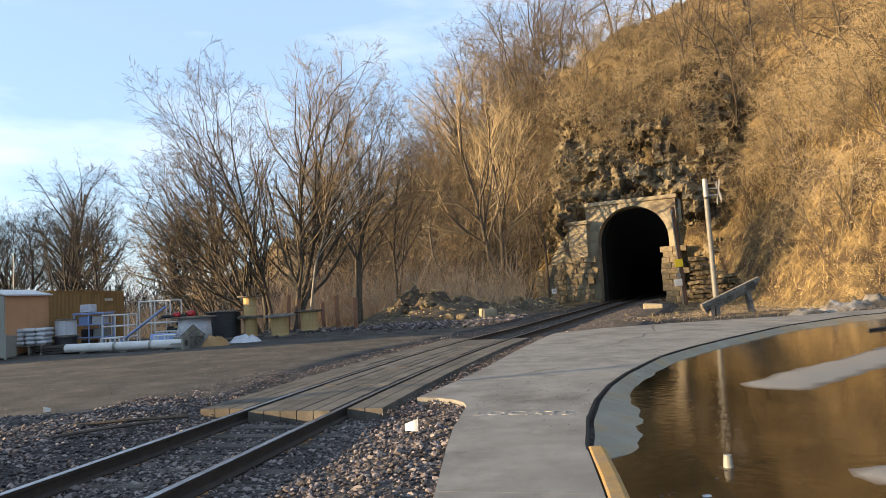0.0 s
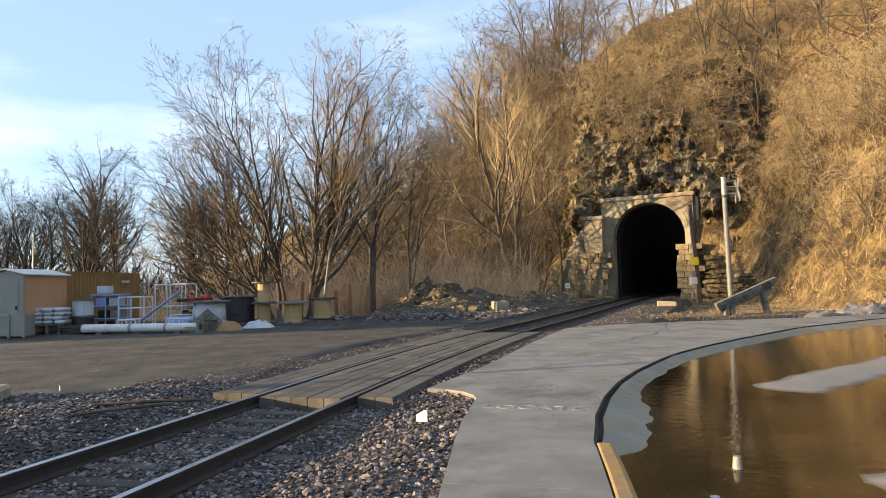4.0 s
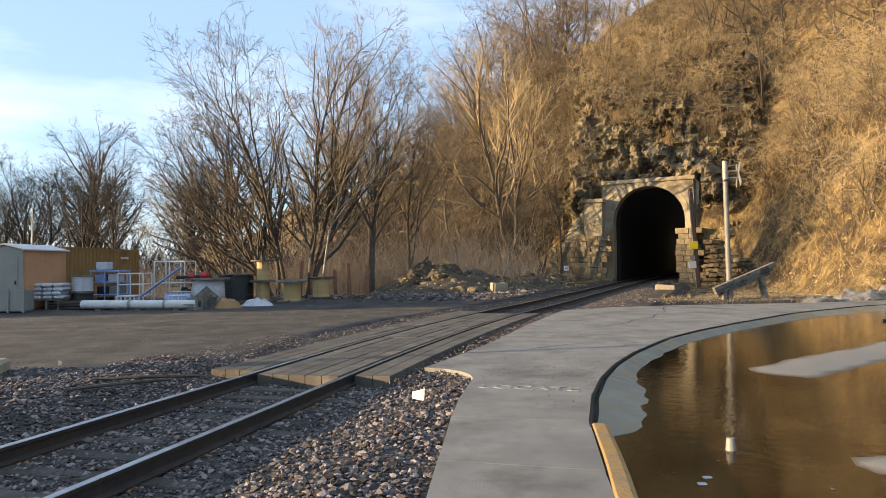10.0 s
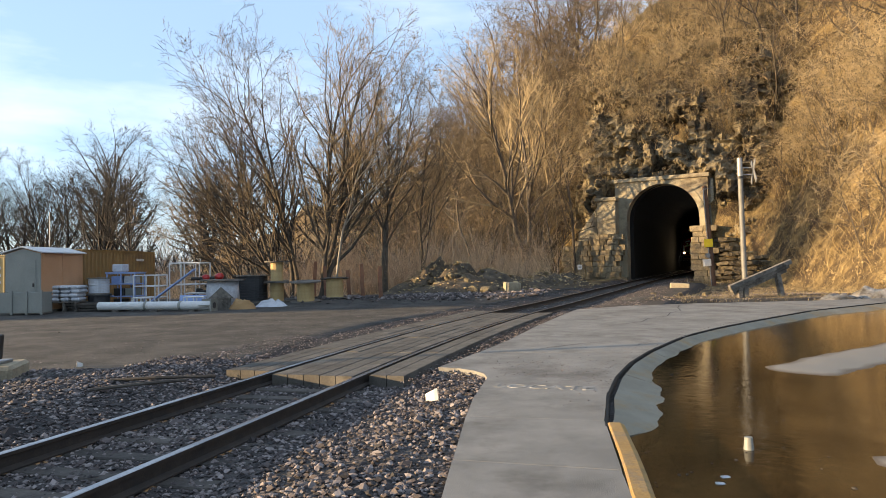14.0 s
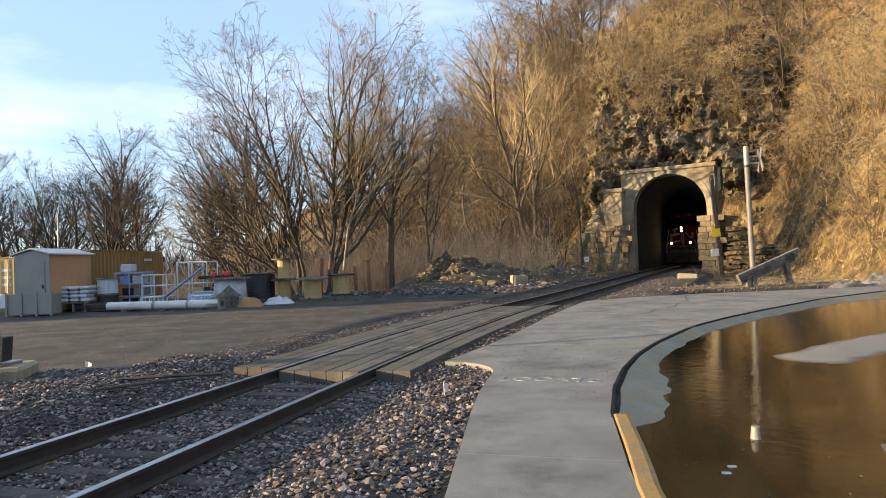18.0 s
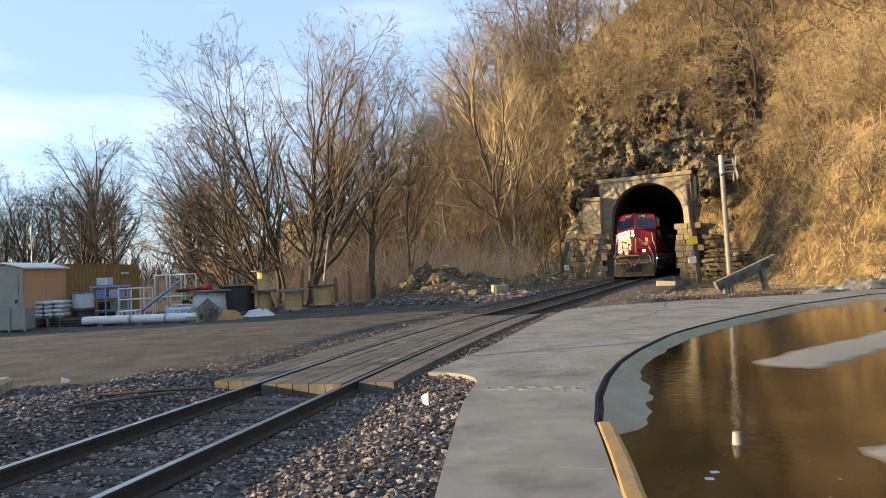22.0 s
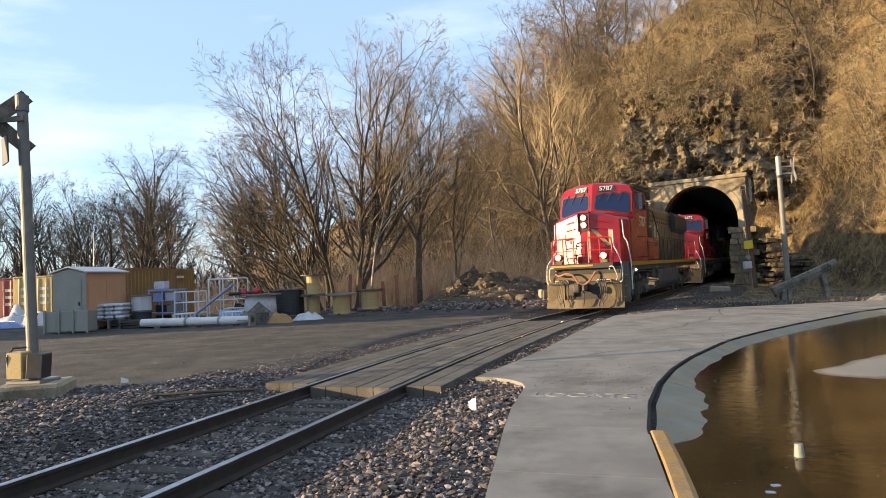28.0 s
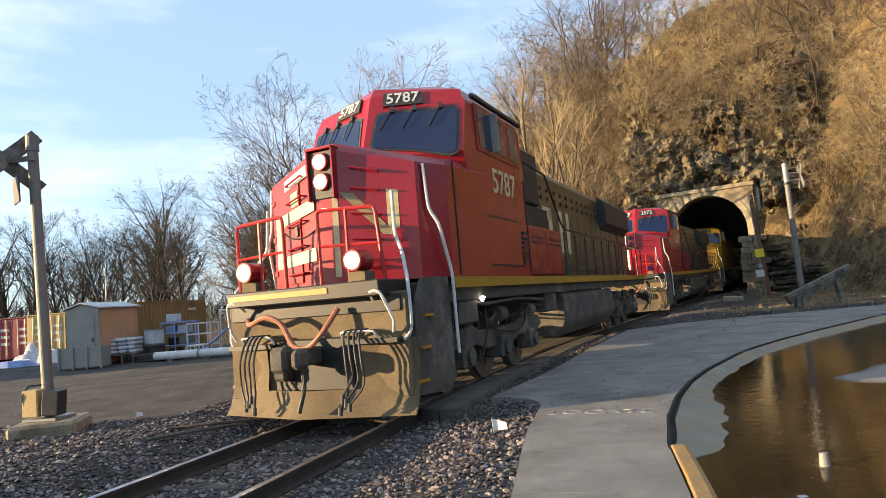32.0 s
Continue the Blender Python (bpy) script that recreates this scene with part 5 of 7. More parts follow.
        # front rail
        bm = pipe(B(), eased([(s * 0.28, -0.30, 1.76), (s * 0.28, -0.28, 2.72), (s * 1.12, -0.34, 2.68), (s * 1.16, -0.4, 1.76)], 0.07), 0.026, 8)
        pipe(bm, [(s * 0.70, -0.31, 1.76), (s * 0.70, -0.31, 2.70)], 0.024)
        pipe(bm, [(s * 0.28, -0.29, 2.25), (s * 1.14, -0.36, 2.22)], 0.02)
        part("front_rail", bm, M["bright_red"] if paint is M["red"] else M["loco_black"], L, "dark red front handrail")
    bm = pipe(B(), curved([(-0.28, -0.29, 2.5), (-0.1, -0.27, 2.40), (0.1, -0.27, 2.40), (0.28, -0.29, 2.5)]), 0.012)
    part("chain", bm, M["loco_black"], L)
    # nose
    plan = [(-1.50, -3.3), (-1.50, -1.74), (-1.24, -1.27), (-0.15, -0.86), (0.15, -0.86), (1.24, -1.27), (1.50, -1.74), (1.50, -3.3)]
    tops = [3.54, 3.46, 3.48, 3.76, 3.76, 3.48, 3.46, 3.54]
    r0 = [(x, y, 1.76) for x, y in plan]
    r1 = [(x, y - 0.03, t - 0.10) for (x, y), t in zip(plan, tops)]
    r2 = [(x * 0.94, y - 0.16, t + 0.02) for (x, y), t in zip(plan, tops)]
    r3 = [(x * 0.92, min(y - 0.4, -2.35), 3.72 if abs(x) < 1 else 3.56) for x, y in plan]
    nose = part("nose", loft([r0, r1, r2, r3]), paint, L)
    fl = Facet((-1.24, -1.27, 1.80), (-0.15, -0.86, 1.80), (-1.24, -1.30, 3.36), (-0.15, -0.89, 3.66))
    fr = Facet((0.15, -0.86, 1.80), (1.24, -1.27, 1.80), (0.15, -0.89, 3.66), (1.24, -1.30, 3.36))
    # viewed from ahead, +x lies on the viewer's left, so each facet is mirrored into outward order
    fl = Facet(fl.c[1], fl.c[0], fl.c[3], fl.c[2])
    fr = Facet(fr.c[1], fr.c[0], fr.c[3], fr.c[2])
    for f in (fl, fr):
        a, e = (0.22, 0.56) if f is fl else (0.44, 0.78)
        for v in (0.10, 0.32, 0.52, 0.72, 0.88):
            bm = pipe(B(), [f.at(a, v, 0), f.at(a, v, 0.08), f.at(e, v, 0.08), f.at(e, v, 0)], 0.014)
            part("grab_iron", bm, paint, nose)
        part("latch", f.plate(B(), 0.70, 0.80, 0.12, 0.24, 0.02), paint, nose)
    part("nose_door", fr.plate(B(), 0.06, 0.66, 0.03, 0.90, 0.022), paint, nose, "red nose door")
    for v in (0.12, 0.45, 0.80):
        part("hinge", fr.plate(B(), 0.02, 0.09, v, v + 0.05, 0.035), paint, nose)
    part("door_handle", fr.plate(B(), 0.58, 0.63, 0.42, 0.50, 0.05), M["loco_black"], nose)
    part("jacking_plate", rod(B(), fl.at(0.78, 0.36, -0.02), fl.at(0.78, 0.36, 0.02), 0.10, n=20), paint, nose)
    part("seam", box(B(), -1.512, -1.49, -2.02, -1.985, 1.78, 3.44), M["loco_black"], nose)
    part("seam", box(B(), 1.49, 1.512, -2.02, -1.985, 1.78, 3.44), M["loco_black"], nose)
    # headlight recess
    part("headlight_panel", box(B(), -0.20, 0.20, -0.90, -0.852, 2.98, 3.66, bevel=0.01), M["loco_black"], nose)
    for x0 in (-0.225, 0.195):
        part("headlight_cheek", box(B(), x0, x0 + 0.03, -1.0, -0.80, 2.96, 3.70, bevel=0.006), paint, nose)
    part("headlight_hood", box(B(), -0.225, 0.225, -1.0, -0.79, 3.67, 3.71, bevel=0.008), paint, nose)
    for z in (3.22, 3.50):
        can = part("headlight", rod(B(), (0, -0.90, z), (0, -0.81, z), 0.128, n=20), paint, nose)
        part("lens", rod(B(), (0, -0.81, z), (0, -0.795, z), 0.108, 0.10, n=20), M["lamp_rim"] if lit else M["glass"], can)
        if lit:
            part("bulb", rod(B(), (0, -0.80, z), (0, -0.787, z), 0.07, 0.055, n=16), M["lamp"], can, "bright lamp core")
    if style == 0:
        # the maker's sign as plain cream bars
        for f, bars in ((fl, ((-0.02, 0.05, 0.04, 0.74), (0.64, 0.78, 0.36, 0.74))), (fr, ((0.10, 0.99, 0.56, 0.66), (0.10, 0.99, 0.18, 0.28), (0.10, 0.30, 0.28, 0.56)))):
            for u0, u1, v0, v1 in bars:
                part("painted_bar", f.plate(B(), u0, u1, v0, v1, 0.004 if f is fl else 0.027, 0.01), M["pale_shape"], nose, "cream painted bar")
        bm = B()
        q = [fl.at(u, v, 0.008) for u, v in ((0.07, 0.68), (0.24, 0.68), (0.58, 0.36), (0.74, 0.36))]
        vs = [bm.verts.new(p) for p in (q[0], q[2], q[3], q[1])]
        bm.faces.new(vs)
        bmesh.ops.solidify(bm, geom=bm.faces[:], thickness=0.006)
        part("painted_bar", bm, M["pale_shape"], nose, "cream painted bar")
        part("decal", fr.plate(B(), 0.34, 0.86, 0.86, 0.95, 0.03, 0.01), M["white_paint"], nose)
        part("decal", fr.plate(B(), 0.48, 0.64, 0.68, 0.80, 0.03, 0.01), surf("green_decal", (0.10, 0.28, 0.16), (0.5, 0.45, 0.2), 6, 0.5, 0), nose)
    # cab
    rings = []
    for z, h, ya, yb in ((1.76, 1.48, 3.05, 2.3), (3.72, 1.48, 2.55, 1.96), (4.56, 1.45, 2.85, 2.28), (4.82, 1.34, 2.92, 2.38), (4.98, 0.85, 3.00, 2.52)):
        rings.append([(-h, -5.5, z), (-h, -ya, z), (0, -yb, z), (h, -ya, z), (h, -5.5, z)])
    cab = part("cab", loft(rings), paint, L)
    part("cab_roof", box(B(), -1.2, 1.2, -5.55, -3.1, 4.85, 4.95, bevel=0.05), M["loco_black"] if style == 0 else paint, cab)
    for s in (-1, 1):
        lo, hi = rings[1], rings[2]
        tp = rings[3]
        i = 1 if s < 0 else 3
        if s < 0:
            w = Facet(lo[2], lo[1], hi[2], hi[1])
            nb = Facet(hi[2], hi[1], tp[2], tp[1])
        else:
            w = Facet(lo[3], lo[2], hi[3], hi[2])
            nb = Facet(hi[3], hi[2], tp[3], tp[2])
        rim = [(0.06, 0.26), (0.10, 0.17), (0.52, 0.06), (0.88, -0.10), (0.94, -0.06), (0.955, 0.05), (0.945, 0.86), (0.91, 0.94), (0.14, 0.94), (0.08, 0.88)]
        if s > 0:
            rim = [(1 - u, v) for u, v in rim][::-1]
        cu, cw = sum(p[0] for p in rim) / len(rim), sum(p[1] for p in rim) / len(rim)
        part("window_gasket", w.shape(B(), rim, 0.014), M["black"], cab)
        part("windshield", w.shape(B(), [(cu + (u - cu) * 0.94, cw + (v - cw) * 0.9) for u, v in rim], 0.022), M["glass"], cab, "dark windshield with the sky's blue reflection in its colour")
        for u in (0.25, 0.48, 0.75):
            bm = pipe(B(), [w.at(u, 0.95, 0.05), w.at(u - 0.04, 0.80, 0.06), w.at(u - 0.10, 0.55, 0.05)], 0.012)
            box(bm, -0.03, 0.03, -0.05, 0.05, -0.02, 0.03, w.frame_at(u, 0.95, 0.03))
            part("wiper", bm, M["black"], cab)
        u = 0.36 if s < 0 else 0.64
        part("number_board", nb.plate(B(), u - 0.21, u + 0.21, 0.16, 1.08, 0.035, 0.06), M["black"], cab, "black number board")
        if number:
            words(number, 0.27, M["white_paint"], nb.frame_at(u, 0.62, 0.042), cab, label="white road number")
        # side
        side = Facet((s * 1.485, -3.10 if s < 0 else -5.35, 3.74), (s * 1.485, -5.35 if s < 0 else -3.10, 3.74), (s * 1.465, -3.10 if s < 0 else -5.35, 4.64), (s * 1.465, -5.35 if s < 0 else -3.10, 4.64))
        part("side_window_frame", side.plate(B(), 0.02, 0.98, 0.10, 0.98, 0.012), paint, cab)
        for a, e in ((0.06, 0.32), (0.36, 0.62), (0.72, 0.94)):
            part("side_window", side.plate(B(), a, e, 0.18, 0.92, 0.02), M["glass"], cab)
        part("wind_deflector", box(B(), s * 1.50 - 0.12, s * 1.50 + 0.12, -3.85, -3.82, 3.9, 4.56), M["galv"], cab)
        part("drip_rail", box(B(), min(s * 1.44, s * 1.52), max(s * 1.44, s * 1.52), -5.5, -3.05, 4.68, 4.75, bevel=0.01), M["loco_black"], cab)
        if number:
            rz = facing((s * 1.487, -4.3, 3.38), (0, s, 0), (0, 0, 1))
            words(number, 0.60, M["pale_shape"], rz, cab, label="pale side number")
        part("side_hatch", box(B(), min(s * 1.47, s * 1.50), max(s * 1.47, s * 1.50), -4.95, -3.3, 1.95, 2.75, bevel=0.01), paint, cab)
        bm = B()
        for y0, y1, z0, z1 in ((-4.97, -3.28, 2.75, 2.775), (-4.97, -3.28, 1.93, 1.95), (-3.30, -3.28, 1.95, 2.75), (-4.97, -4.95, 1.95, 2.75), (-5.45, -5.43, 1.8, 3.6)):
            box(bm, min(s * 1.47, s * 1.495), max(s * 1.47, s * 1.495), y0, y1, z0, z1)
        part("hatch_gap", bm, M["loco_black"], cab)
        bm = B()
        for k in range(7):
            box(bm, min(s * 1.49, s * 1.515), max(s * 1.49, s * 1.515), -5.3, -5.02, 2.0 + k * 0.09, 2.05 + k * 0.09)
        part("louvre", bm, M["loco_black"], cab)
    # roof gear
    part("horn", rod(rod(B(), (0.3, -4.2, 5.04), (0.3, -3.7, 5.07), 0.03, 0.09, n=10), (0.3, -4.25, 4.9), (0.3, -4.25, 5.06), 0.03), M["frame_grey"], cab)
    part("antenna", box(B(), -0.5, -0.2, -4.6, -4.2, 4.93, 5.06, bevel=0.02), M["white_metal"], cab)
    # frame, walkway, sill
    part("underframe", box(B(), -1.38, 1.38, -21.0, -1.0, 1.40, 1.70, bevel=0.02), M["frame_grey"], L)
    for s in (-1, 1):
        part("walkway", box(B(), min(s * 0.9, s * 1.5), max(s * 0.9, s * 1.5), -20.6, -5.5, 1.70, 1.76), M["loco_black"], L)
        for k in range(3):
            part("side_sill", box(B(), min(s * 1.47, s * 1.51), max(s * 1.47, s * 1.51), -1.75 - 6.3 * (k + 1) + 0.01, -1.75 - 6.3 * k, 1.60, 1.755), M["loco_yellow"], L, "yellow reflective side sill")
        for k in range(12):
            y = -8.3 - 1.08 * k
            part("stanchion", rod(B(), (s * 1.46, y, 1.72), (s * 1.46, y, 2.78), 0.02, n=6), M["loco_black"], L)
        part("handrail", pipe(B(), [(s * 1.44, -5.5, 4.05), (s * 1.40, -7.3, 4.0), (s * 1.46, -8.1, 3.0), (s * 1.46, -8.4, 2.85), (s * 1.46, -20.2, 2.82)], 0.022), M["loco_black"], L)
    # long hood
    sec = [(-0.92, 1.76), (-0.92, 4.26), (-0.62, 4.56), (0.62, 4.56), (0.92, 4.26), (0.92, 1.76)]
    bm = prism(B(), sec, -20.3, -5.5, "y", bevel=0.02)
    hood = part("hood", bm, body, L)
    for s in (-1, 1):
        for k in range(15):
            y = -7.9 - 0.78 * k
            if y < -17.0 and style == 0 and k % 2:
                continue
            part("hood_door", box(B(), min(s * 0.92, s * 0.945), max(s * 0.92, s * 0.945), y - 0.36, y + 0.36, 1.95, 3.55, bevel=0.01), body, hood)
        disc = part("latch", rod(B(), (-0.012, 0, 0), (0.012, 0, 0), 0.05, n=8), M["loco_black"], hood)
        disc.matrix_basis = pose(s * 0.94, -7.9, 3.72)
        for k in range(1, 32):
            again(disc, pose(s * 0.94, -7.9 - 0.62 * (k // 2), 3.72 + 0.22 * (k % 2)), hood)
        part("intake_grille", box(B(), min(s * 0.9, s * 1.24), max(s * 0.9, s * 1.24), -7.3, -5.56, 3.32, 4.46, bevel=0.03), M["loco_black"], hood, "black intake grille")
        part("equipment_cabinet", box(B(), min(s * 0.9, s * 1.44), max(s * 0.9, s * 1.44), -8.1, -5.52, 1.77, 2.78, bevel=0.03), paint, hood, "dusty red low cabinet")
        for k in range(2):
            part("cabinet_door", box(B(), min(s * 1.44, s * 1.455), max(s * 1.44, s * 1.455), -6.78 - 1.24 * k, -5.62 - 1.24 * k, 1.82, 2.72, bevel=0.006), paint, hood)
            bm = B()
            for q in range(5):
                for r in range(2):
                    box(bm, min(s * 1.45, s * 1.462), max(s * 1.45, s * 1.462), -6.6 - 1.24 * k + 0.18 * q, -6.48 - 1.24 * k + 0.18 * q, 2.42 + 0.10 * r, 2.46 + 0.10 * r)
            part("louvre", bm, M["loco_black"], hood)
        part("blower_panel", box(B(), min(s * 0.9, s * 1.20), max(s * 0.9, s * 1.20), -8.0, -5.55, 2.80, 3.30, bevel=0.02), M["loco_black"], hood)
        part("radiator", prism(B(), [(s * 0.92, 3.30), (s * 1.18, 3.55), (s * 1.18, 4.25), (s * 0.92, 4.46)], -19.8, -15.2, "y"), M["loco_black"], hood, "black flared radiator grille")
        if style == 0:
            for y0, y1, z0, z1 in ((-9.3, -9.0, 2.4, 3.5), (-10.3, -10.0, 2.4, 3.5), (-9.3, -8.5, 3.2, 3.5), (-11.0, -10.7, 2.4, 3.5)):
                part("painted_bar", box(B(), min(s * 0.945, s * 0.95), max(s * 0.945, s * 0.95), y0, y1, z0, z1), M["pale_shape"], hood, "faded cream bar")
    for y in (-9.2, -11.0, -16.2, -18.0):
        part("roof_fan", rod(B(), (0, y, 4.48), (0, y, 4.60), 0.55, n=20), M["loco_black"], hood)
    part("exhaust_stack", box(B(), -0.3, 0.3, -13.2, -12.5, 4.48, 4.72, bevel=0.03), M["loco_black"], hood)
    # tanks
    tank = [(-1.35, 0.62), (-1.40, 0.75), (-1.40, 1.28), (-1.30, 1.38), (1.30, 1.38), (1.40, 1.28), (1.40, 0.75), (1.35, 0.62), (1.15, 0.38), (-1.15, 0.38)]
    part("fuel_tank", prism(B(), tank, -13.9, -8.0, "y", bevel=0.03), M["frame_grey"], L, "dust-covered fuel tank")
    for s in (-1, 1):
        part("air_reservoir", rod(B(), (s * 1.22, -12.6, 1.52), (s * 1.22, -9.6, 1.52), 0.17, n=14), M["frame_grey"], L)
        part("step_light", rod(B(), (s * 1.40, -2.95, 1.42), (s * 1.44, -2.95, 1.40), 0.045, n=10), M["small_lamp"] if lit else M["frame_grey"], L)
        part("equipment_box", box(B(), min(s * 1.0, s * 1.3), max(s * 1.0, s * 1.3), -7.7, -6.9, 1.0, 1.45, bevel=0.03), M["frame_grey"], L)
        part("equipment_box", box(B(), min(s * 1.15, s * 1.35), max(s * 1.15, s * 1.35), -2.9, -2.2, 1.05, 1.4, bevel=0.03), M["frame_grey"], L)
        bm = pipe(B(), [(s * 1.30, -2.0, 1.5), (s * 1.32, -3.2, 1.32), (s * 1.32, -5.0, 1.36), (s * 1.32, -6.6, 1.28)], 0.03)
        part("brake_pipe", bm, M["frame_grey"], L)
    part("rear_coupler", box(B(), -0.16, 0.16, -21.9, -20.9, 0.74, 0.98, bevel=0.03), M["frame_grey"], L)
    L.scale = (LOCO_K, LOCO_K, LOCO_K)
    return L, wheels


LOCO_K = 1.07
LOCO_LEN = 22.0 * LOCO_K
lead, lead_wheels = locomotive("5787", "red wide-cab diesel locomotive with dusty plough and lit headlights", M["red"], M["hood"], True, 0)
second, second_wheels = locomotive("2672", "red-cabbed dusty diesel locomotive coupled behind the leader", M["red"], M["hood"], False, 1)
third, third_wheels = locomotive("", "yellow-orange diesel locomotive following in the tunnel", M["amber"], M["amber"], False, 2)

# where the plough's tip of the leader is, seconds and metres along the track
RUN = [(0, 138), (4, 124), (8, 109.5), (11, 98), (13, 90.3), (15, 82.5), (17, 74.5), (20, 61.8), (23, 47.9), (26, 32.9), (29, 19.9), (30, 15.4), (31, 10.7), (32, 5.6)]


def run(t):
    """Smooth distance along the track (a natural spline through RUN)."""
    ts, ss = np.array([r[0] for r in RUN], float), np.array([r[1] for r in RUN], float)
    h = np.diff(ts)
    n = len(ts)
    a, b = np.eye(n), np.zeros(n)
    for i in range(1, n - 1):
        a[i, i - 1:i + 2] = h[i - 1], 2 * (h[i - 1] + h[i]), h[i]
        b[i] = 6 * ((ss[i + 1] - ss[i]) / h[i] - (ss[i] - ss[i - 1]) / h[i - 1])
    m = np.linalg.solve(a, b)
    i = int(min(max(np.searchsorted(ts, t) - 1, 0), n - 2))
    u, v = t - ts[i], ts[i + 1] - t
    return float((m[i] * v ** 3 + m[i + 1] * u ** 3) / (6 * h[i]) + (ss[i] / h[i] - m[i] * h[i] / 6) * v + (ss[i + 1] / h[i] - m[i + 1] * h[i] / 6) * u)


def loco_pose(s):
    """A locomotive whose plough stands at s, on the chord between its trucks."""
    a, b = on_track(s + 4.35 * LOCO_K), on_track(s + 17.4 * LOCO_K)
    y = (a - b).normalized()
    x = y.cross(Vector((0, 0, 1))).normalized()
    z = x.cross(y)
    return Matrix.Translation(a + y * 4.35 * LOCO_K) @ Matrix((x, y, z)).transposed().to_4x4()


def move_train():
    for k, L in enumerate((lead, second, third)):
        walk(L, [(t, loco_pose(run(t) + k * LOCO_LEN + (1.8 if k else 0))) for t in [i * 0.5 for i in range(65)]])
    for wheels in (lead_wheels, second_wheels):
        for w, L in wheels:
            base = w.location.copy()
            rows = []
            for i in range(int(32 / 0.1) + 1):
                t = i * 0.1
                turn = -(run(0) - run(t)) / (WHEEL_R * LOCO_K)
                rows.append((t, Matrix.Translation(base) @ Matrix.Rotation(turn, 4, "X")))
            walk(w, rows)

# ---- beside the track ----
M["tan_paint"] = surf("orange_tan_paint", (0.42, 0.218, 0.113), (0.487, 0.269, 0.147), 0.8, 0.6, 0.1, 30, c3=(0.386, 0.21, 0.109), spots=0.64)
M["brown_paint"] = surf("ochre_container_paint", (0.21, 0.113, 0.0378), (0.26, 0.147, 0.0504), 0.8, 0.6, 0.1, 30, c3=(0.143, 0.0756, 0.0336), spots=0.66)
M["red_box"] = surf("maroon_container_paint", (0.185, 0.0294, 0.0378), (0.235, 0.042, 0.0504), 0.8, 0.6, 0.1, 30)
M["cream_box"] = surf("mustard_container_paint", (0.353, 0.252, 0.101), (0.42, 0.311, 0.143), 0.8, 0.6, 0.1, 30)
M["off_white"] = surf("off_white_panel", (0.168, 0.176, 0.16), (0.218, 0.223, 0.202), 0.8, 0.5, 0.05, 40, c3=(0.143, 0.143, 0.122), spots=0.62)
M["plastic"] = surf("white_wrap", (0.353, 0.37, 0.403), (0.47, 0.487, 0.521), 4, 0.35, 0.6, 14, dist=0.02)
M["blue"] = surf("pale_blue_paint", (0.185, 0.277, 0.521), (0.252, 0.353, 0.588), 2, 0.5, 0.05)
M["dirt"] = surf("brown_earth", (0.0462, 0.0353, 0.0252), (0.126, 0.0966, 0.0655), 1.6, 0.95, 1.0, 9, c3=(0.0294, 0.0235, 0.0176), dist=0.08)
M["sand"] = surf("ochre_sand", (0.252, 0.143, 0.0588), (0.336, 0.202, 0.0924), 2, 0.95, 0.4, 40)
M["snow"] = surf("dirty_snow", (0.134, 0.122, 0.101), (0.353, 0.336, 0.311), 1.6, 0.8, 0.6, 14, c3=(0.084, 0.0672, 0.0462), spots=0.5, dist=0.05)
M["flag"] = surf("white_flag", (0.622, 0.613, 0.588), (0.689, 0.68, 0.655), 5, 0.6, 0.1)


def gz(x, y):
    return ground_z(x, y)


def mound(name, x, y, rx, ry, h, material, label, category, rough=0.25, seed=1, rz=0, kind="", steps=20):
    """A low heap with an uneven surface."""
    vs, fs = [], []
    base = gz(x, y) - 0.12
    for j in range(steps + 1):
        for i in range(steps + 1):
            u, v = 2 * i / steps - 1, 2 * j / steps - 1
            r = math.hypot(u, v)
            k = max(0, 1 - r ** 2.2)
            n = noise.fractal(Vector((u * 2.2 + seed, v * 2.2, seed * 0.7)), 0.8, 2, 4)
            z = (h + 0.12) * k * (1 + rough * 1.2 * n) + rough * 0.25 * h * n * min(1, k * 4)
            vs.append((u * rx, v * ry, max(z, 0) if r < 1 else -0.05))
    for j in range(steps):
        for i in range(steps):
            a = j * (steps + 1) + i
            fs.append((a, a + 1, a + steps + 2, a + steps + 1))
    ob = mesh_part(name, vs, fs, material, smooth=True)
    ob.matrix_basis = pose(x, y, base, 0, 0, rz)
    return tagged(ob, label, category, kind=kind)


def rock_mesh(seed, flat=0.7):
    rnd = random.Random(seed)
    bm = B()
    bmesh.ops.create_icosphere(bm, subdivisions=2, radius=1)
    planes = [(Vector((rnd.gauss(0, 1), rnd.gauss(0, 1), rnd.gauss(0, 1))).normalized(), rnd.uniform(0.55, 0.85)) for _ in range(9)]
    for v in bm.verts:
        for n, d in planes:
            e = v.co.dot(n) - d
            if e > 0:
                v.co -= n * e
        v.co.z *= flat
    me = bpy.data.meshes.new("boulder")
    bm.to_mesh(me)
    bm.free()
    me.materials.append(M["rock"])
    return me


ROCKS = [rock_mesh(i) for i in range(6)]
rr = random.Random(31)


def boulder(x, y, r, label="pale limestone boulder lying by the track", group="boulders by the track", up=0.0):
    o = new("boulder", rr.choice(ROCKS))
    o.matrix_basis = pose(x, y, gz(x, y) + r * 0.45 + up, 0, 0, rr.uniform(0, 360))
    o.scale = (r * rr.uniform(0.8, 1.3), r * rr.uniform(0.8, 1.2), r * rr.uniform(0.8, 1.3))
    return tagged(o, label, "boulder", group)


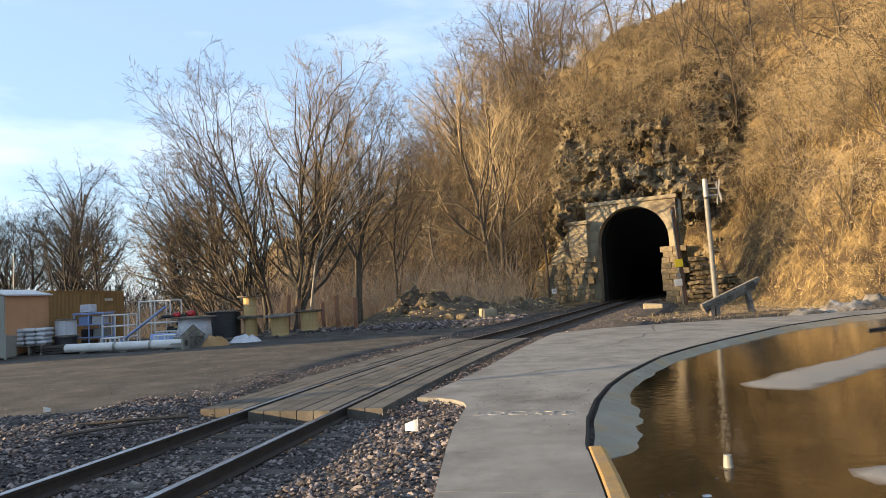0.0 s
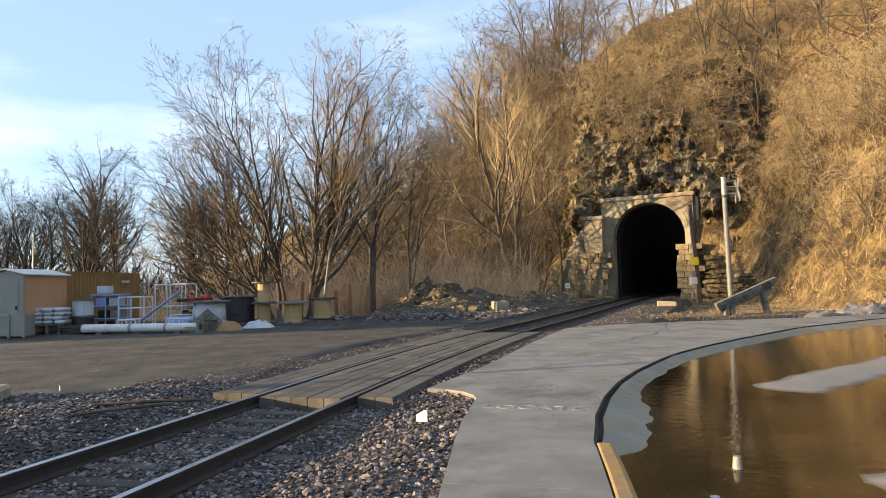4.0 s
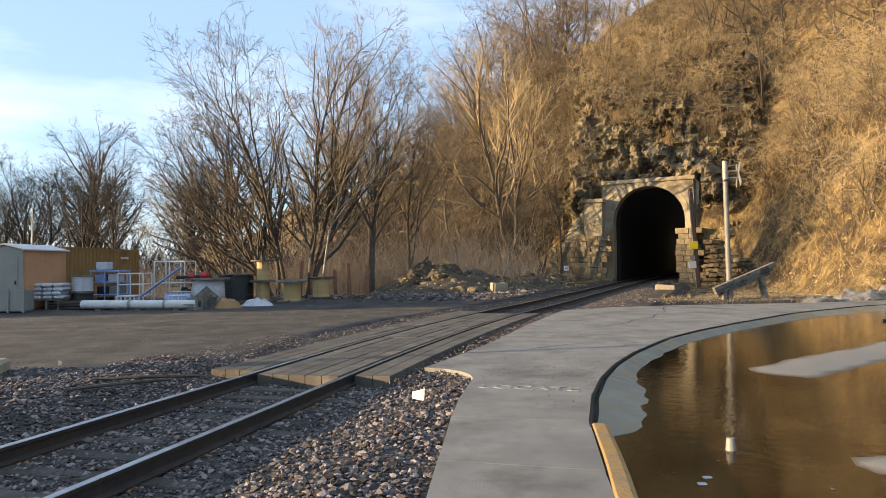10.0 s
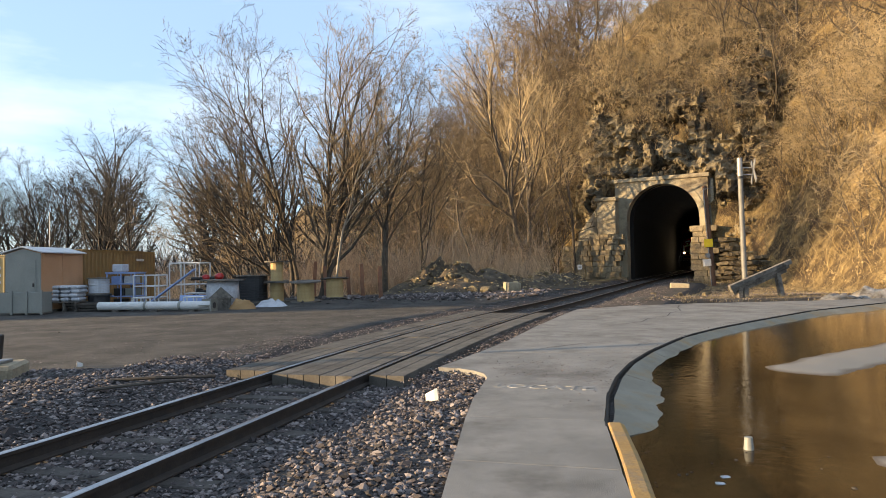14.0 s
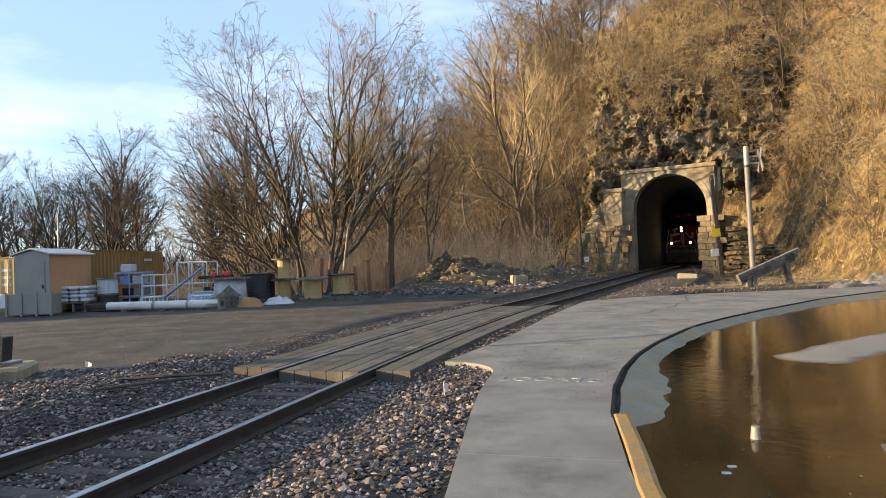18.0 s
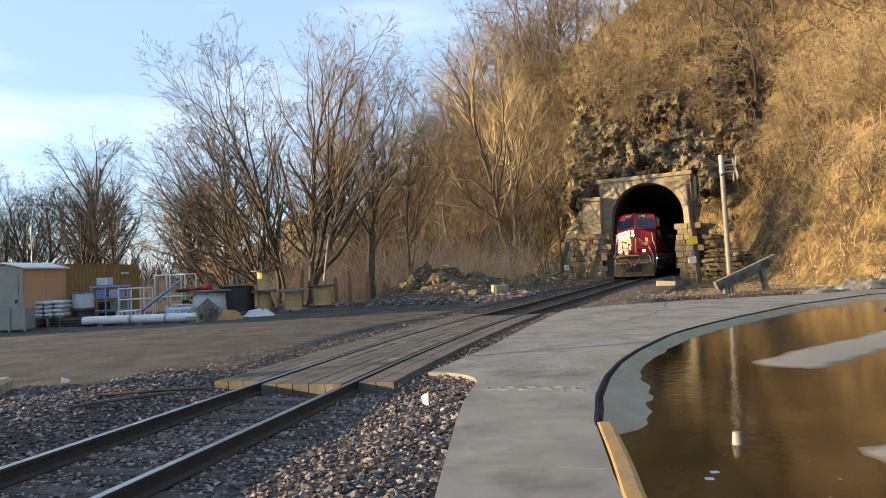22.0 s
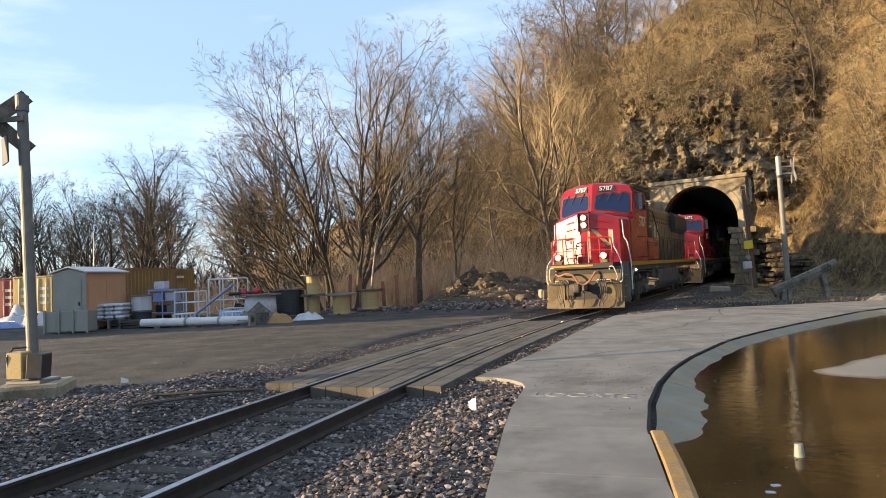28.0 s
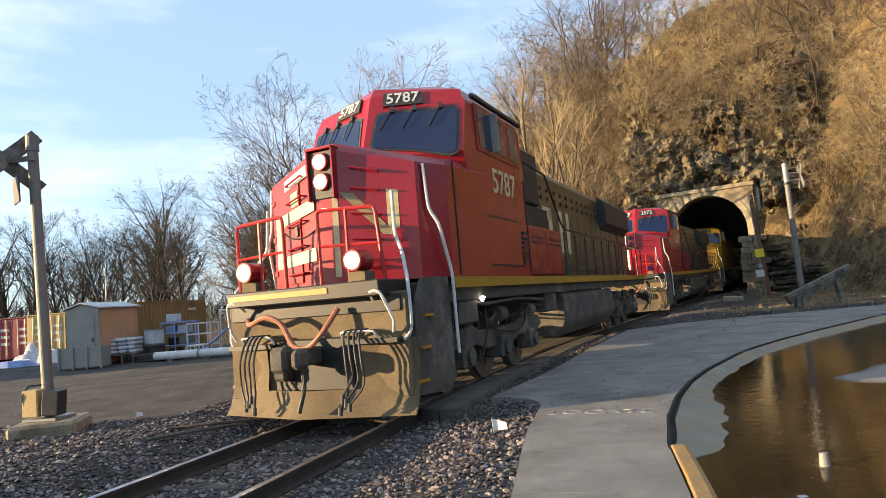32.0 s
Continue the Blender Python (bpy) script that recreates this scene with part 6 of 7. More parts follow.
# earth bank and rubble between the track and the wood
mound("earth_bank", 1.0, 39.5, 6.2, 3.2, 0.85, M["dirt"], "low bank of dark earth and debris", "earth bank", 0.5, 3, rz=28, kind="structure", steps=36)
mound("rubble_heap", -0.9, 38.6, 2.6, 1.4, 1.35, M["dirt"], "heap of broken stone and earth", "rubble heap", 0.6, 7, rz=10, kind="structure", steps=30)
mound("earth_bank", 6.2, 42.6, 3.0, 2.2, 0.9, M["dirt"], "dark earth bank at the foot of the hill", "earth bank", 0.5, 5, rz=40, kind="structure", steps=26)
for i in range(46):
    a, q = rr.uniform(0, 6.28), rr.random() ** 0.6
    x, y = -0.9 + 2.4 * q * math.cos(a), 38.3 + 1.2 * q * math.sin(a)
    boulder(x, y, rr.uniform(0.14, 0.36), "broken stone on the rubble heap", "stones of the rubble heap", up=1.05 * (1 - q * q))
for x, y, r in ((0.7, 36.2, 0.42), (1.5, 36.1, 0.36), (-2.6, 37.2, 0.32), (-3.1, 37.5, 0.25), (2.4, 36.4, 0.30), (4.5, 38.8, 0.25), (9.6, 32.5, 0.2), (12.4, 33.2, 0.17), (10.4, 31.0, 0.18)):
    boulder(x, y, r)
def strew(heap, count, size, name, label, material, seed):
    """Broken stone lying over a heap."""
    rnd = random.Random(seed)
    pts = [heap.matrix_basis @ v.co for v in heap.data.vertices if v.co.z > 0.05]
    spots = []
    for _ in range(count):
        p = rnd.choice(pts)
        spots.append((p.x + rnd.uniform(-0.15, 0.15), p.y + rnd.uniform(-0.15, 0.15), p.z + rnd.uniform(-0.03, 0.03)))
    return stones(name, spots, label, size, material)


for i, heap in enumerate([o for o in scene.objects if o.name.split(".")[0] in ("earth_bank", "rubble_heap")]):
    strew(heap, 900, 0.06, "rubble", "small broken stone strewn over the earth bank", M["bank_stone"], 50 + i)
scatter = []
for _ in range(2600):
    x, y = random.gauss(-0.5, 3.6), random.gauss(34.6, 1.9)
    if track_off(x, y)[1] > -2.4 or y > 39:
        continue
    scatter.append((x, y, gz(x, y) + random.uniform(0.0, 0.05)))
stones("gravel_spill", scatter, "pale spill of broken stone along the yard's edge", 0.075, M["stone"])
scatter = []
for _ in range(15000):
    x, y = random.uniform(-12.5, -4.0), random.uniform(3.0, 11.3)
    s, off = track_off(x, y)
    if off > -3.2 or y > 10.6 + 0.5 * noise.noise(Vector((x, 0, 0))) - max(0, -9.5 - x) * 0.25:
        continue
    scatter.append((x, y, gz(x, y) + random.uniform(-0.008, 0.014)))
stones("track_side_stones", scatter, "loose grey stones beside the track", 0.032, M["stone"])
scatter = []
for _ in range(7000):
    s, off = random.uniform(6.5, 21), random.choice((random.uniform(1.45, 2.5), random.uniform(-3.6, -1.7)))
    scatter.append(on_track(s, off, -0.045 + random.uniform(-0.006, 0.006)))
grit = []
for _ in range(3500):
    x, y = random.uniform(-15, -3.2), 6 + 18 * random.random() ** 1.5
    if track_off(x, y)[1] < -3.3:
        grit.append((x, y, gz(x, y) + 0.004))
stones("yard_grit", grit, "loose grit strewn over the packed yard", 0.009, M["stone"])
stones("fine_gravel", scatter, "fine gravel along the crossing planks", 0.014, M["stone"])

# concrete blocks
for x, y, rz, w in ((2.9, 36.2, 24, 0.85), (12.9, 38.5, -18, 1.1)):
    b = part("concrete_block", box(B(), -w / 2, w / 2, -0.3, 0.3, -0.05, 0.55, bevel=0.05), M["old_concrete"])
    b.matrix_basis = pose(x, y, gz(x, y), 0, 4, rz)
    tagged(b, "worn ochre concrete block lying on the ground", "concrete block")

# steel posts
for x, y, h, ry in ((-8.1, 36.0, 2.0, 3), (-7.45, 36.1, 1.75, -2), (-5.95, 35.0, 1.45, -3), (-5.07, 34.0, 1.75, -2), (-3.95, 32.5, 1.6, -1)):
    b = prism(B(), [(-0.09, -0.09), (0.09, -0.09), (0.09, -0.06), (0.02, -0.06), (0.02, 0.06), (0.09, 0.06), (0.09, 0.09), (-0.09, 0.09), (-0.09, 0.06), (-0.02, 0.06), (-0.02, -0.06), (-0.09, -0.06)], -0.2, h, "z")
    p = part("post", b, M["rusty"])
    p.matrix_basis = pose(x, y, gz(x, y), 0, ry, 15)
    tagged(p, "upright rusty steel beam post set in the ground", "post", "rusty posts")

# ---- cable reels ----
def reel(x, y, rz, d, w, core, label, core_mat, rx=0, z=None, wound=None):
    t = thing("cable_reel", pose(x, y, (gz(x, y) if z is None else z), rx, 0, rz), label, "cable reel", "cable reels in the yard")
    for k, zz in (("flange", 0.0), ("flange", w - 0.05)):
        bm = rod(B(), (0, 0, zz), (0, 0, zz + 0.05), d / 2, n=28)
        rod(bm, (0, 0, zz - 0.01), (0, 0, zz + 0.06), d * 0.09, n=12)
        part(k, bm, M["grey_wood"], t, "weathered round flange")
    board = part("barrel_board", box(B(), core / 2 - 0.03, core / 2, -core * 0.19 / 2, core * 0.19 / 2, 0.05, w - 0.05), core_mat, t, "upright board of the barrel")
    for i in range(1, 16):
        again(board, Matrix.Rotation(i * math.tau / 16, 4, "Z"), t)
    if wound:
        turn = part("cable_turn", rod(B(), (0, 0, 0), (0, 0, 0.9 * (w - 0.12) / 9), d * 0.43, n=24), wound, t, "turn of wound cable")
        turn.matrix_basis = pose(0, 0, 0.06)
        for i in range(1, 9):
            again(turn, pose(0, 0, 0.06 + i * (w - 0.12) / 9), t)
    return t


reel(-8.75, 31.0, 10, 1.25, 0.95, 0.62, "small wooden cable reel standing on end under another", M["wood"])
reel(-8.75, 31.0, 40, 1.15, 0.98, 0.58, "wooden cable reel stacked upright on another", M["wood"], z=gz(-8.75, 31) + 0.96)
reel(-7.25, 30.5, 0, 1.45, 0.98, 0.80, "bare wooden cable reel standing on end", M["wood"], rx=4)
reel(-6.35, 33.0, 25, 1.45, 1.05, 0.85, "bare wooden cable reel standing behind others", M["wood"], rx=-4)
reel(-10.05, 31.2, 0, 1.75, 1.3, 1.2, "large reel wound with black cable", M["black"], wound=M["black"])
reel(-15.5, 27.6, 0, 0.95, 0.72, 0.5, "reel wound with white cable on a dark drum", M["wood"], z=gz(-15.5, 27.6) + 0.66, wound=M["plastic"])
drum = part("drum", rod(rod(B(), (0, 0, 0), (0, 0, 0.62), 0.42, n=20), (0, 0, 0.60), (0, 0, 0.66), 0.50, n=20), M["black"])
drum.matrix_basis = pose(-15.5, 27.6, gz(-15.5, 27.6))
tagged(drum, "black plastic drum under a reel", "drum")

# shrink-wrapped coil
coil = thing("wrapped_coil", pose(-10.35, 28.2, gz(-10.35, 28.2)), "large coil wrapped in white plastic on a wooden flange", "coil")
bm = rod(B(), (0, 0, 0.05), (0, 0, 1.15), 0.72, 0.66, n=30)
for v in bm.verts:
    v.co += Vector((1, 1, 0.4)) * 0.05 * noise.noise(v.co * 4)
part("wrapping", bm, M["plastic"], coil, smooth=True)
part("top_flange", rod(B(), (0, 0, 1.15), (0, 0, 1.21), 0.95, n=28), M["grey_wood"], coil)
part("bottom_flange", rod(B(), (0, 0, 0.0), (0, 0, 0.06), 0.9, n=28), M["grey_wood"], coil)

# plain wall added out of view on the west, to shade the shed and stock
west = part("wall_west", box(B(), -41.4, -41.0, 16.2, 24.5, -0.5, 6.0), M["old_concrete"])
tagged(west, "unseen plain wall added to shade the shed and stock", "wall", kind="structure")

# ---- shed and containers ----
shed = thing("shed", pose(-16.9, 25.9, gz(-17, 26), 0, 0, -6), "small equipment shed with off-white door end and tan side", "shed")
bm = B()
prism(bm, [(-1.62, 0.1), (0, 0.1), (0, 2.42), (-0.81, 2.62), (-1.62, 2.42)], 0, 2.45, "y")
body = part("body", bm, M["tan_paint"], shed, "orange-tan panelled side")
part("end_wall", prism(B(), [(-1.60, 0.12), (-0.02, 0.12), (-0.02, 2.40), (-0.81, 2.60), (-1.60, 2.40)], -0.03, 0.0, "y"), M["off_white"], shed, "off-white door end")
for s0, s1 in ((-1.75, -0.81), (-0.81, 0.13)):
    z0, z1 = (2.42, 2.66) if s0 < -1 else (2.66, 2.42)
    part("roof_sheet", prism(B(), [(s0, z0), (s1, z1), (s1, z1 + 0.05), (s0, z0 + 0.05)], -0.12, 2.55, "y"), M["white_metal"], shed, "white metal roof sheet")
door = part("door", box(B(), -0.95, -0.22, -0.055, -0.03, 0.2, 2.15, bevel=0.008), M["off_white"], shed)
part("handle", box(B(), -0.34, -0.28, -0.10, -0.055, 1.05, 1.2, bevel=0.01), M["loco_black"], door)
part("hinge", box(B(), -0.97, -0.93, -0.07, -0.03, 1.9, 2.0), M["galv"], door)
part("hinge", box(B(), -0.97, -0.93, -0.07, -0.03, 0.4, 0.5), M["galv"], door)
for y in (0.1, 1.2, 2.35):
    part("seam", box(B(), 0.0, 0.012, y - 0.02, y + 0.02, 0.1, 2.42), M["tan_paint"], body)
for y in (0.3, 2.2):
    part("skid", box(B(), -1.6, 0.0, y - 0.1, y + 0.1, -0.05, 0.1), M["grey_wood"], shed)


def container(x, y, rz, length, paint, label, ends=True):
    t = thing("shipping_container", pose(x, y, gz(x, y) + 0.08, 0, 0, rz), label, "container")
    w, h = 2.44, 2.55
    for s in (0, 1):
        bm = B()
        n = int(length / 0.28)
        vs, x0 = [], -w if s else 0
        sg = -1 if s else 1
        prof = []
        for i in range(n):
            a = 0.12 + (length - 0.24) * i / n
            st = (length - 0.24) / n
            prof += [(a, -0.035), (a + st * 0.38, -0.035), (a + st * 0.5, 0.0), (a + st * 0.88, 0.0)]
        lo = [bm.verts.new((x0 + sg * q, p, 0.16)) for p, q in prof]
        hi = [bm.verts.new((x0 + sg * q, p, h - 0.12)) for p, q in prof]
        for i in range(len(prof) - 1):
            bm.faces.new((lo[i], lo[i + 1], hi[i + 1], hi[i]))
        part("side_wall", bm, paint, t)
    part("core_box", box(B(), -w + 0.06, -0.06, 0.08, length - 0.08, 0.12, h - 0.06), paint, t)
    for xx in (-w, -0.10):
        for yy in (0, length - 0.12):
            part("corner_post", box(B(), xx, xx + 0.10, yy, yy + 0.12, 0, h, bevel=0.01), paint, t)
        for zz in (0.0, h - 0.14):
            part("side_rail", box(B(), xx, xx + 0.1, 0.12, length - 0.12, zz, zz + 0.14), paint, t)
    part("roof", box(B(), -w, 0, 0, length, h - 0.05, h), paint, t)
    for k in (0, 1):
        x0 = -w + 0.11 + k * 1.11
        d = part("door", box(B(), x0, x0 + 1.09, -0.03, 0.05, 0.14, h - 0.14, bevel=0.01), paint, t)
        for q in (0.3, 0.75):
            part("lock_rod", rod(B(), (x0 + q, -0.06, 0.14), (x0 + q, -0.06, h - 0.14), 0.022, n=8), M["galv"], d)
        if ends:
            for zz in (1.75, 1.35, 0.95):
                part("marking", box(B(), x0 + 0.38, x0 + 0.9, -0.036, -0.03, zz, zz + 0.16), M["white_paint"], d, "unreadable white lettering bar")
    return t


container(-16.75, 28.45, -4, 6.06, M["brown_paint"], "ochre-brown corrugated shipping container behind the shed", False)
container(-27.6, 36.0, 4, 6.06, M["red_box"], "maroon shipping container with lock rods and white lettering")
container(-24.9, 35.2, 2, 6.06, M["cream_box"], "mustard-yellow shipping container beside a maroon one")
mk = part("marking", box(B(), 0.0, 0.006, 0, 0.7, 0, 0.12), M["white_paint"])
mk.parent = [o for o in scene.objects if o.name == "shipping_container"][0]
mk.matrix_basis = pose(0.002, 4.3, 2.05)

# antenna mast behind
mast = part("antenna_mast", rod(B(), (0, 0, 0), (0, 0, 5.6), 0.03, n=8), M["galv"])
mast.matrix_basis = pose(-25.6, 40, gz(-25.6, 40))
tagged(mast, "thin grey antenna mast behind the containers", "antenna")

# ---- loose stock ----
crate = thing("metal_crate", pose(-17.05, 25.1, gz(-17, 25), 0, 0, 2), "low off-white crate of ribbed panels on the gravel", "crate")
for k in range(3):
    part("panel", box(B(), -0.86 + 0.58 * k, -0.86 + 0.58 * (k + 1) - 0.03, -0.32, -0.28, 0.08, 0.88, bevel=0.01), M["off_white"], crate)
    part("panel", box(B(), -0.86 + 0.58 * k, -0.86 + 0.58 * (k + 1) - 0.03, 0.28, 0.32, 0.08, 0.88, bevel=0.01), M["off_white"], crate)
for k in range(4):
    part("upright", box(B(), -0.92 + 0.58 * k, -0.84 + 0.58 * k, -0.38, -0.32, 0.0, 0.95, bevel=0.01), M["off_white"], crate)
for s in (-0.88, 0.84):
    part("end_panel", box(B(), s, s + 0.04, -0.3, 0.3, 0.08, 0.88), M["off_white"], crate)
part("base", box(B(), -0.88, 0.88, -0.3, 0.3, 0.04, 0.10), M["grey_wood"], crate)

pallet = thing("pallet_of_bags", pose(-16.4, 26.9, gz(-16.4, 26.9), 0, 0, 5), "white sacks stacked on a wooden pallet", "pallet")
for k in range(4):
    part("deck_board", box(B(), -0.6, 0.6, -0.5 + 0.28 * k, -0.34 + 0.28 * k, 0.36, 0.40), M["grey_wood"], pallet)
for s in (-0.55, 0, 0.48):
    part("bearer", box(B(), s, s + 0.08, -0.5, 0.5, 0.0, 0.36), M["grey_wood"], pallet)
for lvl in range(4):
    for k in range(3):
        bm = box(B(), -0.58 + 0.39 * k, -0.20 + 0.39 * k, -0.42, 0.42, 0.41 + 0.17 * lvl, 0.57 + 0.17 * lvl, pose(rr.uniform(-0.04, 0.04), rr.uniform(-0.05, 0.05), 0, 0, 0, rr.uniform(-4, 4)), bevel=0.06)
        part("sack", bm, M["plastic"], pallet)

bundle = thing("timber_stack", pose(-14.9, 26.9, gz(-15, 26.9), 0, 0, -8), "stack of dark weathered boards on the ground", "timber")
for k in range(9):
    part("board", box(B(), -1.5, 1.3 - 0.1 * (k % 3), -0.5 + 0.3 * (k % 3), -0.25 + 0.3 * (k % 3), 0.05 + 0.11 * (k // 3), 0.13 + 0.11 * (k // 3), pose(0, 0, 0, 0, rr.uniform(-2, 2), rr.uniform(-3, 3))), M["tie"], bundle)


def bar(bm, a, b, r=0.03):
    return rod(bm, a, b, r, n=6)


def frame_rack(x, y, rz, w, d, h, levels, label, material):
    t = thing("storage_rack", pose(x, y, gz(x, y), 0, 0, rz), label, "rack", "racks in the yard")
    for i in (0, w / 2, w):
        for j in (0, d):
            part("upright", bar(B(), (i, j, 0), (i, j, h)), material, t)
    for z in levels:
        for j in (0, d):
            part("rail", bar(B(), (0, j, z), (w, j, z)), material, t)
        for i in (0, w):
            part("rail", bar(B(), (i, 0, z), (i, d, z)), material, t)
    return t


rk = frame_rack(-15.7, 28.6, -4, 1.3, 0.8, 1.55, (0.5, 1.05, 1.52), "blue and white tube rack holding boxes", M["blue"])
part("shelf", box(B(), -0.05, 1.35, -0.05, 0.85, 1.53, 1.58), M["blue"], rk)
for x0, z0, m_ in ((0.1, 1.07, M["blue"]), (0.7, 1.07, M["plastic"]), (0.2, 0.52, M["black"]), (0.75, 0.52, M["off_white"]), (0.2, 0.05, M["black"]), (0.15, 1.6, M["plastic"])):
    bx = part("storage_box", box(B(), 0, 0.48, 0, 0.5, 0, 0.34, bevel=0.02), m_)
    bx.matrix_basis = rk.matrix_basis @ pose(x0, 0.15, z0)
    tagged(bx, "storage box on a yard rack", "box", "boxes on the rack")
frame_rack(-14.35, 28.3, 2, 1.1, 0.9, 1.45, (0.45, 0.95, 1.43), "open frame rack of white steel tube", M["white_metal"])
frame_rack(-13.2, 29.3, -6, 1.45, 1.0, 1.95, (0.95, 1.93), "tall open frame rack of white steel tube", M["white_metal"])
frame_rack(-12.0, 28.2, 10, 0.9, 0.6, 0.62, (0.3, 0.6), "low white tube trestle", M["white_metal"])
frame_rack(-13.6, 26.7, 0, 0.75, 0.4, 0.55, (0.3, 0.53), "low white tube trestle", M["white_metal"])
frame_rack(-11.4, 26.6, 4, 0.8, 0.4, 0.55, (0.3, 0.53), "low white tube trestle", M["white_metal"])
pl = part("plank", box(B(), -1.15, 1.15, -0.16, 0.16, -0.03, 0.03, bevel=0.008), M["blue"])
pl.matrix_basis = pose(-12.45, 28.0, gz(-12.4, 28) + 0.98, 0, -37, 8)
tagged(pl, "pale blue board leaning over a rack", "board")
sh = part("sheet", box(B(), -0.55, 0.55, -0.03, 0.03, 0, 0.6, bevel=0.008), M["blue"])
sh.matrix_basis = pose(-11.3, 27.2, gz(-11.3, 27.2) + 0.0, -14, 0, 3)
tagged(sh, "pale blue sheet standing against the stock", "sheet")
for x, y, z, r in ((-11.35, 28.9, 1.28, 0.17), (-10.75, 28.9, 1.32, 0.20)):
    bm = B()
    bmesh.ops.create_icosphere(bm, subdivisions=3, radius=r)
    for v in bm.verts:
        v.co += v.co.normalized() * 0.05 * noise.noise(v.co * 9)
        v.co.z *= 0.8
    rb = part("valve_cap", bm, M["bright_red"], smooth=True)
    rb.matrix_basis = pose(x, y, gz(x, y) + z)
    tagged(rb, "bright red cap on stacked fittings", "cap", "red caps")
fit_ = thing("fittings_stack", pose(-11.3, 29.2, gz(-11.3, 29)), "stack of dark pipe fittings on a pallet", "fittings")
for k in range(14):
    bm = rod(B(), (rr.uniform(-0.8, 0.9), rr.uniform(-0.3, 0.3), 0.12 + 0.085 * k), (rr.uniform(-0.6, 0.9), rr.uniform(-0.3, 0.3), 0.14 + 0.085 * k), 0.075, n=10)
    part("fitting", bm, M["loco_black"], fit_)
pt = thing("roofed_box", pose(-9.95, 26.9, gz(-10, 27) + 0.1, 0, 0, 20), "grey wooden box with a pitched lid", "box")
part("body", box(B(), -0.4, 0.4, -0.3, 0.3, -0.1, 0.35), M["grey_wood"], pt)
part("lid", prism(B(), [(-0.5, 0.35), (0.5, 0.35), (0, 0.82)], -0.36, 0.36, "y"), M["grey_wood"], pt)


def white_pipe(x0, y0, x1, y1, r, label, flange=True):
    t = thing("pipe", pose(x0, y0, gz(x0, y0) + r + 0.06), label, "pipe", "white pipes")
    a, b = Vector((0, 0, 0)), Vector((x1 - x0, y1 - y0, 0))
    part("tube", rod(B(), a, b, r, n=20), M["white_metal"], t)
    d = (b - a).normalized()
    for k in (0.42, 0.72):
        c = a.lerp(b, k)
        part("collar", rod(B(), c - d * 0.05, c + d * 0.05, r * 1.12, n=20), M["off_white"], t)
    if flange:
        m = Matrix.Translation(b) @ d.to_track_quat("Z", "Y").to_matrix().to_4x4()
        bm = B()
        bmesh.ops.create_cone(bm, cap_ends=True, segments=4, radius1=r * 2.1, radius2=r * 2.1, depth=0.06, matrix=m @ Matrix.Rotation(radians(45), 4, "Z"))
        for k in range(4):
            box(bm, -0.02, 0.02, r, r * 1.5, -0.5, 0.0, m @ Matrix.Rotation(k * math.pi / 2, 4, "Z"))
        part("base_flange", bm, M["off_white"], t, "square flange with gussets")
        # black disc on the flange stands in for the dark hollow of the tube
        part("bore", rod(B(), b + d * 0.032, b + d * 0.04, r * 0.75, n=20), M["black"], t)
    return t


white_pipe(-14.7, 26.2, -9.75, 25.55, 0.17, "long white steel pole with a square base flange lying on blocks")
white_pipe(-13.9, 26.9, -10.6, 26.4, 0.12, "white steel tube lying behind a longer one", False)
for x, y in ((-13.9, 26.1), (-12.2, 25.87), (-10.6, 25.66)):
    bk = part("block", box(B(), -0.12, 0.12, -0.3, 0.3, 0, 0.10, bevel=0.01), M["grey_wood"])
    bk.matrix_basis = pose(x, y, gz(x, y) - 0.03, 0, 0, 8)
    tagged(bk, "wooden bearer block under a pole", "block", "bearer blocks")
mound("sand_heap", -9.05, 26.9, 0.62, 0.5, 0.42, M["sand"], "small heap of ochre sand", "sand heap", 0.2, 2)
tarp = mound("tarpaulin", -8.2, 28.0, 0.85, 0.5, 0.24, M["plastic"], "crumpled white and blue tarpaulin on the ground", "tarpaulin", 0.4, 9)
mound("tarpaulin", -24.0, 31.6, 1.6, 0.8, 0.62, M["plastic"], "white sheeting over stacked stock", "tarpaulin", 0.7, 4)
for k in range(6):
    pts = [(-24.0 + 1.5 * math.cos(a / 10 * 6.28) * (1 - 0.06 * k), 29.6 + 0.7 * math.sin(a / 10 * 6.28) * (1 - 0.06 * k), 0.05 + 0.05 * k + 0.03 * math.sin(a)) for a in range(11)]
    hs = part("hose", pipe(B(), pts, 0.035), M["blue"])
    tagged(hs, "coiled blue-grey hose on the gravel", "hose", "coiled hoses")

# ---- poles and signs ----
wp = thing("sign_pole", pose(12.6, 29.0, gz(12.6, 29) - 0.05, 0, -0.8, 0), "tall white-topped steel pole carrying a crossed sign seen from behind", "sign pole")
part("shaft", rod(B(), (0, 0, 0), (0, 0, 5.35), 0.118, 0.108, n=18), M["dull_steel"], wp, "dull grey steel shaft")
part("top_tube", rod(B(), (0, 0, 5.35), (0, 0, 6.22), 0.112, n=18), M["galv"], wp, "white painted top")
part("band", rod(B(), (0, 0, 5.30), (0, 0, 5.40), 0.145, n=18), M["loco_black"], wp)
for z in (5.75, 5.45):
    part("arm", box(B(), 0.1, 0.62, -0.03, 0.03, z, z + 0.05), M["galv"], wp)
for a in (48, -48):
    part("blade", box(B(), -0.62, 0.62, -0.015, 0.015, -0.115, 0.115, pose(0.62, 0.06 + 0.0006 * a, 5.6, 0, 0, 78) @ Matrix.Rotation(radians(a), 4, "Y")), M["galv"], wp, "grey back of a crossed sign blade")

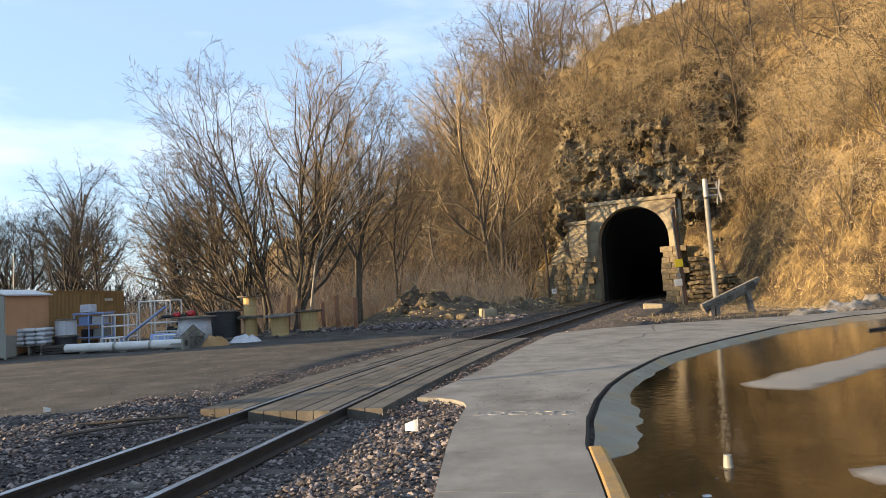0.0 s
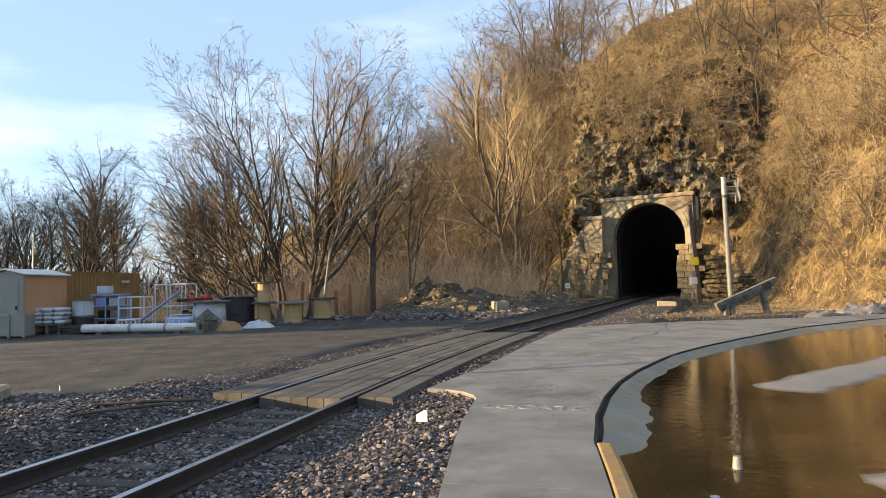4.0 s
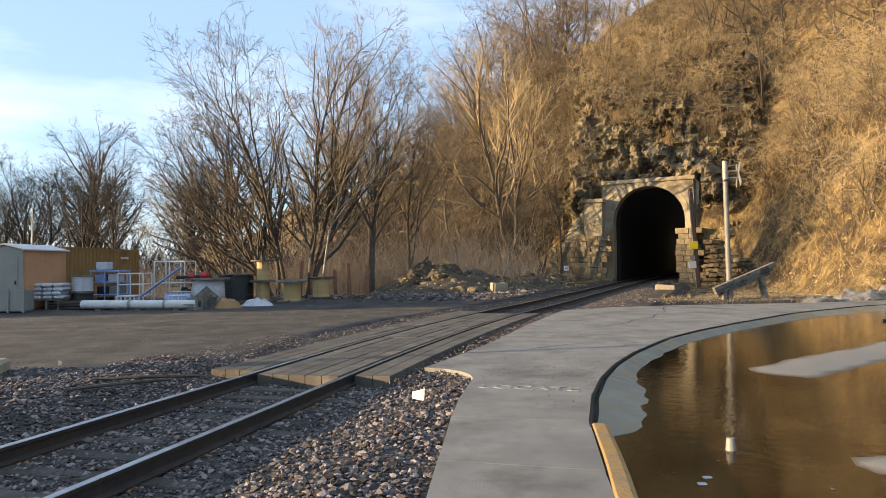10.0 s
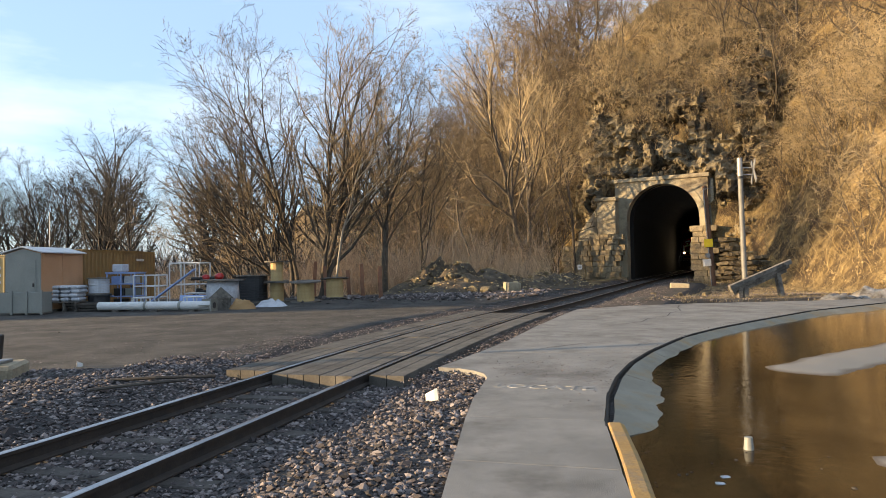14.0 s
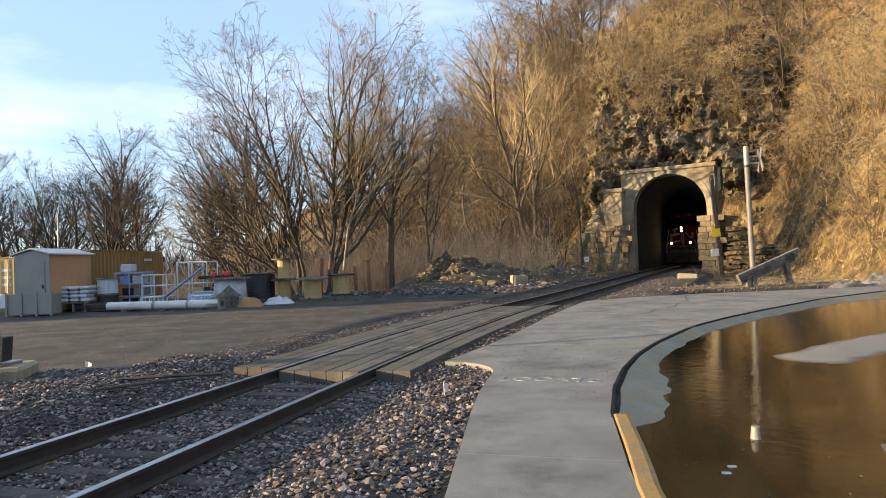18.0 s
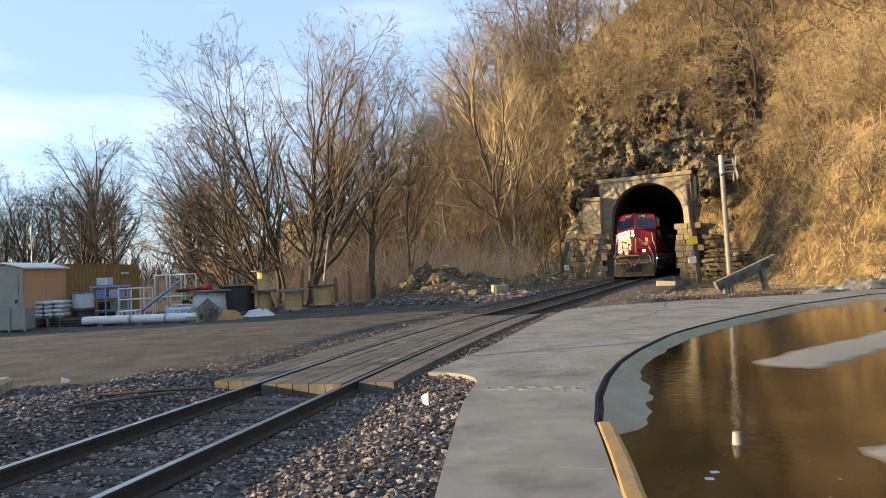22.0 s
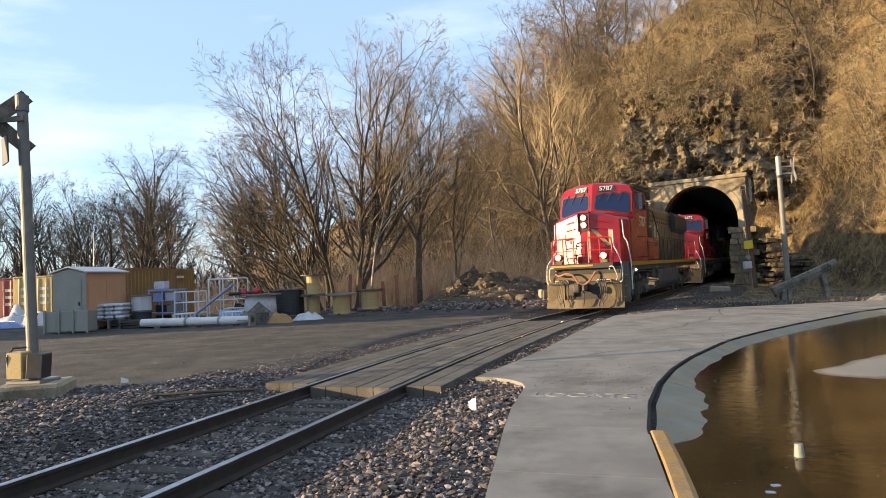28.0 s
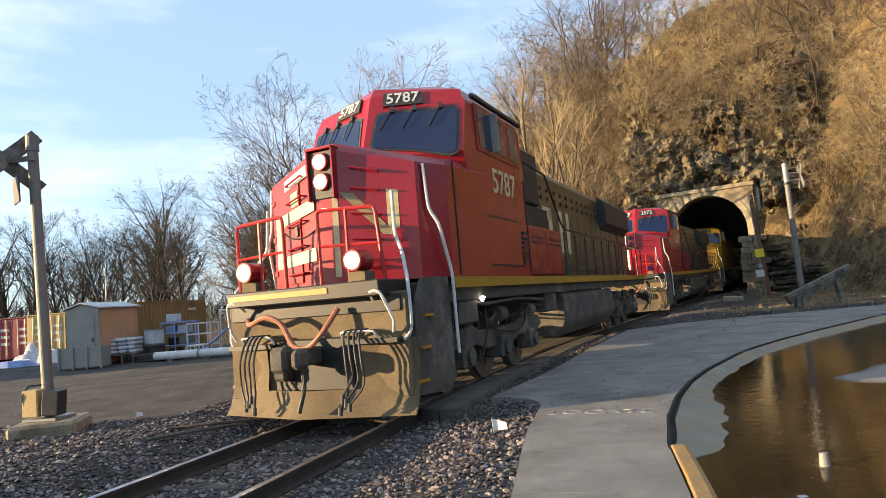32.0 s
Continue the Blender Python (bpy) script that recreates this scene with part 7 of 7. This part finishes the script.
bp_ = thing("utility_post", pose(17.8, 46.0, gz(17.8, 46) - 0.05, 0, -3.6, 0), "leaning brown wooden post with yellow tag and meter boxes", "utility post")
part("shaft", rod(B(), (0, 0, 0), (0, 0, 7.1), 0.185, 0.15, n=14), surf("brown_pole", (0.10, 0.05, 0.032), (0.16, 0.085, 0.05), 5, 0.85, 0.4, 30), bp_)
part("yellow_tag", box(B(), -0.46, 0.13, -0.235, -0.20, 2.78, 3.34), M["yellow_sign"], bp_, "square yellow tag")
part("meter_box", box(B(), -0.66, -0.15, -0.38, -0.12, 1.45, 1.94, bevel=0.02), M["white_metal"], bp_)
part("meter", rod(B(), (-0.33, -0.1, 2.2), (-0.33, -0.38, 2.2), 0.15, n=16), M["galv"], bp_)
part("conduit", pipe(B(), [(-0.20, -0.16, 0.0), (-0.20, -0.17, 2.3), (-0.18, -0.17, 6.5), (-0.12, -0.17, 6.9)], 0.04), M["galv"], bp_)
part("bracket", pipe(B(), [(-0.45, -0.05, 6.6), (0, -0.18, 6.85), (0.6, -0.05, 6.95)], 0.025), M["galv"], bp_)

bc = thing("timber_barrier", pose(0, 0, 0), "collapsed barrier of weathered grey timbers on short posts", "barrier")
a, b = Vector((11.7, 28.6, 0.32)), Vector((14.75, 29.4, 1.42))
for k in range(3):
    d = (b - a)
    m = Matrix.Translation(a.lerp(b, 0.5) + Vector((0, 0.10 * k - 0.1, -0.16 * k + 0.12))) @ d.to_track_quat("X", "Z").to_matrix().to_4x4()
    part("beam", box(B(), -d.length / 2 + 0.12 * k, d.length / 2 - 0.08 * k, -0.09, 0.09, -0.10, 0.10, m, bevel=0.02), M["grey_wood"], bc, "split grey beam")
for x, y, h, ry in ((14.35, 29.35, 1.35, 11), (12.25, 28.75, 0.62, 2), (12.55, 28.9, 0.7, -1)):
    part("post", box(B(), -0.11, 0.11, -0.11, 0.11, -0.2, h, pose(x, y, gz(x, y), 0, -ry, 10), bevel=0.02), M["grey_wood"], bc)

ss = thing("small_sign", pose(8.5, 46.0, gz(8.5, 46)), "small white sign on a thin stake", "sign")
part("stake", rod(B(), (0, 0, 0), (0, 0, 1.1), 0.012, n=6), M["galv"], ss)
part("board", box(B(), -0.16, 0.16, -0.02, 0.0, 1.02, 1.36), M["white_metal"], ss)
part("printed_bar", box(B(), -0.10, 0.10, -0.026, -0.021, 1.12, 1.24), M["galv"], ss, "unreadable grey print")

# crossing sign mast in the foreground
cb = thing("crossing_sign", pose(-7.35, 9.9, gz(-7.35, 9.9)), "grey steel crossing mast with crossed boards on a concrete footing", "crossing sign")
part("footing", box(B(), -0.45, 0.5, -0.55, 0.45, -0.25, 0.20, pose(0, 0, 0, 0, 0, 20), bevel=0.05), M["old_concrete"], cb, "chipped concrete footing")
part("base_plate", box(B(), -0.28, 0.28, -0.25, 0.25, 0.20, 0.25, bevel=0.01), M["galv"], cb)
tilt = pose(0, 0, 0, 0, -1.7, 0)
part("mast", rod(B(), tilt @ Vector((0, 0, 0.25)), tilt @ Vector((0, 0, 4.78)), 0.085, 0.08, n=18), M["dull_steel"], cb)
part("collar", rod(B(), tilt @ Vector((0, 0, 1.25)), tilt @ Vector((0, 0, 1.29)), 0.092, n=18), M["dull_steel"], cb)
part("cap", rod(B(), tilt @ Vector((0, 0, 4.56)), tilt @ Vector((0, 0, 4.82)), 0.097, n=18), M["dull_steel"], cb)
jb = part("junction_box", box(B(), -0.24, 0.02, -0.30, -0.06, 0.28, 0.70, bevel=0.015), M["cream_box"], cb, "cream junction box")
part("lid", box(B(), 0.02, 0.27, -0.33, -0.05, 0.30, 0.68, pose(0, 0, 0, 0, 4, 8), bevel=0.015), M["black"], jb, "open black lid")
part("conduit", pipe(B(), [(-0.2, -0.28, 0.3), (-0.22, -0.30, 0.62), (-0.16, -0.25, 0.76), (-0.05, -0.1, 0.76)], 0.018), M["black"], cb)
for a, off in ((42, -0.12), (-42, -0.15)):
    part("sign_board", box(B(), -0.68, 0.68, -0.012, 0.012, -0.115, 0.115, tilt @ pose(-0.42, off, 4.42, 0, 0, 42) @ Matrix.Rotation(radians(a), 4, "Y"), bevel=0.004), M["grey_wood"], cb, "weathered crossed sign board")
part("track_plate", box(B(), -0.18, 0.18, -0.012, 0.012, -0.22, 0.22, tilt @ pose(-0.22, -0.13, 3.92, 0, 0, -40), bevel=0.004), M["black"], cb, "dark back of a small plate")
part("arm", box(B(), -0.55, 0.1, -0.12, -0.08, 4.38, 4.46, tilt), M["grey_wood"], cb)

# ---- small things ----
M["faded_white"] = surf("faded_ground_paint", (0.227, 0.227, 0.223), (0.336, 0.336, 0.328), 9, 0.8, 0.0, c3=(0.206, 0.197, 0.176), spots=0.47)
mark = words("LOCATE", 0.34, M["faded_white"], pose(1.05, 8.35, 0.001, 0, 0, -14), pavement, "painted_word", "faded white sprayed word")
# two thin dark lines laid on the slabs
for pts in ([(4.2, 16.9), (4.9, 17.6), (5.3, 18.5), (6.1, 19.3), (6.6, 20.6), (7.2, 21.4), (7.6, 22.9), (8.1, 24.2)], [(1.5, 12.2), (2.4, 12.9), (3.2, 13.2)]):
    bm = B()
    a = [bm.verts.new((x - 0.012 - rr.uniform(0, 0.012), y, 0.004)) for x, y in pts]
    c = [bm.verts.new((x + 0.012 + rr.uniform(0, 0.012), y, 0.004)) for x, y in pts]
    for i in range(len(pts) - 1):
        bm.faces.new((a[i], c[i], c[i + 1], a[i + 1]))
    part("crack", bm, M["tie"], pavement, "thin dark line across the slab")

cup = thing("plastic_cup", pose(2.56, 5.9, -0.145), "upturned translucent white plastic cup standing in the puddle", "cup")
bm = rod(B(), (0, 0, 0), (0, 0, 0.135), 0.047, 0.034, n=24)
part("body", bm, M["off_white"], cup, smooth=False)
part("rim", rod(B(), (0, 0, 0.0), (0, 0, 0.012), 0.050, n=24), M["off_white"], cup)
mound("snow_bank", 19.0, 28.6, 2.7, 0.7, 0.32, M["snow"], "dirty melting snow bank along the lot", "snow bank", 0.6, 6, rz=12, kind="structure", steps=36)
mound("snow_bank", 25.0, 29.6, 4.2, 1.0, 0.5, M["snow"], "dirty melting snow bank along the lot", "snow bank", 0.6, 8, rz=8, kind="structure", steps=36)
mound("snow_patch", 15.9, 27.6, 1.1, 0.35, 0.12, M["snow"], "thin patch of old snow", "snow", 0.5, 3, rz=10, kind="structure")
for k, (x0, y0, x1, y1) in enumerate(((-5.2, 9.2, -3.6, 9.5), (-4.9, 8.5, -3.9, 9.2))):
    st = part("bent_bar", pipe(B(), [(x0, y0, 0.01), ((x0 + x1) / 2, (y0 + y1) / 2 - 0.06, 0.03), (x1, y1, 0.01)], 0.025), M["tie"])
    tagged(st, "flat rusty bar lying on the stones", "metal bar", "scrap on the stones")
for x, y in ((1.95, 5.0), (2.05, 5.15)):
    st = part("litter", box(B(), -0.035, 0.035, -0.02, 0.02, 0, 0.012, bevel=0.004), M["plastic"])
    st.matrix_basis = pose(x, y, -0.125, 4, 3, rr.uniform(0, 90))
    tagged(st, "scrap of pale litter floating at the kerb", "litter", "litter in the puddle")
bl = thing("fallen_branch", pose(0, 0, 0), "dark branch lying in the shallow water", "branch")
part("stem", pipe(B(), [(12.4, 18.6, -0.10), (13.3, 19.0, -0.07), (14.4, 19.3, -0.09)], 0.04), M["dark_bark"], bl)
part("twig", pipe(B(), [(13.3, 19.0, -0.07), (13.7, 19.3, -0.02), (14.0, 19.6, -0.04)], 0.018), M["dark_bark"], bl)


rd = random.Random(77)
spots = []
for _ in range(260):
    y = rd.uniform(4.2, 16)
    x = kerb_x(y) + 0.25 + 5.5 * rd.random() ** 1.8
    if lot_z(x, y) < -0.13:
        spots.append((x, y, -0.121))
stones("puddle_debris", spots, "dark leaf scraps and grit floating on the puddle", 0.013, M["tie"])
spots = []
for _ in range(900):
    x, y = rd.gauss(1.3, 0.8), rd.gauss(9.7, 0.7)
    if walk_left(min(y, 9.4)) + 0.1 < x < kerb_x(y) - 0.1:
        spots.append((x, y, 0.003))
for _ in range(500):
    y = rd.uniform(7, 22)
    spots.append((kerb_x(y) - 0.05 - 0.5 * rd.random() ** 2, y, 0.003))
stones("apron_grit", spots, "grit washed over the concrete apron", 0.0055, M["stone"])


def marker_flag(x, y, z, size, label):
    t = thing("marker_flag", pose(x, y, z), label, "marker flag", "marker flags")
    part("wire", rod(B(), (0, 0, -0.15), (0, 0, size * 1.05), 0.003, n=5), M["galv"], t)
    bm = B()
    n = 6
    for side in (0.0015, -0.0015):
        cols = []
        for i in range(n + 1):
            u = i / n
            hgt = size * (1 - 0.45 * u)
            w = 0.10 * size * math.sin(u * 5)
            cols.append((bm.verts.new((size * u * 1.15, w + side, size * 0.02)), bm.verts.new((size * u * 1.15, w + side, hgt))))
        for i in range(n):
            bm.faces.new((cols[i][0], cols[i + 1][0], cols[i + 1][1], cols[i][1]))
    return t, part("cloth", bm, M["flag"], t, "fluttering white plastic flag", smooth=True)


flag_a, cloth_a = marker_flag(-0.27, 7.85, -0.05, 0.15, "white plastic marker flag fluttering on a wire in the ballast")
flag_b, cloth_b = marker_flag(-6.45, 10.8, -0.02, 0.10, "white plastic marker flag fluttering on a wire by the yard")


def flutter(cloth, rows):
    """Rows of seconds and how far the flag points left (1) or right (-1)."""
    out = []
    ts = [r[0] for r in rows]
    an = [180 - math.degrees(math.acos(max(-1, min(1, r[1])))) for r in rows]
    t = 0.0
    while t < 32.001:
        a = float(np.interp(t, ts, an)) + 10 * math.sin(t * 5.1)
        out.append((t, pose(0, 0, 0, 0, 6 * math.sin(t * 3.7), a)))
        t += 0.25
    walk(cloth, out)


def wave_flags():
    flutter(cloth_a, [(0, 0.96), (1, 0.2), (2, 0.0), (3, 1), (5.5, -0.35), (6, -1), (6.5, -0.65), (7, 0.08), (8, 0.42), (9, 0.85), (11, 0.88), (13, 0.92), (17, 0.65), (18.5, -0.42), (19.5, -0.65), (21, 0.3), (23, 0.92), (24.5, 1), (29, 0.58), (30.5, 0), (32, -1)])
    flutter(cloth_b, [(0, -0.5), (1, 1), (2, 0.4), (3, 0.05), (5.5, 0.6), (6, 1), (7, 0.2), (8, -0.9), (9, 0.17), (11, 0), (13, -0.1), (17, -1), (24, -0.6), (32, -0.85)])


# ---- what moves ----
def motions():
    move_train()
    wave_flags()


motions()
